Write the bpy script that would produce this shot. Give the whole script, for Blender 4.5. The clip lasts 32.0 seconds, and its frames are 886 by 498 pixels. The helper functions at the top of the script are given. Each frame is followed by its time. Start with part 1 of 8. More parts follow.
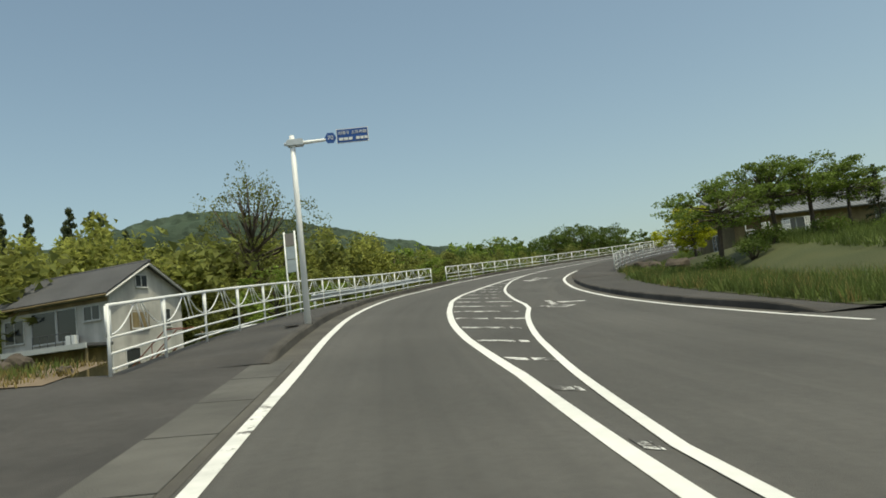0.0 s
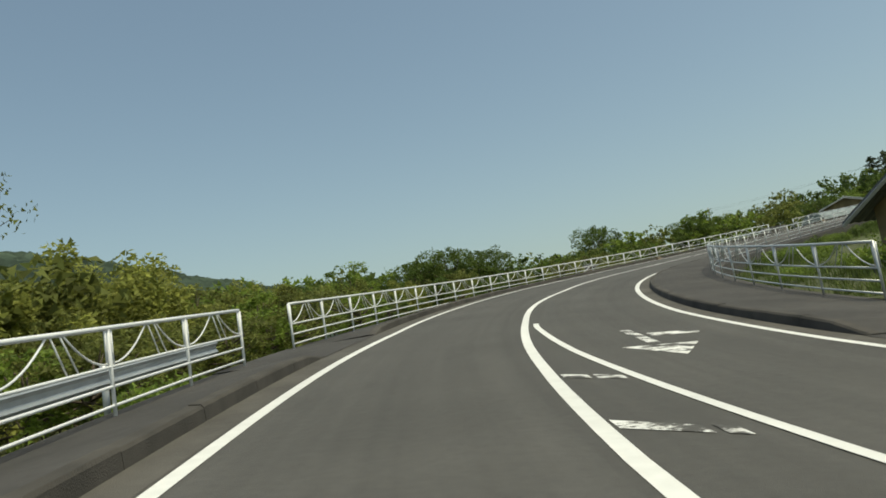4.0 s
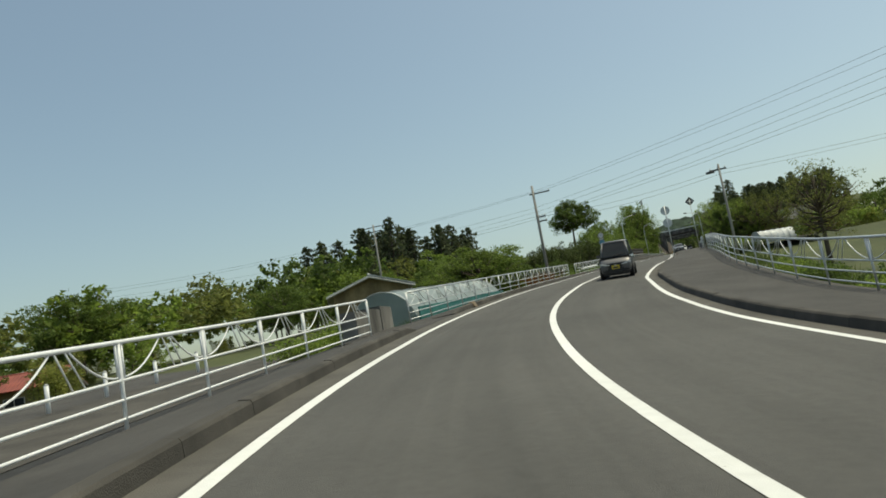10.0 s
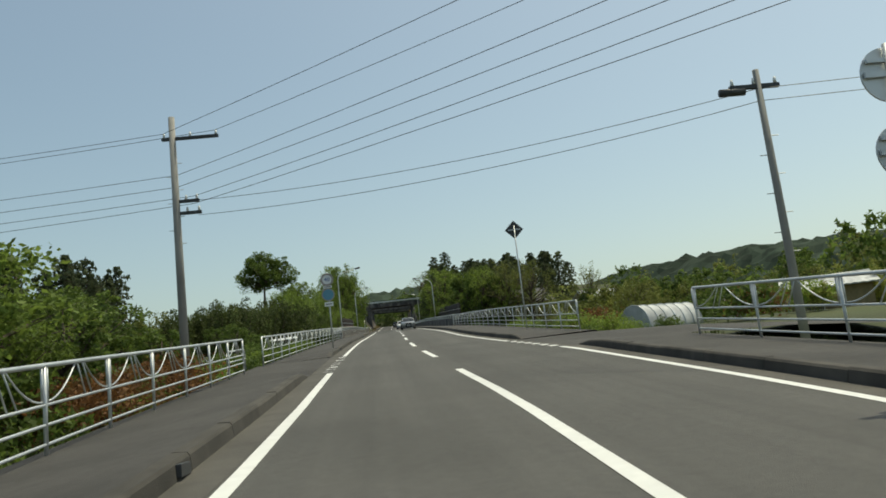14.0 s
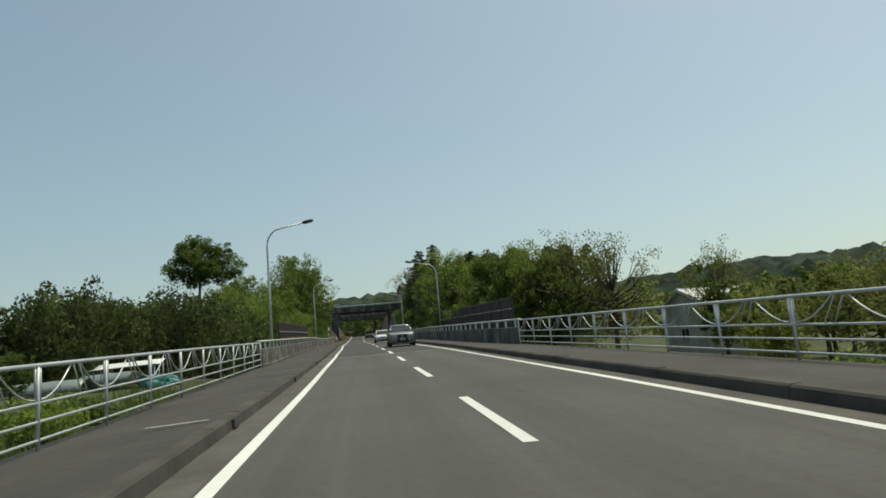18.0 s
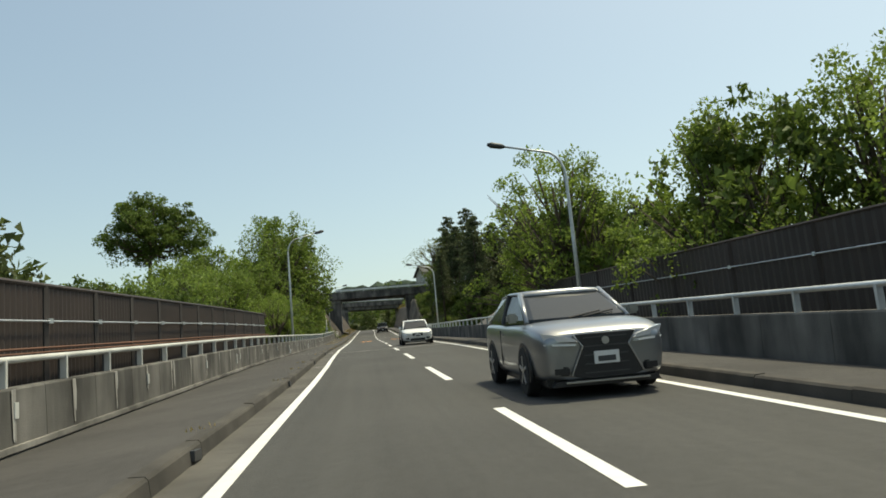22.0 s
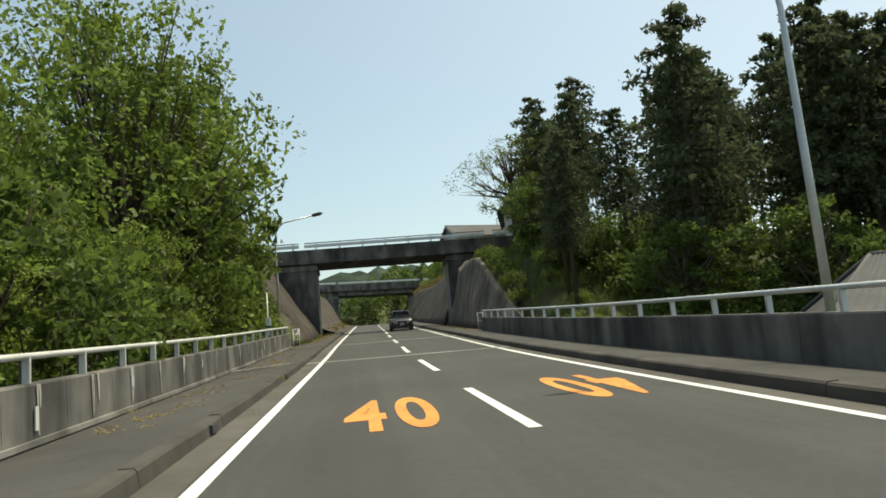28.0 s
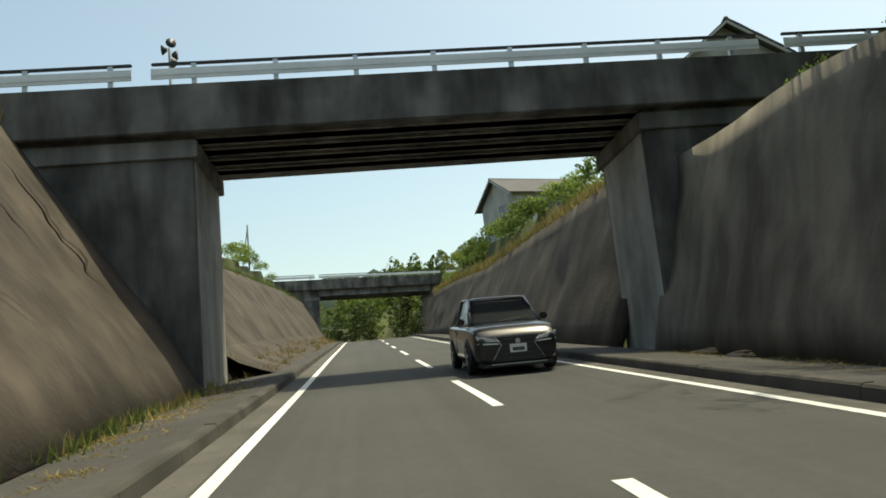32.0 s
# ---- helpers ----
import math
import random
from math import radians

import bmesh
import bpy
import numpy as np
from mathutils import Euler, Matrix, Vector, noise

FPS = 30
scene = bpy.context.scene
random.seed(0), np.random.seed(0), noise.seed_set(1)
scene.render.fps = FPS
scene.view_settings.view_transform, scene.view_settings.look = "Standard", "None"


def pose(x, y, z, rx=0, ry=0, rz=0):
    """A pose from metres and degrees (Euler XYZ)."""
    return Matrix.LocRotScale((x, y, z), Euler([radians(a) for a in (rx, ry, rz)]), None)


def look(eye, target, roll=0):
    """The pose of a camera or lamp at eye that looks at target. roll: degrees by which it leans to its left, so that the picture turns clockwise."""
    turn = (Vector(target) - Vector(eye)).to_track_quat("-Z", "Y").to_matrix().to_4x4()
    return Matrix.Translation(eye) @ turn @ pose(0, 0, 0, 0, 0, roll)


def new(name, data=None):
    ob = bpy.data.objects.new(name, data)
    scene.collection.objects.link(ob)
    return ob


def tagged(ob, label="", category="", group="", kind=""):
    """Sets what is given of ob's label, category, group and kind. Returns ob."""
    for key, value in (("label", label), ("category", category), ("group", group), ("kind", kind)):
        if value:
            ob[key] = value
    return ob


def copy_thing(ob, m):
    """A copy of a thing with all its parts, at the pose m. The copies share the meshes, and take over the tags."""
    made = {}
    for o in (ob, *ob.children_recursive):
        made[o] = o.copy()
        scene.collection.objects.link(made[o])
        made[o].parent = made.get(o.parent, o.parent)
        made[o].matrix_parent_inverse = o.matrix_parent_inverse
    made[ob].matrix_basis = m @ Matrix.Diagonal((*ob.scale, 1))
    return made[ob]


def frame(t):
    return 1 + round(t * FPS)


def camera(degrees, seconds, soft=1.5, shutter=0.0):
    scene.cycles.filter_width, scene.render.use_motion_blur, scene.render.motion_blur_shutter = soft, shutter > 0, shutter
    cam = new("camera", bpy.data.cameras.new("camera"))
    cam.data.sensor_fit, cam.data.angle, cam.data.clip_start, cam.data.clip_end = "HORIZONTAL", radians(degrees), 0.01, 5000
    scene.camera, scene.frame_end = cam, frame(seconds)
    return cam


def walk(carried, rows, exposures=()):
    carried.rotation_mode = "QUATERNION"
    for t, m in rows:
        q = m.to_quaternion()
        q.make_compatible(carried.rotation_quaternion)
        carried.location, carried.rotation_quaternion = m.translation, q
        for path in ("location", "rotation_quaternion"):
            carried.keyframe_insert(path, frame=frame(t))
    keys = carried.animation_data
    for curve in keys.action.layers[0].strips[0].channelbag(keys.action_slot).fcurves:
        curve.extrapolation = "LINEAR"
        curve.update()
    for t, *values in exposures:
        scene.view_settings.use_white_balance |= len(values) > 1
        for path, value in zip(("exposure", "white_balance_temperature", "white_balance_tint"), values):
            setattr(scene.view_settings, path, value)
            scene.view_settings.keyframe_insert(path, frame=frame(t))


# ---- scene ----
cam = camera(58.2, 32.0, 1.7)
PATH = [
    (0.0, look((9.897, -39.788, -4.028), (7.386, -30.185, -2.816), -6.29)),
    (0.5, look((8.455, -35.755, -3.690), (5.962, -26.159, -2.387), -6.48)),
    (1.0, look((7.035, -31.702, -3.292), (4.633, -22.108, -1.815), -6.87)),
    (1.5, look((5.652, -27.616, -2.842), (3.342, -18.009, -1.304), -7.62)),
    (2.0, look((4.323, -23.452, -2.367), (2.206, -13.804, -0.808), -8.35)),
    (2.5, look((3.083, -19.148, -1.873), (1.220, -9.449, -0.305), -8.54)),
    (3.0, look((2.038, -14.640, -1.395), (0.818, -4.817, 0.029), -8.69)),
    (3.5, look((1.233, -9.913, -0.954), (0.552, -0.027, 0.391), -8.90)),
    (4.0, look((0.570, -5.015, -0.506), (0.164, 4.878, 0.895), -9.17)),
    (4.5, look((0.000, 0.000, 0.000), (-0.240, 9.880, 1.529), -9.41)),
    (5.0, look((-0.361, 5.105, 0.541), (-0.041, 14.985, 2.051), -9.48)),
    (5.5, look((-0.396, 10.282, 1.078), (0.562, 20.124, 2.569), -9.65)),
    (6.0, look((-0.124, 15.512, 1.617), (1.361, 25.288, 3.110), -9.61)),
    (6.5, look((0.469, 20.786, 2.161), (2.572, 30.450, 3.644), -9.28)),
    (7.0, look((1.452, 26.077, 2.698), (4.272, 35.562, 4.135), -8.72)),
    (7.5, look((2.867, 31.330, 3.214), (6.450, 40.562, 4.601), -8.50)),
    (8.0, look((4.713, 36.491, 3.714), (9.028, 45.407, 5.083), -9.23)),
    (8.5, look((6.954, 41.521, 4.205), (11.916, 50.099, 5.547), -9.62)),
    (9.0, look((9.551, 46.395, 4.694), (15.096, 54.605, 6.056), -9.82)),
    (9.5, look((12.474, 51.087, 5.190), (18.558, 58.906, 6.552), -9.94)),
    (10.0, look((15.706, 55.574, 5.689), (22.300, 62.965, 7.064), -9.90)),
    (10.5, look((19.228, 59.840, 6.204), (26.288, 66.779, 7.620), -9.84)),
    (11.0, look((23.023, 63.874, 6.729), (30.516, 70.345, 8.135), -9.78)),
    (11.5, look((27.079, 67.678, 7.256), (34.961, 73.666, 8.674), -9.40)),
    (12.0, look((31.381, 71.257, 7.797), (39.593, 76.779, 9.239), -9.12)),
    (12.5, look((35.905, 74.614, 8.355), (44.408, 79.668, 9.822), -8.80)),
    (13.0, look((40.613, 77.749, 8.930), (49.363, 82.354, 10.422), -8.42)),
    (13.5, look((45.412, 80.752, 9.489), (54.256, 85.153, 11.041), -7.48)),
    (14.0, look((50.229, 83.723, 10.017), (59.112, 88.004, 11.678), -6.58)),
    (14.5, look((55.069, 86.693, 10.522), (63.982, 90.878, 12.270), -5.59)),
    (15.0, look((59.960, 89.677, 11.018), (68.893, 93.815, 12.772), -5.22)),
    (15.5, look((64.915, 92.682, 11.518), (73.857, 96.806, 13.262), -5.02)),
    (16.0, look((69.924, 95.718, 12.017), (78.867, 99.844, 13.751), -4.85)),
    (16.5, look((74.975, 98.772, 12.516), (83.922, 102.891, 14.244), -4.75)),
    (17.0, look((80.057, 101.801, 13.015), (89.045, 105.829, 14.746), -4.91)),
    (17.5, look((85.142, 104.779, 13.519), (94.148, 108.759, 15.269), -5.09)),
    (18.0, look((90.195, 107.707, 14.025), (99.221, 111.639, 15.780), -5.19)),
    (18.5, look((95.193, 110.585, 14.524), (104.224, 114.508, 16.271), -4.86)),
    (19.0, look((100.125, 113.413, 14.999), (109.181, 117.303, 16.693), -5.05)),
    (19.5, look((104.980, 116.212, 15.450), (114.008, 120.167, 17.141), -5.33)),
    (20.0, look((109.773, 119.001, 15.893), (118.797, 122.967, 17.577), -5.30)),
    (20.5, look((114.545, 121.789, 16.330), (123.563, 125.774, 18.001), -4.98)),
    (21.0, look((119.329, 124.600, 16.770), (128.331, 128.614, 18.457), -4.92)),
    (21.5, look((124.147, 127.445, 17.222), (133.141, 131.468, 18.927), -5.37)),
    (22.0, look((129.013, 130.327, 17.675), (138.006, 134.368, 19.346), -5.32)),
    (22.5, look((133.934, 133.248, 18.124), (142.924, 137.295, 19.797), -4.86)),
    (23.0, look((138.911, 136.201, 18.583), (147.902, 140.240, 20.270), -4.74)),
    (23.5, look((143.934, 139.186, 19.050), (152.918, 143.242, 20.737), -4.98)),
    (24.0, look((148.980, 142.187, 19.524), (157.964, 146.238, 21.225), -5.03)),
    (24.5, look((154.026, 145.177, 19.992), (163.022, 149.211, 21.663), -4.76)),
    (25.0, look((159.044, 148.138, 20.437), (168.053, 152.161, 22.067), -4.92)),
    (25.5, look((164.023, 151.061, 20.858), (173.046, 155.061, 22.464), -5.20)),
    (26.0, look((168.966, 153.953, 21.274), (177.992, 157.941, 22.896), -5.37)),
    (26.5, look((173.885, 156.834, 21.687), (182.906, 160.838, 23.292), -5.31)),
    (27.0, look((178.799, 159.720, 22.097), (187.818, 163.727, 23.707), -5.24)),
    (27.5, look((183.733, 162.618, 22.511), (192.750, 166.628, 24.124), -5.17)),
    (28.0, look((188.707, 165.545, 22.929), (197.722, 169.562, 24.541), -5.11)),
    (28.5, look((193.737, 168.513, 23.353), (202.746, 172.543, 24.970), -5.07)),
    (29.0, look((198.831, 171.529, 23.798), (207.824, 175.575, 25.460), -5.18)),
    (29.5, look((203.997, 174.572, 24.267), (213.009, 178.567, 25.944), -5.42)),
    (30.0, look((209.224, 177.631, 24.761), (218.228, 181.623, 26.488), -5.15)),
    (30.5, look((214.495, 180.710, 25.278), (223.507, 184.681, 27.018), -5.05)),
    (31.0, look((219.812, 183.795, 25.809), (228.833, 187.737, 27.565), -5.25)),
    (31.5, look((225.171, 186.888, 26.346), (234.199, 190.816, 28.098), -5.61)),
    (32.0, look((230.566, 189.989, 26.885), (239.602, 193.899, 28.635), -5.57)),
]
EXPOSURES = [(0.0, 0.16, 7700, -5), (5.0, 0.02, 7650, -5), (10.0, 0.1, 7650, -5), (14.0, 0.1, 7650, -5), (17.0, -0.02, 7650, -6), (19.0, 0.12, 7700, -6), (21.0, 0.36, 7950, -5), (24.0, 0.54, 8000, -4), (29.0, 0.6, 8050, -4), (32.0, 0.7, 8150, -6)]
walk(cam, PATH, EXPOSURES)

# ---------------------------------------------------------------- light
scene.view_settings.exposure = 0.0
world = bpy.data.worlds.new("sky")
scene.world = world
world.use_nodes = True
wn = world.node_tree
sky = wn.nodes.new("ShaderNodeTexSky")
sky.sky_type = 'NISHITA'
sky.sun_disc = False
sky.sun_elevation = radians(68.7)
sky.sun_rotation = radians(119)
sky.air_density, sky.dust_density, sky.ozone_density = 1.0, 2.6, 1.0
wn.nodes["Background"].inputs[1].default_value = 0.14
wn.links.new(sky.outputs[0], wn.nodes["Background"].inputs[0])
sun = new("sun", bpy.data.lights.new("sun", 'SUN'))
sun.data.energy, sun.data.angle, sun.data.color = 2.55, radians(0.6), (1.0, 0.95, 0.87)
SUN_WAY = Vector((0.341, -0.19, 1.0)).normalized()
sun.matrix_basis = look(SUN_WAY * 200, (0, 0, 0))

# ---------------------------------------------------------------- materials


def mat(name, c1, c2, scale=3.0, rough=0.8, metal=0.0, bump=0.15, fine=60.0, big=0.25, bigscale=0.15, island=0.0, rnd=0.0, trans=0.0, spec=0.4, streak=0.0):
    m = bpy.data.materials.new(name)
    m.use_nodes = True
    nt = m.node_tree
    nd, lk = nt.nodes, nt.links
    b = nd["Principled BSDF"]
    tc = nd.new("ShaderNodeTexCoord")
    n1 = nd.new("ShaderNodeTexNoise")
    n1.inputs["Scale"].default_value, n1.inputs["Detail"].default_value = scale, 6
    n2 = nd.new("ShaderNodeTexNoise")
    n2.inputs["Scale"].default_value, n2.inputs["Detail"].default_value = bigscale, 3
    n3 = nd.new("ShaderNodeTexNoise")
    n3.inputs["Scale"].default_value, n3.inputs["Detail"].default_value = fine, 2
    for n in (n1, n2, n3):
        lk.new(tc.outputs["Object"], n.inputs["Vector"])
    mix = nd.new("ShaderNodeMix")
    mix.data_type = 'RGBA'
    mix.inputs[6].default_value, mix.inputs[7].default_value = (*c1, 1), (*c2, 1)
    lk.new(n1.outputs[0], mix.inputs[0])
    val = nd.new("ShaderNodeHueSaturation")
    lk.new(mix.outputs[2], val.inputs["Color"])
    mr = nd.new("ShaderNodeMapRange")
    mr.inputs[1].default_value, mr.inputs[2].default_value = 0.3, 0.7
    mr.inputs[3].default_value, mr.inputs[4].default_value = 1 - big, 1 + big
    lk.new(n2.outputs[0], mr.inputs[0])
    last = mr.outputs[0]
    if island or rnd:
        src = nd.new("ShaderNodeNewGeometry").outputs["Random Per Island"] if island else nd.new("ShaderNodeObjectInfo").outputs["Random"]
        r2 = nd.new("ShaderNodeMapRange")
        a = island or rnd
        r2.inputs[3].default_value, r2.inputs[4].default_value = 1 - a, 1 + a
        lk.new(src, r2.inputs[0])
        mu = nd.new("ShaderNodeMath")
        mu.operation = 'MULTIPLY'
        lk.new(last, mu.inputs[0])
        lk.new(r2.outputs[0], mu.inputs[1])
        last = mu.outputs[0]
    if streak:
        mp = nd.new("ShaderNodeMapping")
        mp.inputs["Scale"].default_value = (1.3, 1.3, 0.3)
        lk.new(tc.outputs["Object"], mp.inputs["Vector"])
        n4 = nd.new("ShaderNodeTexNoise")
        n4.inputs["Scale"].default_value, n4.inputs["Detail"].default_value = 1.0, 5
        lk.new(mp.outputs[0], n4.inputs["Vector"])
        r4 = nd.new("ShaderNodeMapRange")
        r4.inputs[1].default_value, r4.inputs[2].default_value = 0.36, 0.62
        r4.inputs[3].default_value, r4.inputs[4].default_value = 1 - streak, 1 + streak * 0.35
        lk.new(n4.outputs[0], r4.inputs[0])
        m4 = nd.new("ShaderNodeMath")
        m4.operation = 'MULTIPLY'
        lk.new(last, m4.inputs[0])
        lk.new(r4.outputs[0], m4.inputs[1])
        last = m4.outputs[0]
    lk.new(last, val.inputs["Value"])
    lk.new(val.outputs[0], b.inputs["Base Color"])
    b.inputs["Roughness"].default_value, b.inputs["Metallic"].default_value = rough, metal
    b.inputs["Specular IOR Level"].default_value = spec
    if bump:
        bp = nd.new("ShaderNodeBump")
        bp.inputs["Strength"].default_value, bp.inputs["Distance"].default_value = bump, 0.02
        lk.new(n3.outputs[0], bp.inputs["Height"])
        lk.new(bp.outputs[0], b.inputs["Normal"])
    if trans:
        tr = nd.new("ShaderNodeBsdfTranslucent")
        ms = nd.new("ShaderNodeMixShader")
        ms.inputs[0].default_value = trans
        lk.new(val.outputs[0], tr.inputs[0])
        lk.new(b.outputs[0], ms.inputs[1])
        lk.new(tr.outputs[0], ms.inputs[2])
        lk.new(ms.outputs[0], nd["Material Output"].inputs[0])
    return m


M_ASPHALT = mat("asphalt", (0.062, 0.0595, 0.056), (0.092, 0.0885, 0.083), 9.0, 0.88, bump=0.5, fine=140, big=0.12, bigscale=0.25)
M_DECK = mat("viaduct_asphalt", (0.042, 0.041, 0.039), (0.064, 0.0625, 0.0595), 9.0, 0.85, bump=0.5, fine=140, big=0.12, bigscale=0.25)


def wheel_wear(m):
    """Streaks along the lanes, from the road's own (offset, distance) coordinates."""
    nd, lk = m.node_tree.nodes, m.node_tree.links
    b = nd["Principled BSDF"]
    old = b.inputs["Base Color"].links[0].from_socket
    uv = nd.new("ShaderNodeUVMap")
    uv.uv_map = "along"
    last = old
    for sx, sy, lo, hi, a in ((1.1, 0.018, 0.35, 0.65, 0.11), (0.5, 0.16, 0.55, 0.72, -0.08), (6.0, 0.05, 0.4, 0.6, 0.04)):
        mp = nd.new("ShaderNodeMapping")
        mp.inputs["Scale"].default_value = (sx, sy, 1)
        lk.new(uv.outputs[0], mp.inputs["Vector"])
        n = nd.new("ShaderNodeTexNoise")
        n.inputs["Scale"].default_value, n.inputs["Detail"].default_value = 1.0, 3
        lk.new(mp.outputs[0], n.inputs["Vector"])
        r = nd.new("ShaderNodeMapRange")
        r.inputs[1].default_value, r.inputs[2].default_value = lo, hi
        r.inputs[3].default_value, r.inputs[4].default_value = 1 - a, 1 + a
        lk.new(n.outputs[0], r.inputs[0])
        h = nd.new("ShaderNodeHueSaturation")
        lk.new(last, h.inputs["Color"])
        lk.new(r.outputs[0], h.inputs["Value"])
        last = h.outputs[0]
    lk.new(last, b.inputs["Base Color"])


wheel_wear(M_ASPHALT)
wheel_wear(M_DECK)
M_PALE = mat("pale_mortar", (0.36, 0.35, 0.32), (0.55, 0.53, 0.5), 5.0, 0.9, bump=0.3)
M_WALK = mat("pavement_asphalt", (0.045, 0.042, 0.040), (0.078, 0.073, 0.069), 5.0, 0.92, bump=0.5, fine=120, big=0.22, bigscale=0.5)
M_GUTTER = mat("gutter_concrete", (0.066, 0.061, 0.054), (0.112, 0.104, 0.092), 4.0, 0.9, bump=0.4, fine=90, big=0.25, bigscale=0.6)
M_KERB = mat("kerb_concrete", (0.042, 0.038, 0.033), (0.087, 0.079, 0.069), 3.0, 0.92, bump=0.5, fine=70, big=0.35, bigscale=0.9)
M_PAINT = mat("road_paint", (0.62, 0.62, 0.60), (0.80, 0.80, 0.78), 6.0, 0.7, bump=0.3, fine=120, big=0.1)


def wear_off(m, scale, low, high):
    """Lets the asphalt show through old paint in ragged patches."""
    nd, lk = m.node_tree.nodes, m.node_tree.links
    b = nd["Principled BSDF"]
    old = b.inputs["Base Color"].links[0].from_socket
    tc = nd.new("ShaderNodeTexCoord")
    n = nd.new("ShaderNodeTexNoise")
    n.inputs["Scale"].default_value, n.inputs["Detail"].default_value, n.inputs["Roughness"].default_value = scale, 8, 0.72
    lk.new(tc.outputs["Object"], n.inputs["Vector"])
    r = nd.new("ShaderNodeMapRange")
    r.inputs[1].default_value, r.inputs[2].default_value = low, high
    lk.new(n.outputs[0], r.inputs[0])
    mx = nd.new("ShaderNodeMix")
    mx.data_type = 'RGBA'
    mx.inputs[6].default_value = (0.08, 0.077, 0.072, 1)
    lk.new(r.outputs[0], mx.inputs[0])
    lk.new(old, mx.inputs[7])
    lk.new(mx.outputs[2], b.inputs["Base Color"])


M_WORN = mat("worn_road_paint", (0.60, 0.60, 0.58), (0.80, 0.80, 0.78), 6.0, 0.8, bump=0.3, fine=120, big=0.15, bigscale=1.5)
wear_off(M_WORN, 2.6, 0.47, 0.54)
M_EDGE = mat("old_edge_paint", (0.60, 0.60, 0.58), (0.78, 0.78, 0.76), 6.0, 0.8, bump=0.3, fine=120, big=0.15, bigscale=1.5)
wear_off(M_EDGE, 3.2, 0.36, 0.42)
wear_off(M_PAINT, 4.0, 0.27, 0.33)
M_ORANGE = mat("orange_road_paint", (0.62, 0.22, 0.035), (0.75, 0.33, 0.08), 7.0, 0.75, bump=0.3, big=0.2, bigscale=1.0)
M_CREAM = mat("cream_painted_steel", (0.48, 0.48, 0.45), (0.61, 0.61, 0.575), 6.0, 0.55, bump=0.08, big=0.2, bigscale=0.9)
M_WHITE = mat("white_painted_steel", (0.72, 0.73, 0.73), (0.82, 0.83, 0.83), 8.0, 0.4, bump=0.05, big=0.1, bigscale=0.6)
M_GALV = mat("galvanised_steel", (0.46, 0.48, 0.49), (0.64, 0.66, 0.66), 7.0, 0.45, metal=0.6, bump=0.05, big=0.15, bigscale=0.8)
M_CONC = mat("weathered_concrete", (0.14, 0.132, 0.12), (0.25, 0.238, 0.218), 1.6, 0.92, bump=0.4, fine=40, big=0.35, bigscale=0.35, streak=0.5)
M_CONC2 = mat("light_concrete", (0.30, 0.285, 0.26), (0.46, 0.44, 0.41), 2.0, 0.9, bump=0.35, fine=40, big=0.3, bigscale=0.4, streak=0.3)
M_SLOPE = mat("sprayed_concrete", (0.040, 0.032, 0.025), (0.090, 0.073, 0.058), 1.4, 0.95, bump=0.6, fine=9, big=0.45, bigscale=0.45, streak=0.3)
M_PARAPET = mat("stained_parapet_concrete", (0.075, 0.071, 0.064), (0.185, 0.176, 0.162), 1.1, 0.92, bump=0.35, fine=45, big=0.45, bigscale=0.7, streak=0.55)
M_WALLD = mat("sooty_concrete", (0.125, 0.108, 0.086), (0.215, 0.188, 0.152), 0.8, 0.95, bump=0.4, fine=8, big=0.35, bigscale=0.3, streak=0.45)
M_SIGNGREY = mat("grey_reflector", (0.34, 0.34, 0.33), (0.42, 0.42, 0.41), 8.0, 0.4, bump=0, big=0.1)
M_GRASS = mat("grass_ground", (0.036, 0.052, 0.016), (0.082, 0.086, 0.033), 0.5, 0.95, bump=0.9, fine=14, big=0.4, bigscale=0.06)
M_BARK = mat("bark", (0.06, 0.046, 0.034), (0.14, 0.11, 0.085), 8.0, 0.95, bump=0.8, fine=25, big=0.2)
M_LEAF = mat("green_leaves", (0.075, 0.12, 0.026), (0.15, 0.205, 0.048), 0.6, 0.6, bump=0, big=0.25, bigscale=0.3, island=0.4, trans=0.48, spec=0.25)
M_LEAF_B = mat("spring_leaves", (0.15, 0.215, 0.036), (0.26, 0.34, 0.075), 0.6, 0.6, bump=0, big=0.2, bigscale=0.3, island=0.35, trans=0.5, spec=0.25)
M_LEAF_D = mat("dark_needles", (0.060, 0.080, 0.042), (0.115, 0.135, 0.068), 0.6, 0.75, bump=0, big=0.3, bigscale=0.3, island=0.4, trans=0.42, spec=0.2)
M_LEAF_M = mat("fresh_green_leaves", (0.115, 0.17, 0.034), (0.205, 0.275, 0.062), 0.6, 0.6, bump=0, big=0.25, bigscale=0.3, island=0.4, trans=0.5, spec=0.25)
M_LEAF_O = mat("olive_leaves", (0.125, 0.15, 0.038), (0.235, 0.25, 0.075), 0.5, 0.7, bump=0, big=0.3, bigscale=0.2, island=0.4, trans=0.45, spec=0.2)
M_LEAF_Y = mat("yellow_leaves", (0.38, 0.40, 0.03), (0.54, 0.55, 0.05), 0.8, 0.6, bump=0, big=0.2, bigscale=0.5, island=0.3, trans=0.4, spec=0.2)
M_LEAF_R = mat("reddish_leaves", (0.13, 0.06, 0.025), (0.22, 0.11, 0.04), 0.8, 0.65, bump=0, big=0.2, bigscale=0.5, island=0.4, trans=0.35, spec=0.2)
M_BROWN = mat("brown_steel_sheet", (0.030, 0.021, 0.018), (0.048, 0.034, 0.028), 2.0, 0.6, bump=0.1, big=0.25, bigscale=0.4)
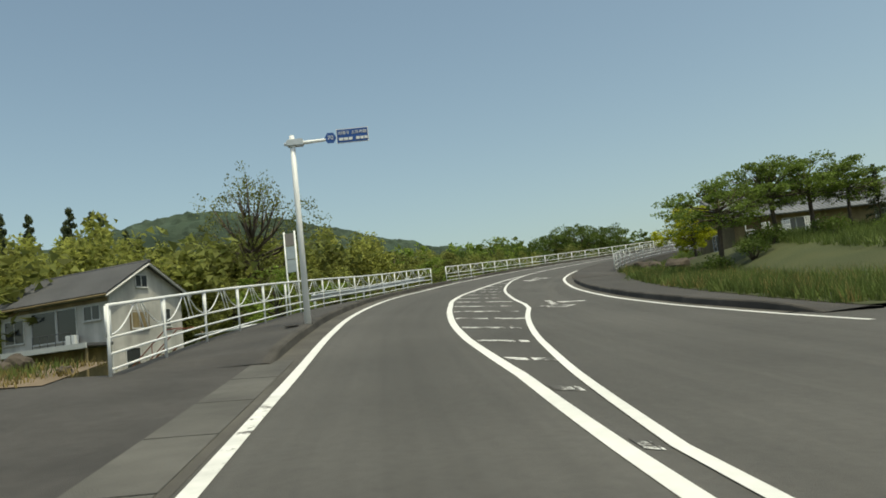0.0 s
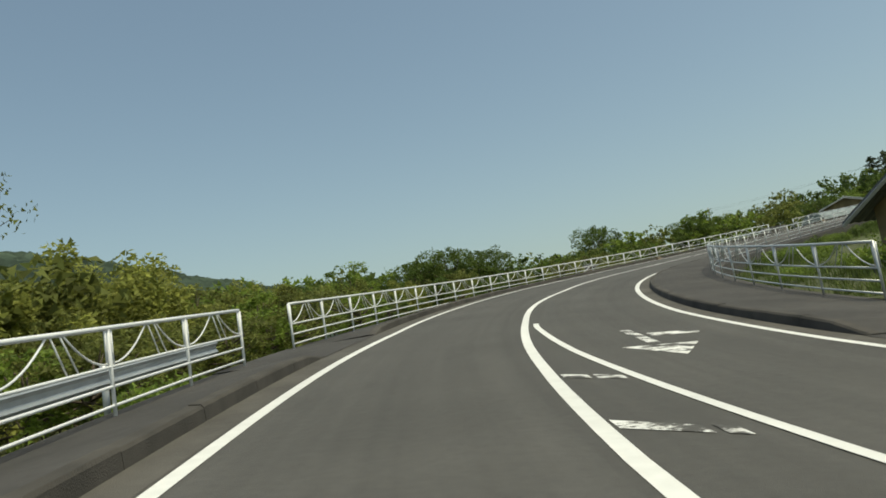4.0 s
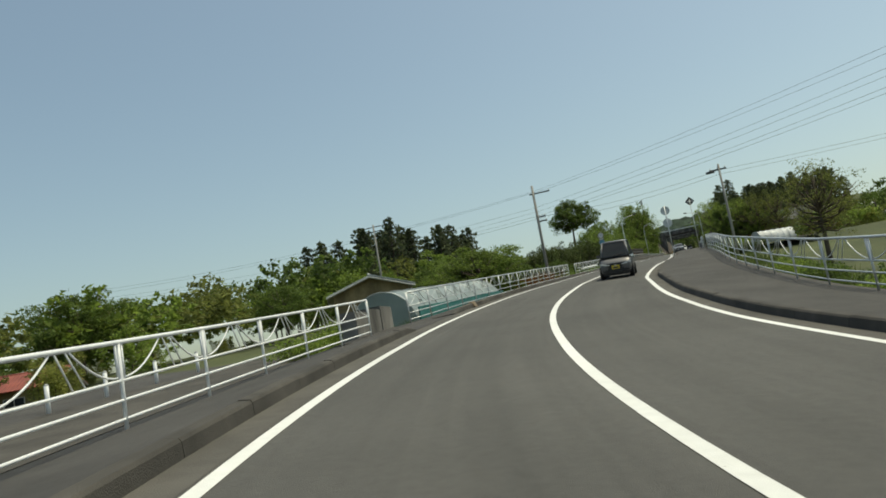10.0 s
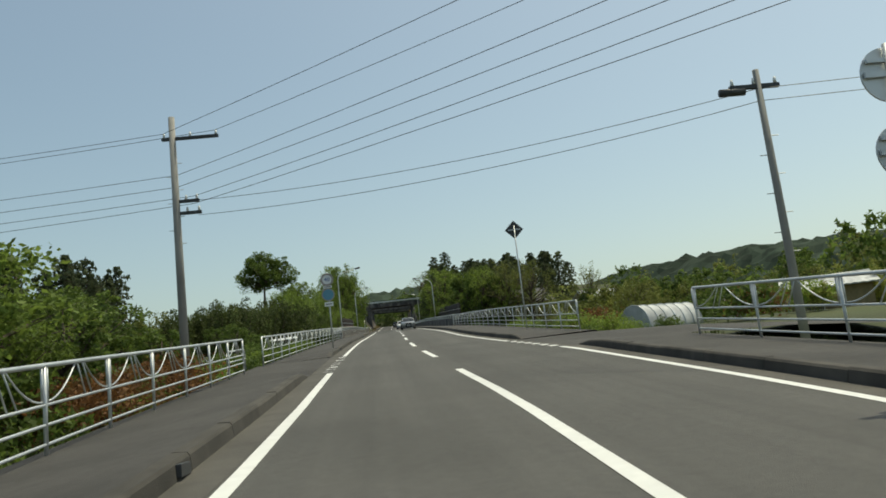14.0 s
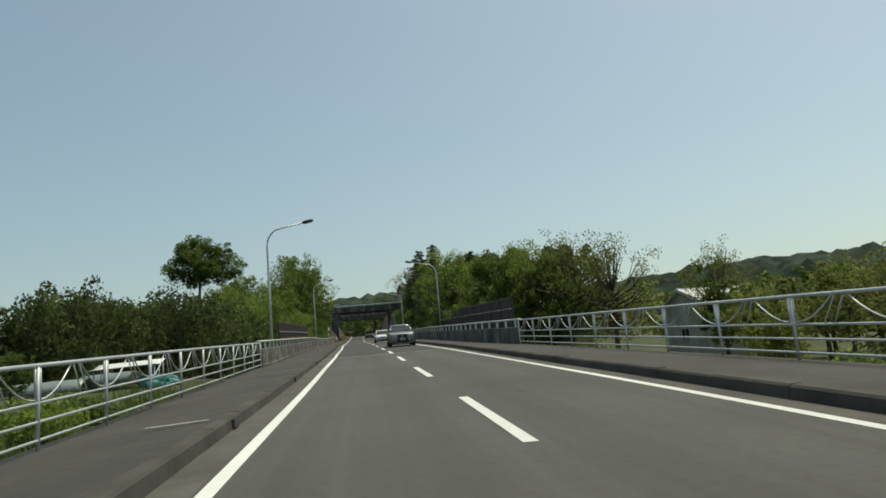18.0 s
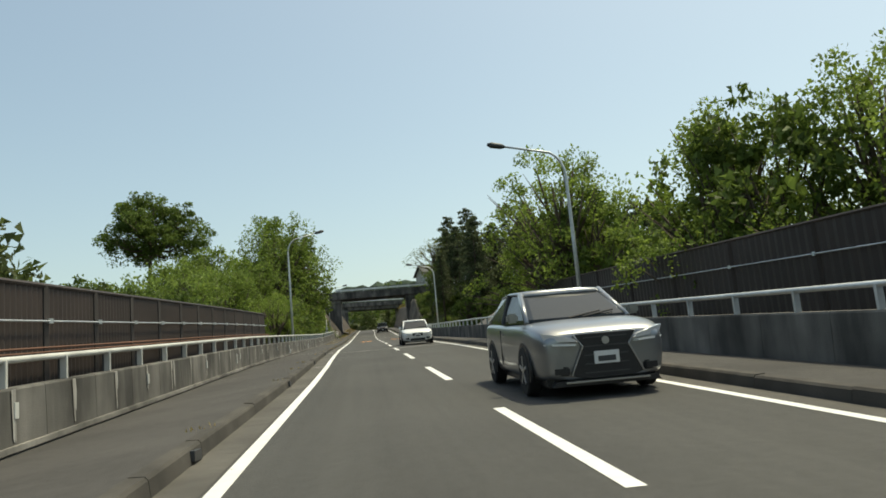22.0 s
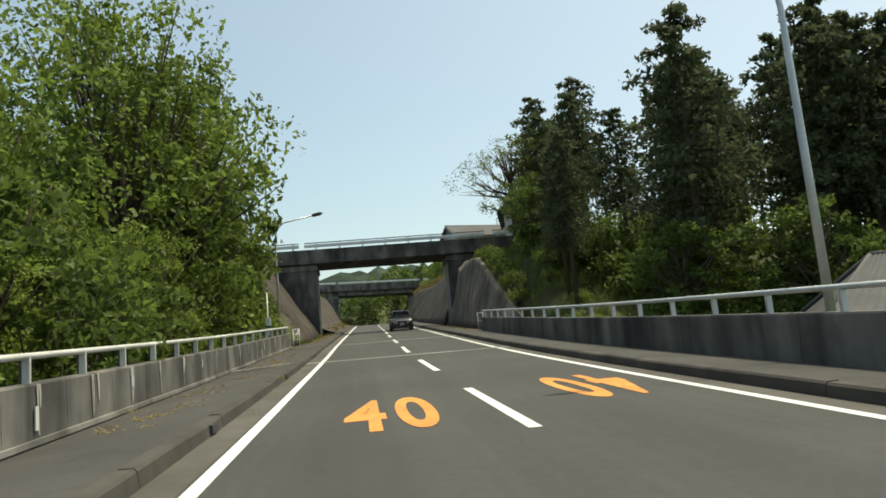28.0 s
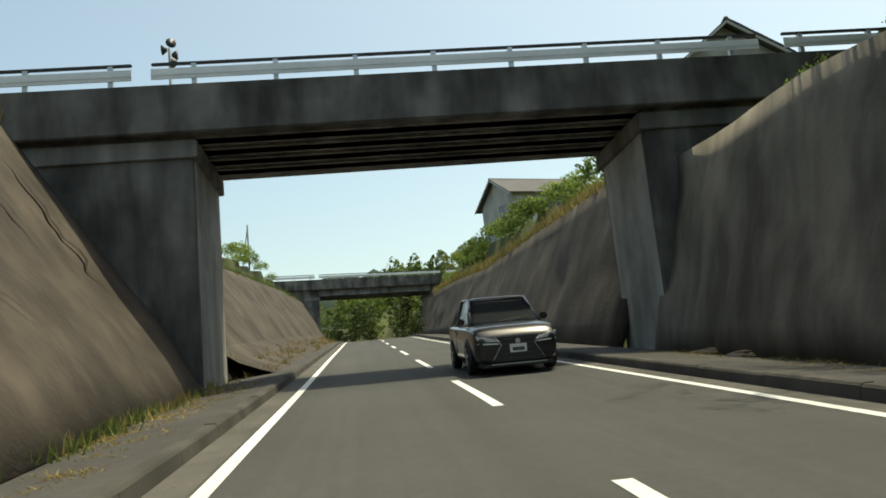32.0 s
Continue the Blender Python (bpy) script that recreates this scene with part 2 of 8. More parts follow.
M_STEEL_D = mat("dark_steel", (0.05, 0.052, 0.055), (0.08, 0.082, 0.085), 4.0, 0.5, metal=0.3, bump=0.05, big=0.1)
M_POLE = mat("pole_concrete", (0.26, 0.245, 0.225), (0.36, 0.345, 0.32), 3.0, 0.85, bump=0.2, big=0.2, bigscale=0.8)
M_GRASSY = mat("grass_blades", (0.08, 0.125, 0.03), (0.17, 0.205, 0.06), 1.2, 0.7, bump=0, big=0.3, bigscale=0.3, island=0.4, trans=0.35, spec=0.2)
M_DRY = mat("dry_grass_blades", (0.22, 0.17, 0.06), (0.36, 0.28, 0.11), 1.5, 0.8, bump=0, big=0.3, bigscale=0.4, island=0.4, trans=0.3, spec=0.2)

# ---------------------------------------------------------------- building helpers


def part(name, bm, material, parent, label="", smooth=False):
    me = bpy.data.meshes.new(name)
    if smooth:
        for f in bm.faces:
            f.smooth = True
    bm.to_mesh(me)
    bm.free()
    me.materials.append(material)
    ob = new(name, me)
    ob.parent = parent
    if label:
        tagged(ob, label)
    return ob


def mesh_ob(name, verts, faces, material, parent=None, smooth=False):
    me = bpy.data.meshes.new(name)
    me.from_pydata([tuple(v) for v in verts], [], faces)
    if smooth:
        me.polygons.foreach_set("use_smooth", [True] * len(me.polygons))
    me.materials.append(material)
    ob = new(name, me)
    ob.parent = parent
    return ob


def thing(name, label, category, group="", m=None):
    ob = new(name)
    if m is not None:
        ob.matrix_basis = m
    return tagged(ob, label, category, group)


def add_box(bm, x0, x1, y0, y1, z0, z1, bevel=0.0, m=None):
    g = bmesh.ops.create_cube(bm, size=1.0, matrix=Matrix.Translation(((x0 + x1) / 2, (y0 + y1) / 2, (z0 + z1) / 2)) @ Matrix.Diagonal((x1 - x0, y1 - y0, z1 - z0, 1)))
    vs = g["verts"]
    if bevel:
        es = list({e for v in vs for e in v.link_edges})
        r = bmesh.ops.bevel(bm, geom=es, offset=bevel, segments=2, affect='EDGES')
        vs = list({v for f in r["faces"] for v in f.verts} | {v for v in vs if v.is_valid})
    if m is not None:
        bmesh.ops.transform(bm, matrix=m, verts=vs)
    return vs


def box(x0, x1, y0, y1, z0, z1, bevel=0.0, m=None):
    bm = bmesh.new()
    add_box(bm, x0, x1, y0, y1, z0, z1, bevel, m)
    return bm


def add_tube(bm, pts, r, n=8, caps=True):
    """A tube along points; r is one radius or one for each point."""
    pts = [Vector(p) for p in pts]
    rs = [r] * len(pts) if isinstance(r, (int, float)) else list(r)
    rings = []
    ref = Vector((0, 0, 1))
    for i, p in enumerate(pts):
        d = (pts[min(i + 1, len(pts) - 1)] - pts[max(i - 1, 0)]).normalized()
        a = d.cross(ref)
        if a.length < 0.05:
            a = d.cross(Vector((1, 0, 0)))
        a.normalize()
        b = d.cross(a).normalized()
        rings.append([bm.verts.new(p + rs[i] * (math.cos(k * 2 * math.pi / n) * a + math.sin(k * 2 * math.pi / n) * b)) for k in range(n)])
    for q, w in zip(rings[:-1], rings[1:]):
        for k in range(n):
            bm.faces.new((q[k], q[(k + 1) % n], w[(k + 1) % n], w[k]))
    if caps:
        bm.faces.new(rings[0][::-1])
        bm.faces.new(rings[-1])


def tube(pts, r, n=8):
    bm = bmesh.new()
    add_tube(bm, pts, r, n)
    return bm


def prism(outline, depth, m=None):
    """A plate from an outline in x and z, thick in y."""
    bm = bmesh.new()
    a = [bm.verts.new((x, -depth / 2, z)) for x, z in outline]
    b = [bm.verts.new((x, depth / 2, z)) for x, z in outline]
    n = len(a)
    bm.faces.new(a)
    bm.faces.new(b[::-1])
    for i in range(n):
        bm.faces.new((a[i], b[i], b[(i + 1) % n], a[(i + 1) % n]))
    bmesh.ops.recalc_face_normals(bm, faces=bm.faces)
    if m is not None:
        bmesh.ops.transform(bm, matrix=m, verts=bm.verts)
    return bm


# ---------------------------------------------------------------- the road's line: distance, place, bank in degrees
ROAD = [
    (-40, 23.02, -76.49, -8.24, 1.33), (0, 9.84, -39.71, -5.19, 1.33), (10, 6.52, -30.32, -4.31, 2.07), (20, 3.50, -20.85, -3.24, 3.04),
    (30, 1.36, -11.14, -2.24, 3.67), (40, 0.06, -1.27, -1.30, 4.06), (50, -0.48, 8.65, -0.26, 4.25), (60, 0.12, 18.57, 0.76, 4.05),
    (75, 3.39, 33.10, 2.21, 3.93), (90, 9.62, 46.65, 3.55, 4.46), (105, 18.25, 58.82, 4.90, 4.58), (120, 28.86, 69.29, 6.31, 4.05),
    (135, 40.95, 78.02, 7.80, 2.80), (150, 53.67, 85.86, 9.20, 1.01), (165, 66.44, 93.61, 10.50, 0.0),
    (180, 79.25, 101.32, 11.76, 0.0), (195, 92.16, 108.84, 13.05, 0.0), (210, 105.12, 116.29, 14.29, 0.0), (225, 118.03, 123.84, 15.48, 0.0),
    (240, 130.90, 131.45, 16.67, 0.0), (255, 143.76, 139.08, 17.86, 0.0), (270, 156.62, 146.71, 19.05, 0.0), (285, 169.52, 154.28, 20.15, 0.0),
    (300, 182.43, 161.85, 21.23, 0.0), (315, 195.31, 169.45, 22.32, 0.0), (330, 208.20, 177.03, 23.49, 0.0), (345, 221.12, 184.55, 24.77, 0.0),
    (360, 234.07, 192.00, 26.06, 0.0), (375, 247.03, 199.45, 27.35, 0.0), (390, 259.98, 206.90, 28.65, 0.0), (410, 277.26, 216.82, 30.37, 0.0),
    (430, 294.54, 226.75, 32.09, 0.0), (460, 320.3, 241.9, 33.9, 0.0), (490, 344.6, 259.2, 35.4, 0.0), (520, 365.2, 280.7, 36.8, 0.0), (560, 385.0, 315.2, 38.4, 0.0),
]


def hermite(ts, vals, t):
    ts, vals = np.asarray(ts, float), np.asarray(vals, float)
    m = np.gradient(vals, ts, axis=0)
    i = np.clip(np.searchsorted(ts, t, side="right") - 1, 0, len(ts) - 2)
    h = (ts[i + 1] - ts[i])[:, None]
    u = ((t - ts[i]) / h[:, 0])[:, None]
    return (2 * u**3 - 3 * u**2 + 1) * vals[i] + (u**3 - 2 * u**2 + u) * h * m[i] + (3 * u**2 - 2 * u**3) * vals[i + 1] + (u**3 - u**2) * h * m[i + 1]


RC = np.array(ROAD)
RS = np.arange(-40, 560.01, 0.5)
RP = hermite(RC[:, 0], RC[:, 1:4], RS)
RB = np.radians(np.interp(RS, RC[:, 0], RC[:, 4]))
RT = np.gradient(RP, axis=0)
RT /= np.linalg.norm(RT, axis=1)[:, None]
RX = np.stack([RT[:, 1], -RT[:, 0], 0 * RT[:, 0]], -1)
RX /= np.linalg.norm(RX, axis=1)[:, None]
RU0 = np.cross(RX, RT)
RR = np.cos(RB)[:, None] * RX - np.sin(RB)[:, None] * RU0
RU = np.cos(RB)[:, None] * RU0 + np.sin(RB)[:, None] * RX


def lerp(table, s):
    return float(np.interp(s, [a for a, _ in table], [b for _, b in table])) if isinstance(table, (list, tuple)) else float(table)


def at(s, l=0.0, u=0.0):
    """A place by its distance along the road, its offset to the right and its height over the road."""
    j = min(max((s + 40) * 2, 0), len(RS) - 1.001)
    i, f = int(j), j - int(j)
    mixed = lambda A: A[i] * (1 - f) + A[i + 1] * f
    return Vector(mixed(RP) + l * mixed(RR) + u * mixed(RU))


def heading(s):
    i = min(max(int((s + 40) * 2), 0), len(RS) - 1)
    return math.degrees(math.atan2(-RT[i][0], RT[i][1]))


def put(s, l, u=0.0, turn=0.0, scale=1.0):
    """A level pose beside the road whose y axis runs with it."""
    p = at(s, l, u)
    return pose(p.x, p.y, p.z, 0, 0, heading(s) + turn) @ Matrix.Scale(scale, 4)


def swept(name, s0, s1, profile, material, parent=None, step=1.0, closed=False, caps=False, smooth=False):
    """A band along the road from s0 to s1 whose cross-section is a row of (offset, height), each a number or a table over s."""
    n = max(1, int(round((s1 - s0) / step)))
    ss = [s0 + (s1 - s0) * i / n for i in range(n + 1)]
    k = len(profile)
    verts = [at(s, lerp(l, s), lerp(u, s)) for s in ss for l, u in profile]
    faces = [(i * k + j, i * k + (j + 1) % k, (i + 1) * k + (j + 1) % k, (i + 1) * k + j) for i in range(n) for j in range(k if closed else k - 1)]
    if caps:
        faces += [tuple(range(k))[::-1], tuple(n * k + j for j in range(k))]
    return mesh_ob(name, verts, faces, material, parent, smooth)


def off(table, d):
    return [(a, b + d) for a, b in table]


LEFT_LINE = [(-40, -1.2), (5, -1.2), (14, -1.23), (18, -1.24), (24, -1.4), (28, -1.5), (34, -1.66), (37, -1.76), (44, -1.59), (55, -1.28), (62, -1.3), (67, -1.34), (75, -1.48), (84, -1.6), (88, -1.58), (95, -1.68), (108, -1.54), (117, -1.45), (128, -1.47), (133, -1.44), (140, -1.41), (143, -1.35), (153, -1.16), (158, -1.12), (175, -1.19), (185, -1.23), (196, -1.27), (212, -1.25), (220, -1.26), (225, -1.25), (234, -1.19), (242, -1.2), (256, -1.11), (264, -1.11), (268, -1.15), (279, -1.27), (288, -1.39), (292, -1.36), (300, -1.39), (325, -1.32), (338, -1.26), (346, -1.28), (362, -1.31), (372, -1.29), (400, -1.33), (560, -1.33)]
MID_LINE = [(-40, 1.4), (5, 1.5), (9, 1.56), (14, 1.41), (17, 1.39), (20, 1.4), (25, 1.36), (28, 1.27), (31, 1.28), (34, 1.28), (41, 1.38), (46.5, 1.57), (50, 1.65), (55, 1.77), (62, 1.78), (65, 1.83), (70, 1.96), (84, 1.74), (88, 1.71), (93, 1.71), (106, 1.7), (115, 1.66), (122, 1.56), (128, 1.45), (138, 1.36), (145, 1.5), (150, 1.62), (155, 1.72), (158, 1.73), (161, 1.69), (175, 1.58), (190, 1.5), (205, 1.5), (211, 1.5), (218, 1.53), (234, 1.68), (239, 1.71), (256, 1.68), (272, 1.7), (280, 1.69), (290, 1.72), (296, 1.76), (300, 1.78), (320, 1.73), (337, 1.66), (341, 1.69), (361, 1.67), (368, 1.75), (400, 1.75), (560, 1.75)]
SIDE_LINE = [(-40, 1.6), (5, 1.85), (9.5, 2.2), (13.6, 2.58), (16, 2.86), (21.8, 3.56), (24, 3.6), (28, 3.4), (30.4, 3.29), (35, 3.0), (41.2, 2.6), (47.8, 2.2), (53, 1.98)]
RIGHT_LINE = [(-40, 8.36), (12, 8.11), (20, 6.94), (25, 6.48), (34, 6.04), (39, 5.82), (47, 5.31), (54, 5.05), (66, 5.0), (70, 5.0), (78, 5.06), (89, 5.26), (94, 5.19), (100, 5.31), (111, 5.11), (116, 4.91), (121, 4.86), (125, 4.66), (131, 4.43), (135, 4.23), (145, 4.3), (148, 4.34), (153, 4.64), (156, 4.73), (165, 4.8), (175, 4.51), (187, 4.25), (191, 4.24), (200, 4.28), (211, 4.25), (222, 4.35), (234, 4.46), (245, 4.42), (257, 4.4), (270, 4.47), (280, 4.53), (292, 4.58), (320, 4.55), (340, 4.53), (363, 4.56), (560, 4.58)]
LEFT_FENCE = [(-40, -4.05), (12, -4.03), (20, -3.82), (30, -3.8), (51, -3.65), (60, -3.6), (75, -3.8), (99, -4.1), (112, -4.0), (124, -3.95), (131, -3.75), (145, -3.7), (160, -4.1), (215, -4.2), (228, -4.3), (300, -4.2), (352, -3.9), (560, -3.9)]
RIGHT_FENCE = [(-40, 9.5), (45, 8.9), (51, 8.1), (70, 7.8), (100, 8.2), (131, 7.8), (164, 7.5), (190, 7.3), (228, 7.2), (240, 6.9), (296, 6.7), (560, 6.7)]
LEFT_BASE = [(-40, 0.02), (12, -0.02), (51, -0.12), (75, -0.2), (120, -0.2), (145, -0.12), (165, -0.04), (228, -0.02), (560, 0.02)]
RIGHT_BASE = [(-40, 0.1), (50, 0.08), (560, 0.06)]
LEFT_KERB, RIGHT_KERB = off(LEFT_LINE, -0.48), off(RIGHT_LINE, 0.42)

# ---------------------------------------------------------------- ground: one sheet to the horizon
LEFT_DROP = [(-40, -0.6), (0, -0.9), (14, -1.4), (30, -2.6), (55, -3.6), (75, -2.8), (90, -1.2), (105, -0.7), (128, -0.7), (150, -1.5), (175, -1.4), (200, -0.6), (237, -0.5), (245, -2.6), (254, -5.0), (335, -4.5), (350, -1.0), (356, 5.6), (400, 7.2), (470, 8.0), (560, 6.0)]
RIGHT_DROP = [(-40, -0.2), (10, -0.1), (16, 0.1), (45, 0.3), (58, -0.6), (75, -1.6), (130, -2.0), (160, -1.4), (172, -0.5), (190, -0.7), (205, -2.4), (225, -3.2), (250, -4.2), (330, -3.0), (348, 0.5), (358, 4.8), (376, 5.6), (384, 7.0), (400, 7.4), (470, 8.0), (560, 6.0)]


def road_near(x, y):
    d = (RP[::2, 0] - x) ** 2 + (RP[::2, 1] - y) ** 2
    i = int(np.argmin(d)) * 2
    l = (x - RP[i, 0]) * RX[i, 0] + (y - RP[i, 1]) * RX[i, 1]
    return float(RS[i]), float(np.sign(l) * math.sqrt(d[i // 2])), float(RP[i, 2]), float(RR[i, 2])


def ground(x, y):
    """The height of the natural ground."""
    s, l, z, lean = road_near(x, y)
    a = abs(l)
    left = l < 0
    edge = lerp([(350, 4.6), (354, 5.6), (366, 7.0), (384, 7.6), (390, 6.9)], s) if left else lerp(RIGHT_FENCE, s) + lerp([(348, 0.6), (354, 2.4), (384, 2.4), (390, 3.0)], s)
    drop = lerp(LEFT_DROP if left else RIGHT_DROP, s)
    if a < edge:
        return z + lean * l - 0.75
    w = min(1.0, (a - edge) / (2.2 if drop > 2 else 5.0))
    w = w * w * (3 - 2 * w)
    base = z + lean * math.copysign(edge, l) - 0.75
    h = base * (1 - w) + (z + drop) * w
    far = max(0.0, a - 60)
    h += 0.5 * noise.noise((x * 0.02, y * 0.02, 0)) * min(1, a / 40) * 2
    plain = 4.0 + 0.012 * (x * 0.86 + y * 0.5)
    f = min(1.0, far / 260.0)
    return h * (1 - f) + plain * f


def spacing(lo, hi, step, out, factor):
    v = list(np.arange(lo, hi + 0.1, step))
    g = step
    while v[-1] < out:
        g *= factor
        v.append(v[-1] + g)
    g = step
    while v[0] > -out:
        g *= factor
        v.insert(0, v[0] - g)
    return v


GX, GY = spacing(-75, 330, 3.0, 4200, 1.22), spacing(-90, 270, 3.0, 4200, 1.22)
gv = [(x, y, ground(x, y)) for y in GY for x in GX]
nx = len(GX)
gf = [(j * nx + i, j * nx + i + 1, (j + 1) * nx + i + 1, (j + 1) * nx + i) for j in range(len(GY) - 1) for i in range(nx - 1)]
tagged(mesh_ob("ground", gv, gf, M_GRASS, None, True), "rough grassy ground with dry patches falling away from the road", "ground", kind="structure")

# ---------------------------------------------------------------- road, gutters, kerbs, pavements
def along(ob, s0, s1, tables):
    """Gives a swept band a map of (offset, distance) along the road."""
    k = len(tables)
    n = len(ob.data.vertices) // k - 1
    uv = ob.data.uv_layers.new(name="along")
    for lp in ob.data.loops:
        i, j = divmod(lp.vertex_index, k)
        s = s0 + (s1 - s0) * i / n
        uv.data[lp.index].uv = (lerp(tables[j], s), s)
    return ob


for s0, s1, m, label in ((-40, 232, M_ASPHALT, "worn grey asphalt road climbing through a long bend"), (232, 349.6, M_DECK, "dark smooth asphalt road over the viaduct"), (349.6, 560, M_DECK, "dark grey asphalt road through the cutting")):
    ob = swept("road", s0, s1, [(off(LEFT_LINE, -0.12), 0.0), (MID_LINE, 0.0), (off(RIGHT_LINE, 0.1), 0.0)], m, None, 1.0)
    tagged(along(ob, s0, s1, (off(LEFT_LINE, -0.12), MID_LINE, off(RIGHT_LINE, 0.1))), label, "road", kind="structure")
side_road = along(swept("side_road", -40, 15.2, [(off(RIGHT_LINE, 0.1), 0.0), (30.0, 0.35)], M_ASPHALT, None, 2.0), -40, 15.2, (off(RIGHT_LINE, 0.1), [(-40, 30.0), (16, 30.0)]))
tagged(side_road, "grey asphalt side road that joins the main road", "road", kind="structure")
tagged(swept("garden_verge", 14.8, 52, [(off(RIGHT_FENCE, 0.06), 0.1), (off(RIGHT_FENCE, 2.5), 0.14), (off(RIGHT_FENCE, 6.5), [(15, 0.3), (52, 0.42)])], M_GRASS, None, 1.5), "rough grass bank of the garden beside the pavement", "lawn", kind="structure")
yard = swept("driveway", -40, 12.2, [(-9.5, -0.05), (-5.0, 0.02), (off(LEFT_LINE, -0.45), 0.01)], M_WALK, None, 2.0)
tagged(yard, "dark patched asphalt driveway beside the road", "driveway", kind="structure")

for s0, s1 in ((-40, 560),):
    tagged(swept("gutter_left", s0, s1, [(off(LEFT_LINE, -0.5), 0.004), (off(LEFT_LINE, -0.11), 0.004)], M_GUTTER, None, 1.0), "stained concrete gutter strip along the kerb", "gutter", kind="structure")
tagged(swept("gutter_right", 15.4, 560, [(off(RIGHT_LINE, 0.09), 0.004), (off(RIGHT_LINE, 0.46), 0.004)], M_GUTTER, None, 1.0), "stained concrete gutter strip along the far kerb", "gutter", kind="structure")


def kerb_run(s0, s1, left, height=0.17):
    """A run of kerb stones two metres long; its ends are lowered to the road."""
    k, sg = (LEFT_KERB, -1) if left else (RIGHT_KERB, 1)
    run = thing("kerb", "weathered dark concrete kerb with worn edges", "kerb")
    n = max(1, int(round((s1 - s0) / 2.0)))
    for i in range(n):
        a, b = s0 + (s1 - s0) * i / n, s0 + (s1 - s0) * (i + 1) / n - 0.012
        ha = [(s0, 0.03), (s0 + 1.2, height), (s1 - 1.2, height), (s1, 0.03)]
        top = [(x, y + 0.006 * math.sin(i * 2.4)) for x, y in ha]
        swept("kerb_stone", a, b, [(k, -0.15), (off(k, sg * 0.035), off(top, -0.03)), (off(k, sg * 0.06), top), (off(k, sg * 0.19), off(top, 0.005)), (off(k, sg * 0.19), -0.15)], M_KERB, run, 1.0, caps=True)
    tagged(run, kind="structure")
    return run


def pavement(s0, s1, left, inner_drop=False):
    k, sg, fence, base = (LEFT_KERB, -1, LEFT_FENCE, LEFT_BASE) if left else (RIGHT_KERB, 1, RIGHT_FENCE, RIGHT_BASE)
    ht = [(s0, 0.03), (s0 + 1.2, 0.168), (s1 - 1.2, 0.168), (s1, 0.03)]
    ob = swept("pavement", s0, s1, [(off(k, sg * 0.18), ht), (off(fence, sg * 0.02), off(base, 0.0)), (off(fence, sg * 0.28), off(base, -0.02)), (off(fence, sg * 0.5), -1.4)], M_WALK, None, 1.0)
    return tagged(ob, "dark asphalt pavement with patched stains beside the kerb", "pavement", kind="structure")


for s0, s1 in ((12.2, 50.4), (55.0, 121.5), (127.0, 165.5), (176.5, 560)):
    pavement(s0, s1, True)
for s0, s1 in ((50.4, 55.0), (121.5, 127.0), (165.5, 176.5)):
    tagged(swept("pavement", s0, s1, [(off(LEFT_KERB, 0.0), 0.012), (off(LEFT_FENCE, -0.3), off(LEFT_BASE, 0.0)), (off(LEFT_FENCE, -0.6), -1.4)], M_WALK, None, 1.0), "lowered asphalt pavement at an opening in the fence", "pavement", kind="structure")
for s0, s1 in ((14.6, 43.8), (46.6, 166.4), (173.4, 560)):
    pavement(s0, s1, False)
for s0, s1 in ((43.8, 46.6),):
    tagged(swept("pavement", s0, s1, [(off(RIGHT_KERB, 0.0), 0.012), (off(RIGHT_FENCE, 0.3), 0.08), (off(RIGHT_FENCE, 0.6), -1.4)], M_WALK, None, 1.0), "lowered asphalt pavement at a gap in the kerb", "pavement", kind="structure")
tagged(swept("farm_track", 166.4, 173.4, [(off(RIGHT_KERB, -0.1), 0.008), (RIGHT_FENCE, 0.02), (11.0, -0.1), (16.0, -0.5)], M_WALK, None, 1.0), "asphalt farm track that leaves the road through the fence", "road", kind="structure")

for s0, s1 in ((12.2, 50.4), (55.0, 121.5), (127.0, 165.5), (176.5, 470)):
    kerb_run(s0, s1, True)
for s0, s1 in ((14.6, 43.8), (46.6, 166.4), (173.4, 470)):
    kerb_run(s0, s1, False)

# ---------------------------------------------------------------- road markings
def marking(name, s0, s1, table, width, material=None, label="white painted edge line", kind="structure", step=1.0, up=0.006):
    ob = swept(name, s0, s1, [(off(table, -width / 2), up), (off(table, width / 2), up)], material or M_PAINT, None, step)
    return tagged(ob, label, "road marking", kind=kind)


marking("edge_line_left", -40, 9.0, LEFT_LINE, 0.14, M_EDGE, "worn white edge line")
marking("edge_line_left", 9.0, 166, LEFT_LINE, 0.15)
marking("edge_line_left", 176, 560, LEFT_LINE, 0.15)
marking("edge_line_right", 12.7, 166.4, RIGHT_LINE, 0.15)
marking("edge_line_right", 173.4, 560, RIGHT_LINE, 0.15)
marking("centre_line", -40, 162.5, MID_LINE, 0.155, label="solid white centre line")
marking("side_line", -40, 54, SIDE_LINE, 0.12, label="white line along a hatched strip", up=0.009)
for k in range(-2, 27):
    s = float(np.interp(k, [-2, 0, 2, 4, 5, 9, 13, 16, 27], [168.1, 189.4, 211.1, 232.9, 243.0, 285.4, 325.6, 356.3, 469.0]))
    ob = swept("centre_dash", s, s + 5.1, [(off(MID_LINE, -0.075), 0.006), (off(MID_LINE, 0.075), 0.006)], M_PAINT, None, 1.3)
    tagged(ob, "white dash of the broken centre line", "road marking", "centre dashes", "structure")


def patch(name, pts, material, label, group="", up=0.007):
    """A flat painted shape from (distance, offset) corners."""
    ob = mesh_ob(name, [at(a, b, up) for a, b in pts], [tuple(range(len(pts)))], material)
    return tagged(ob, label, "road marking", group, "structure")


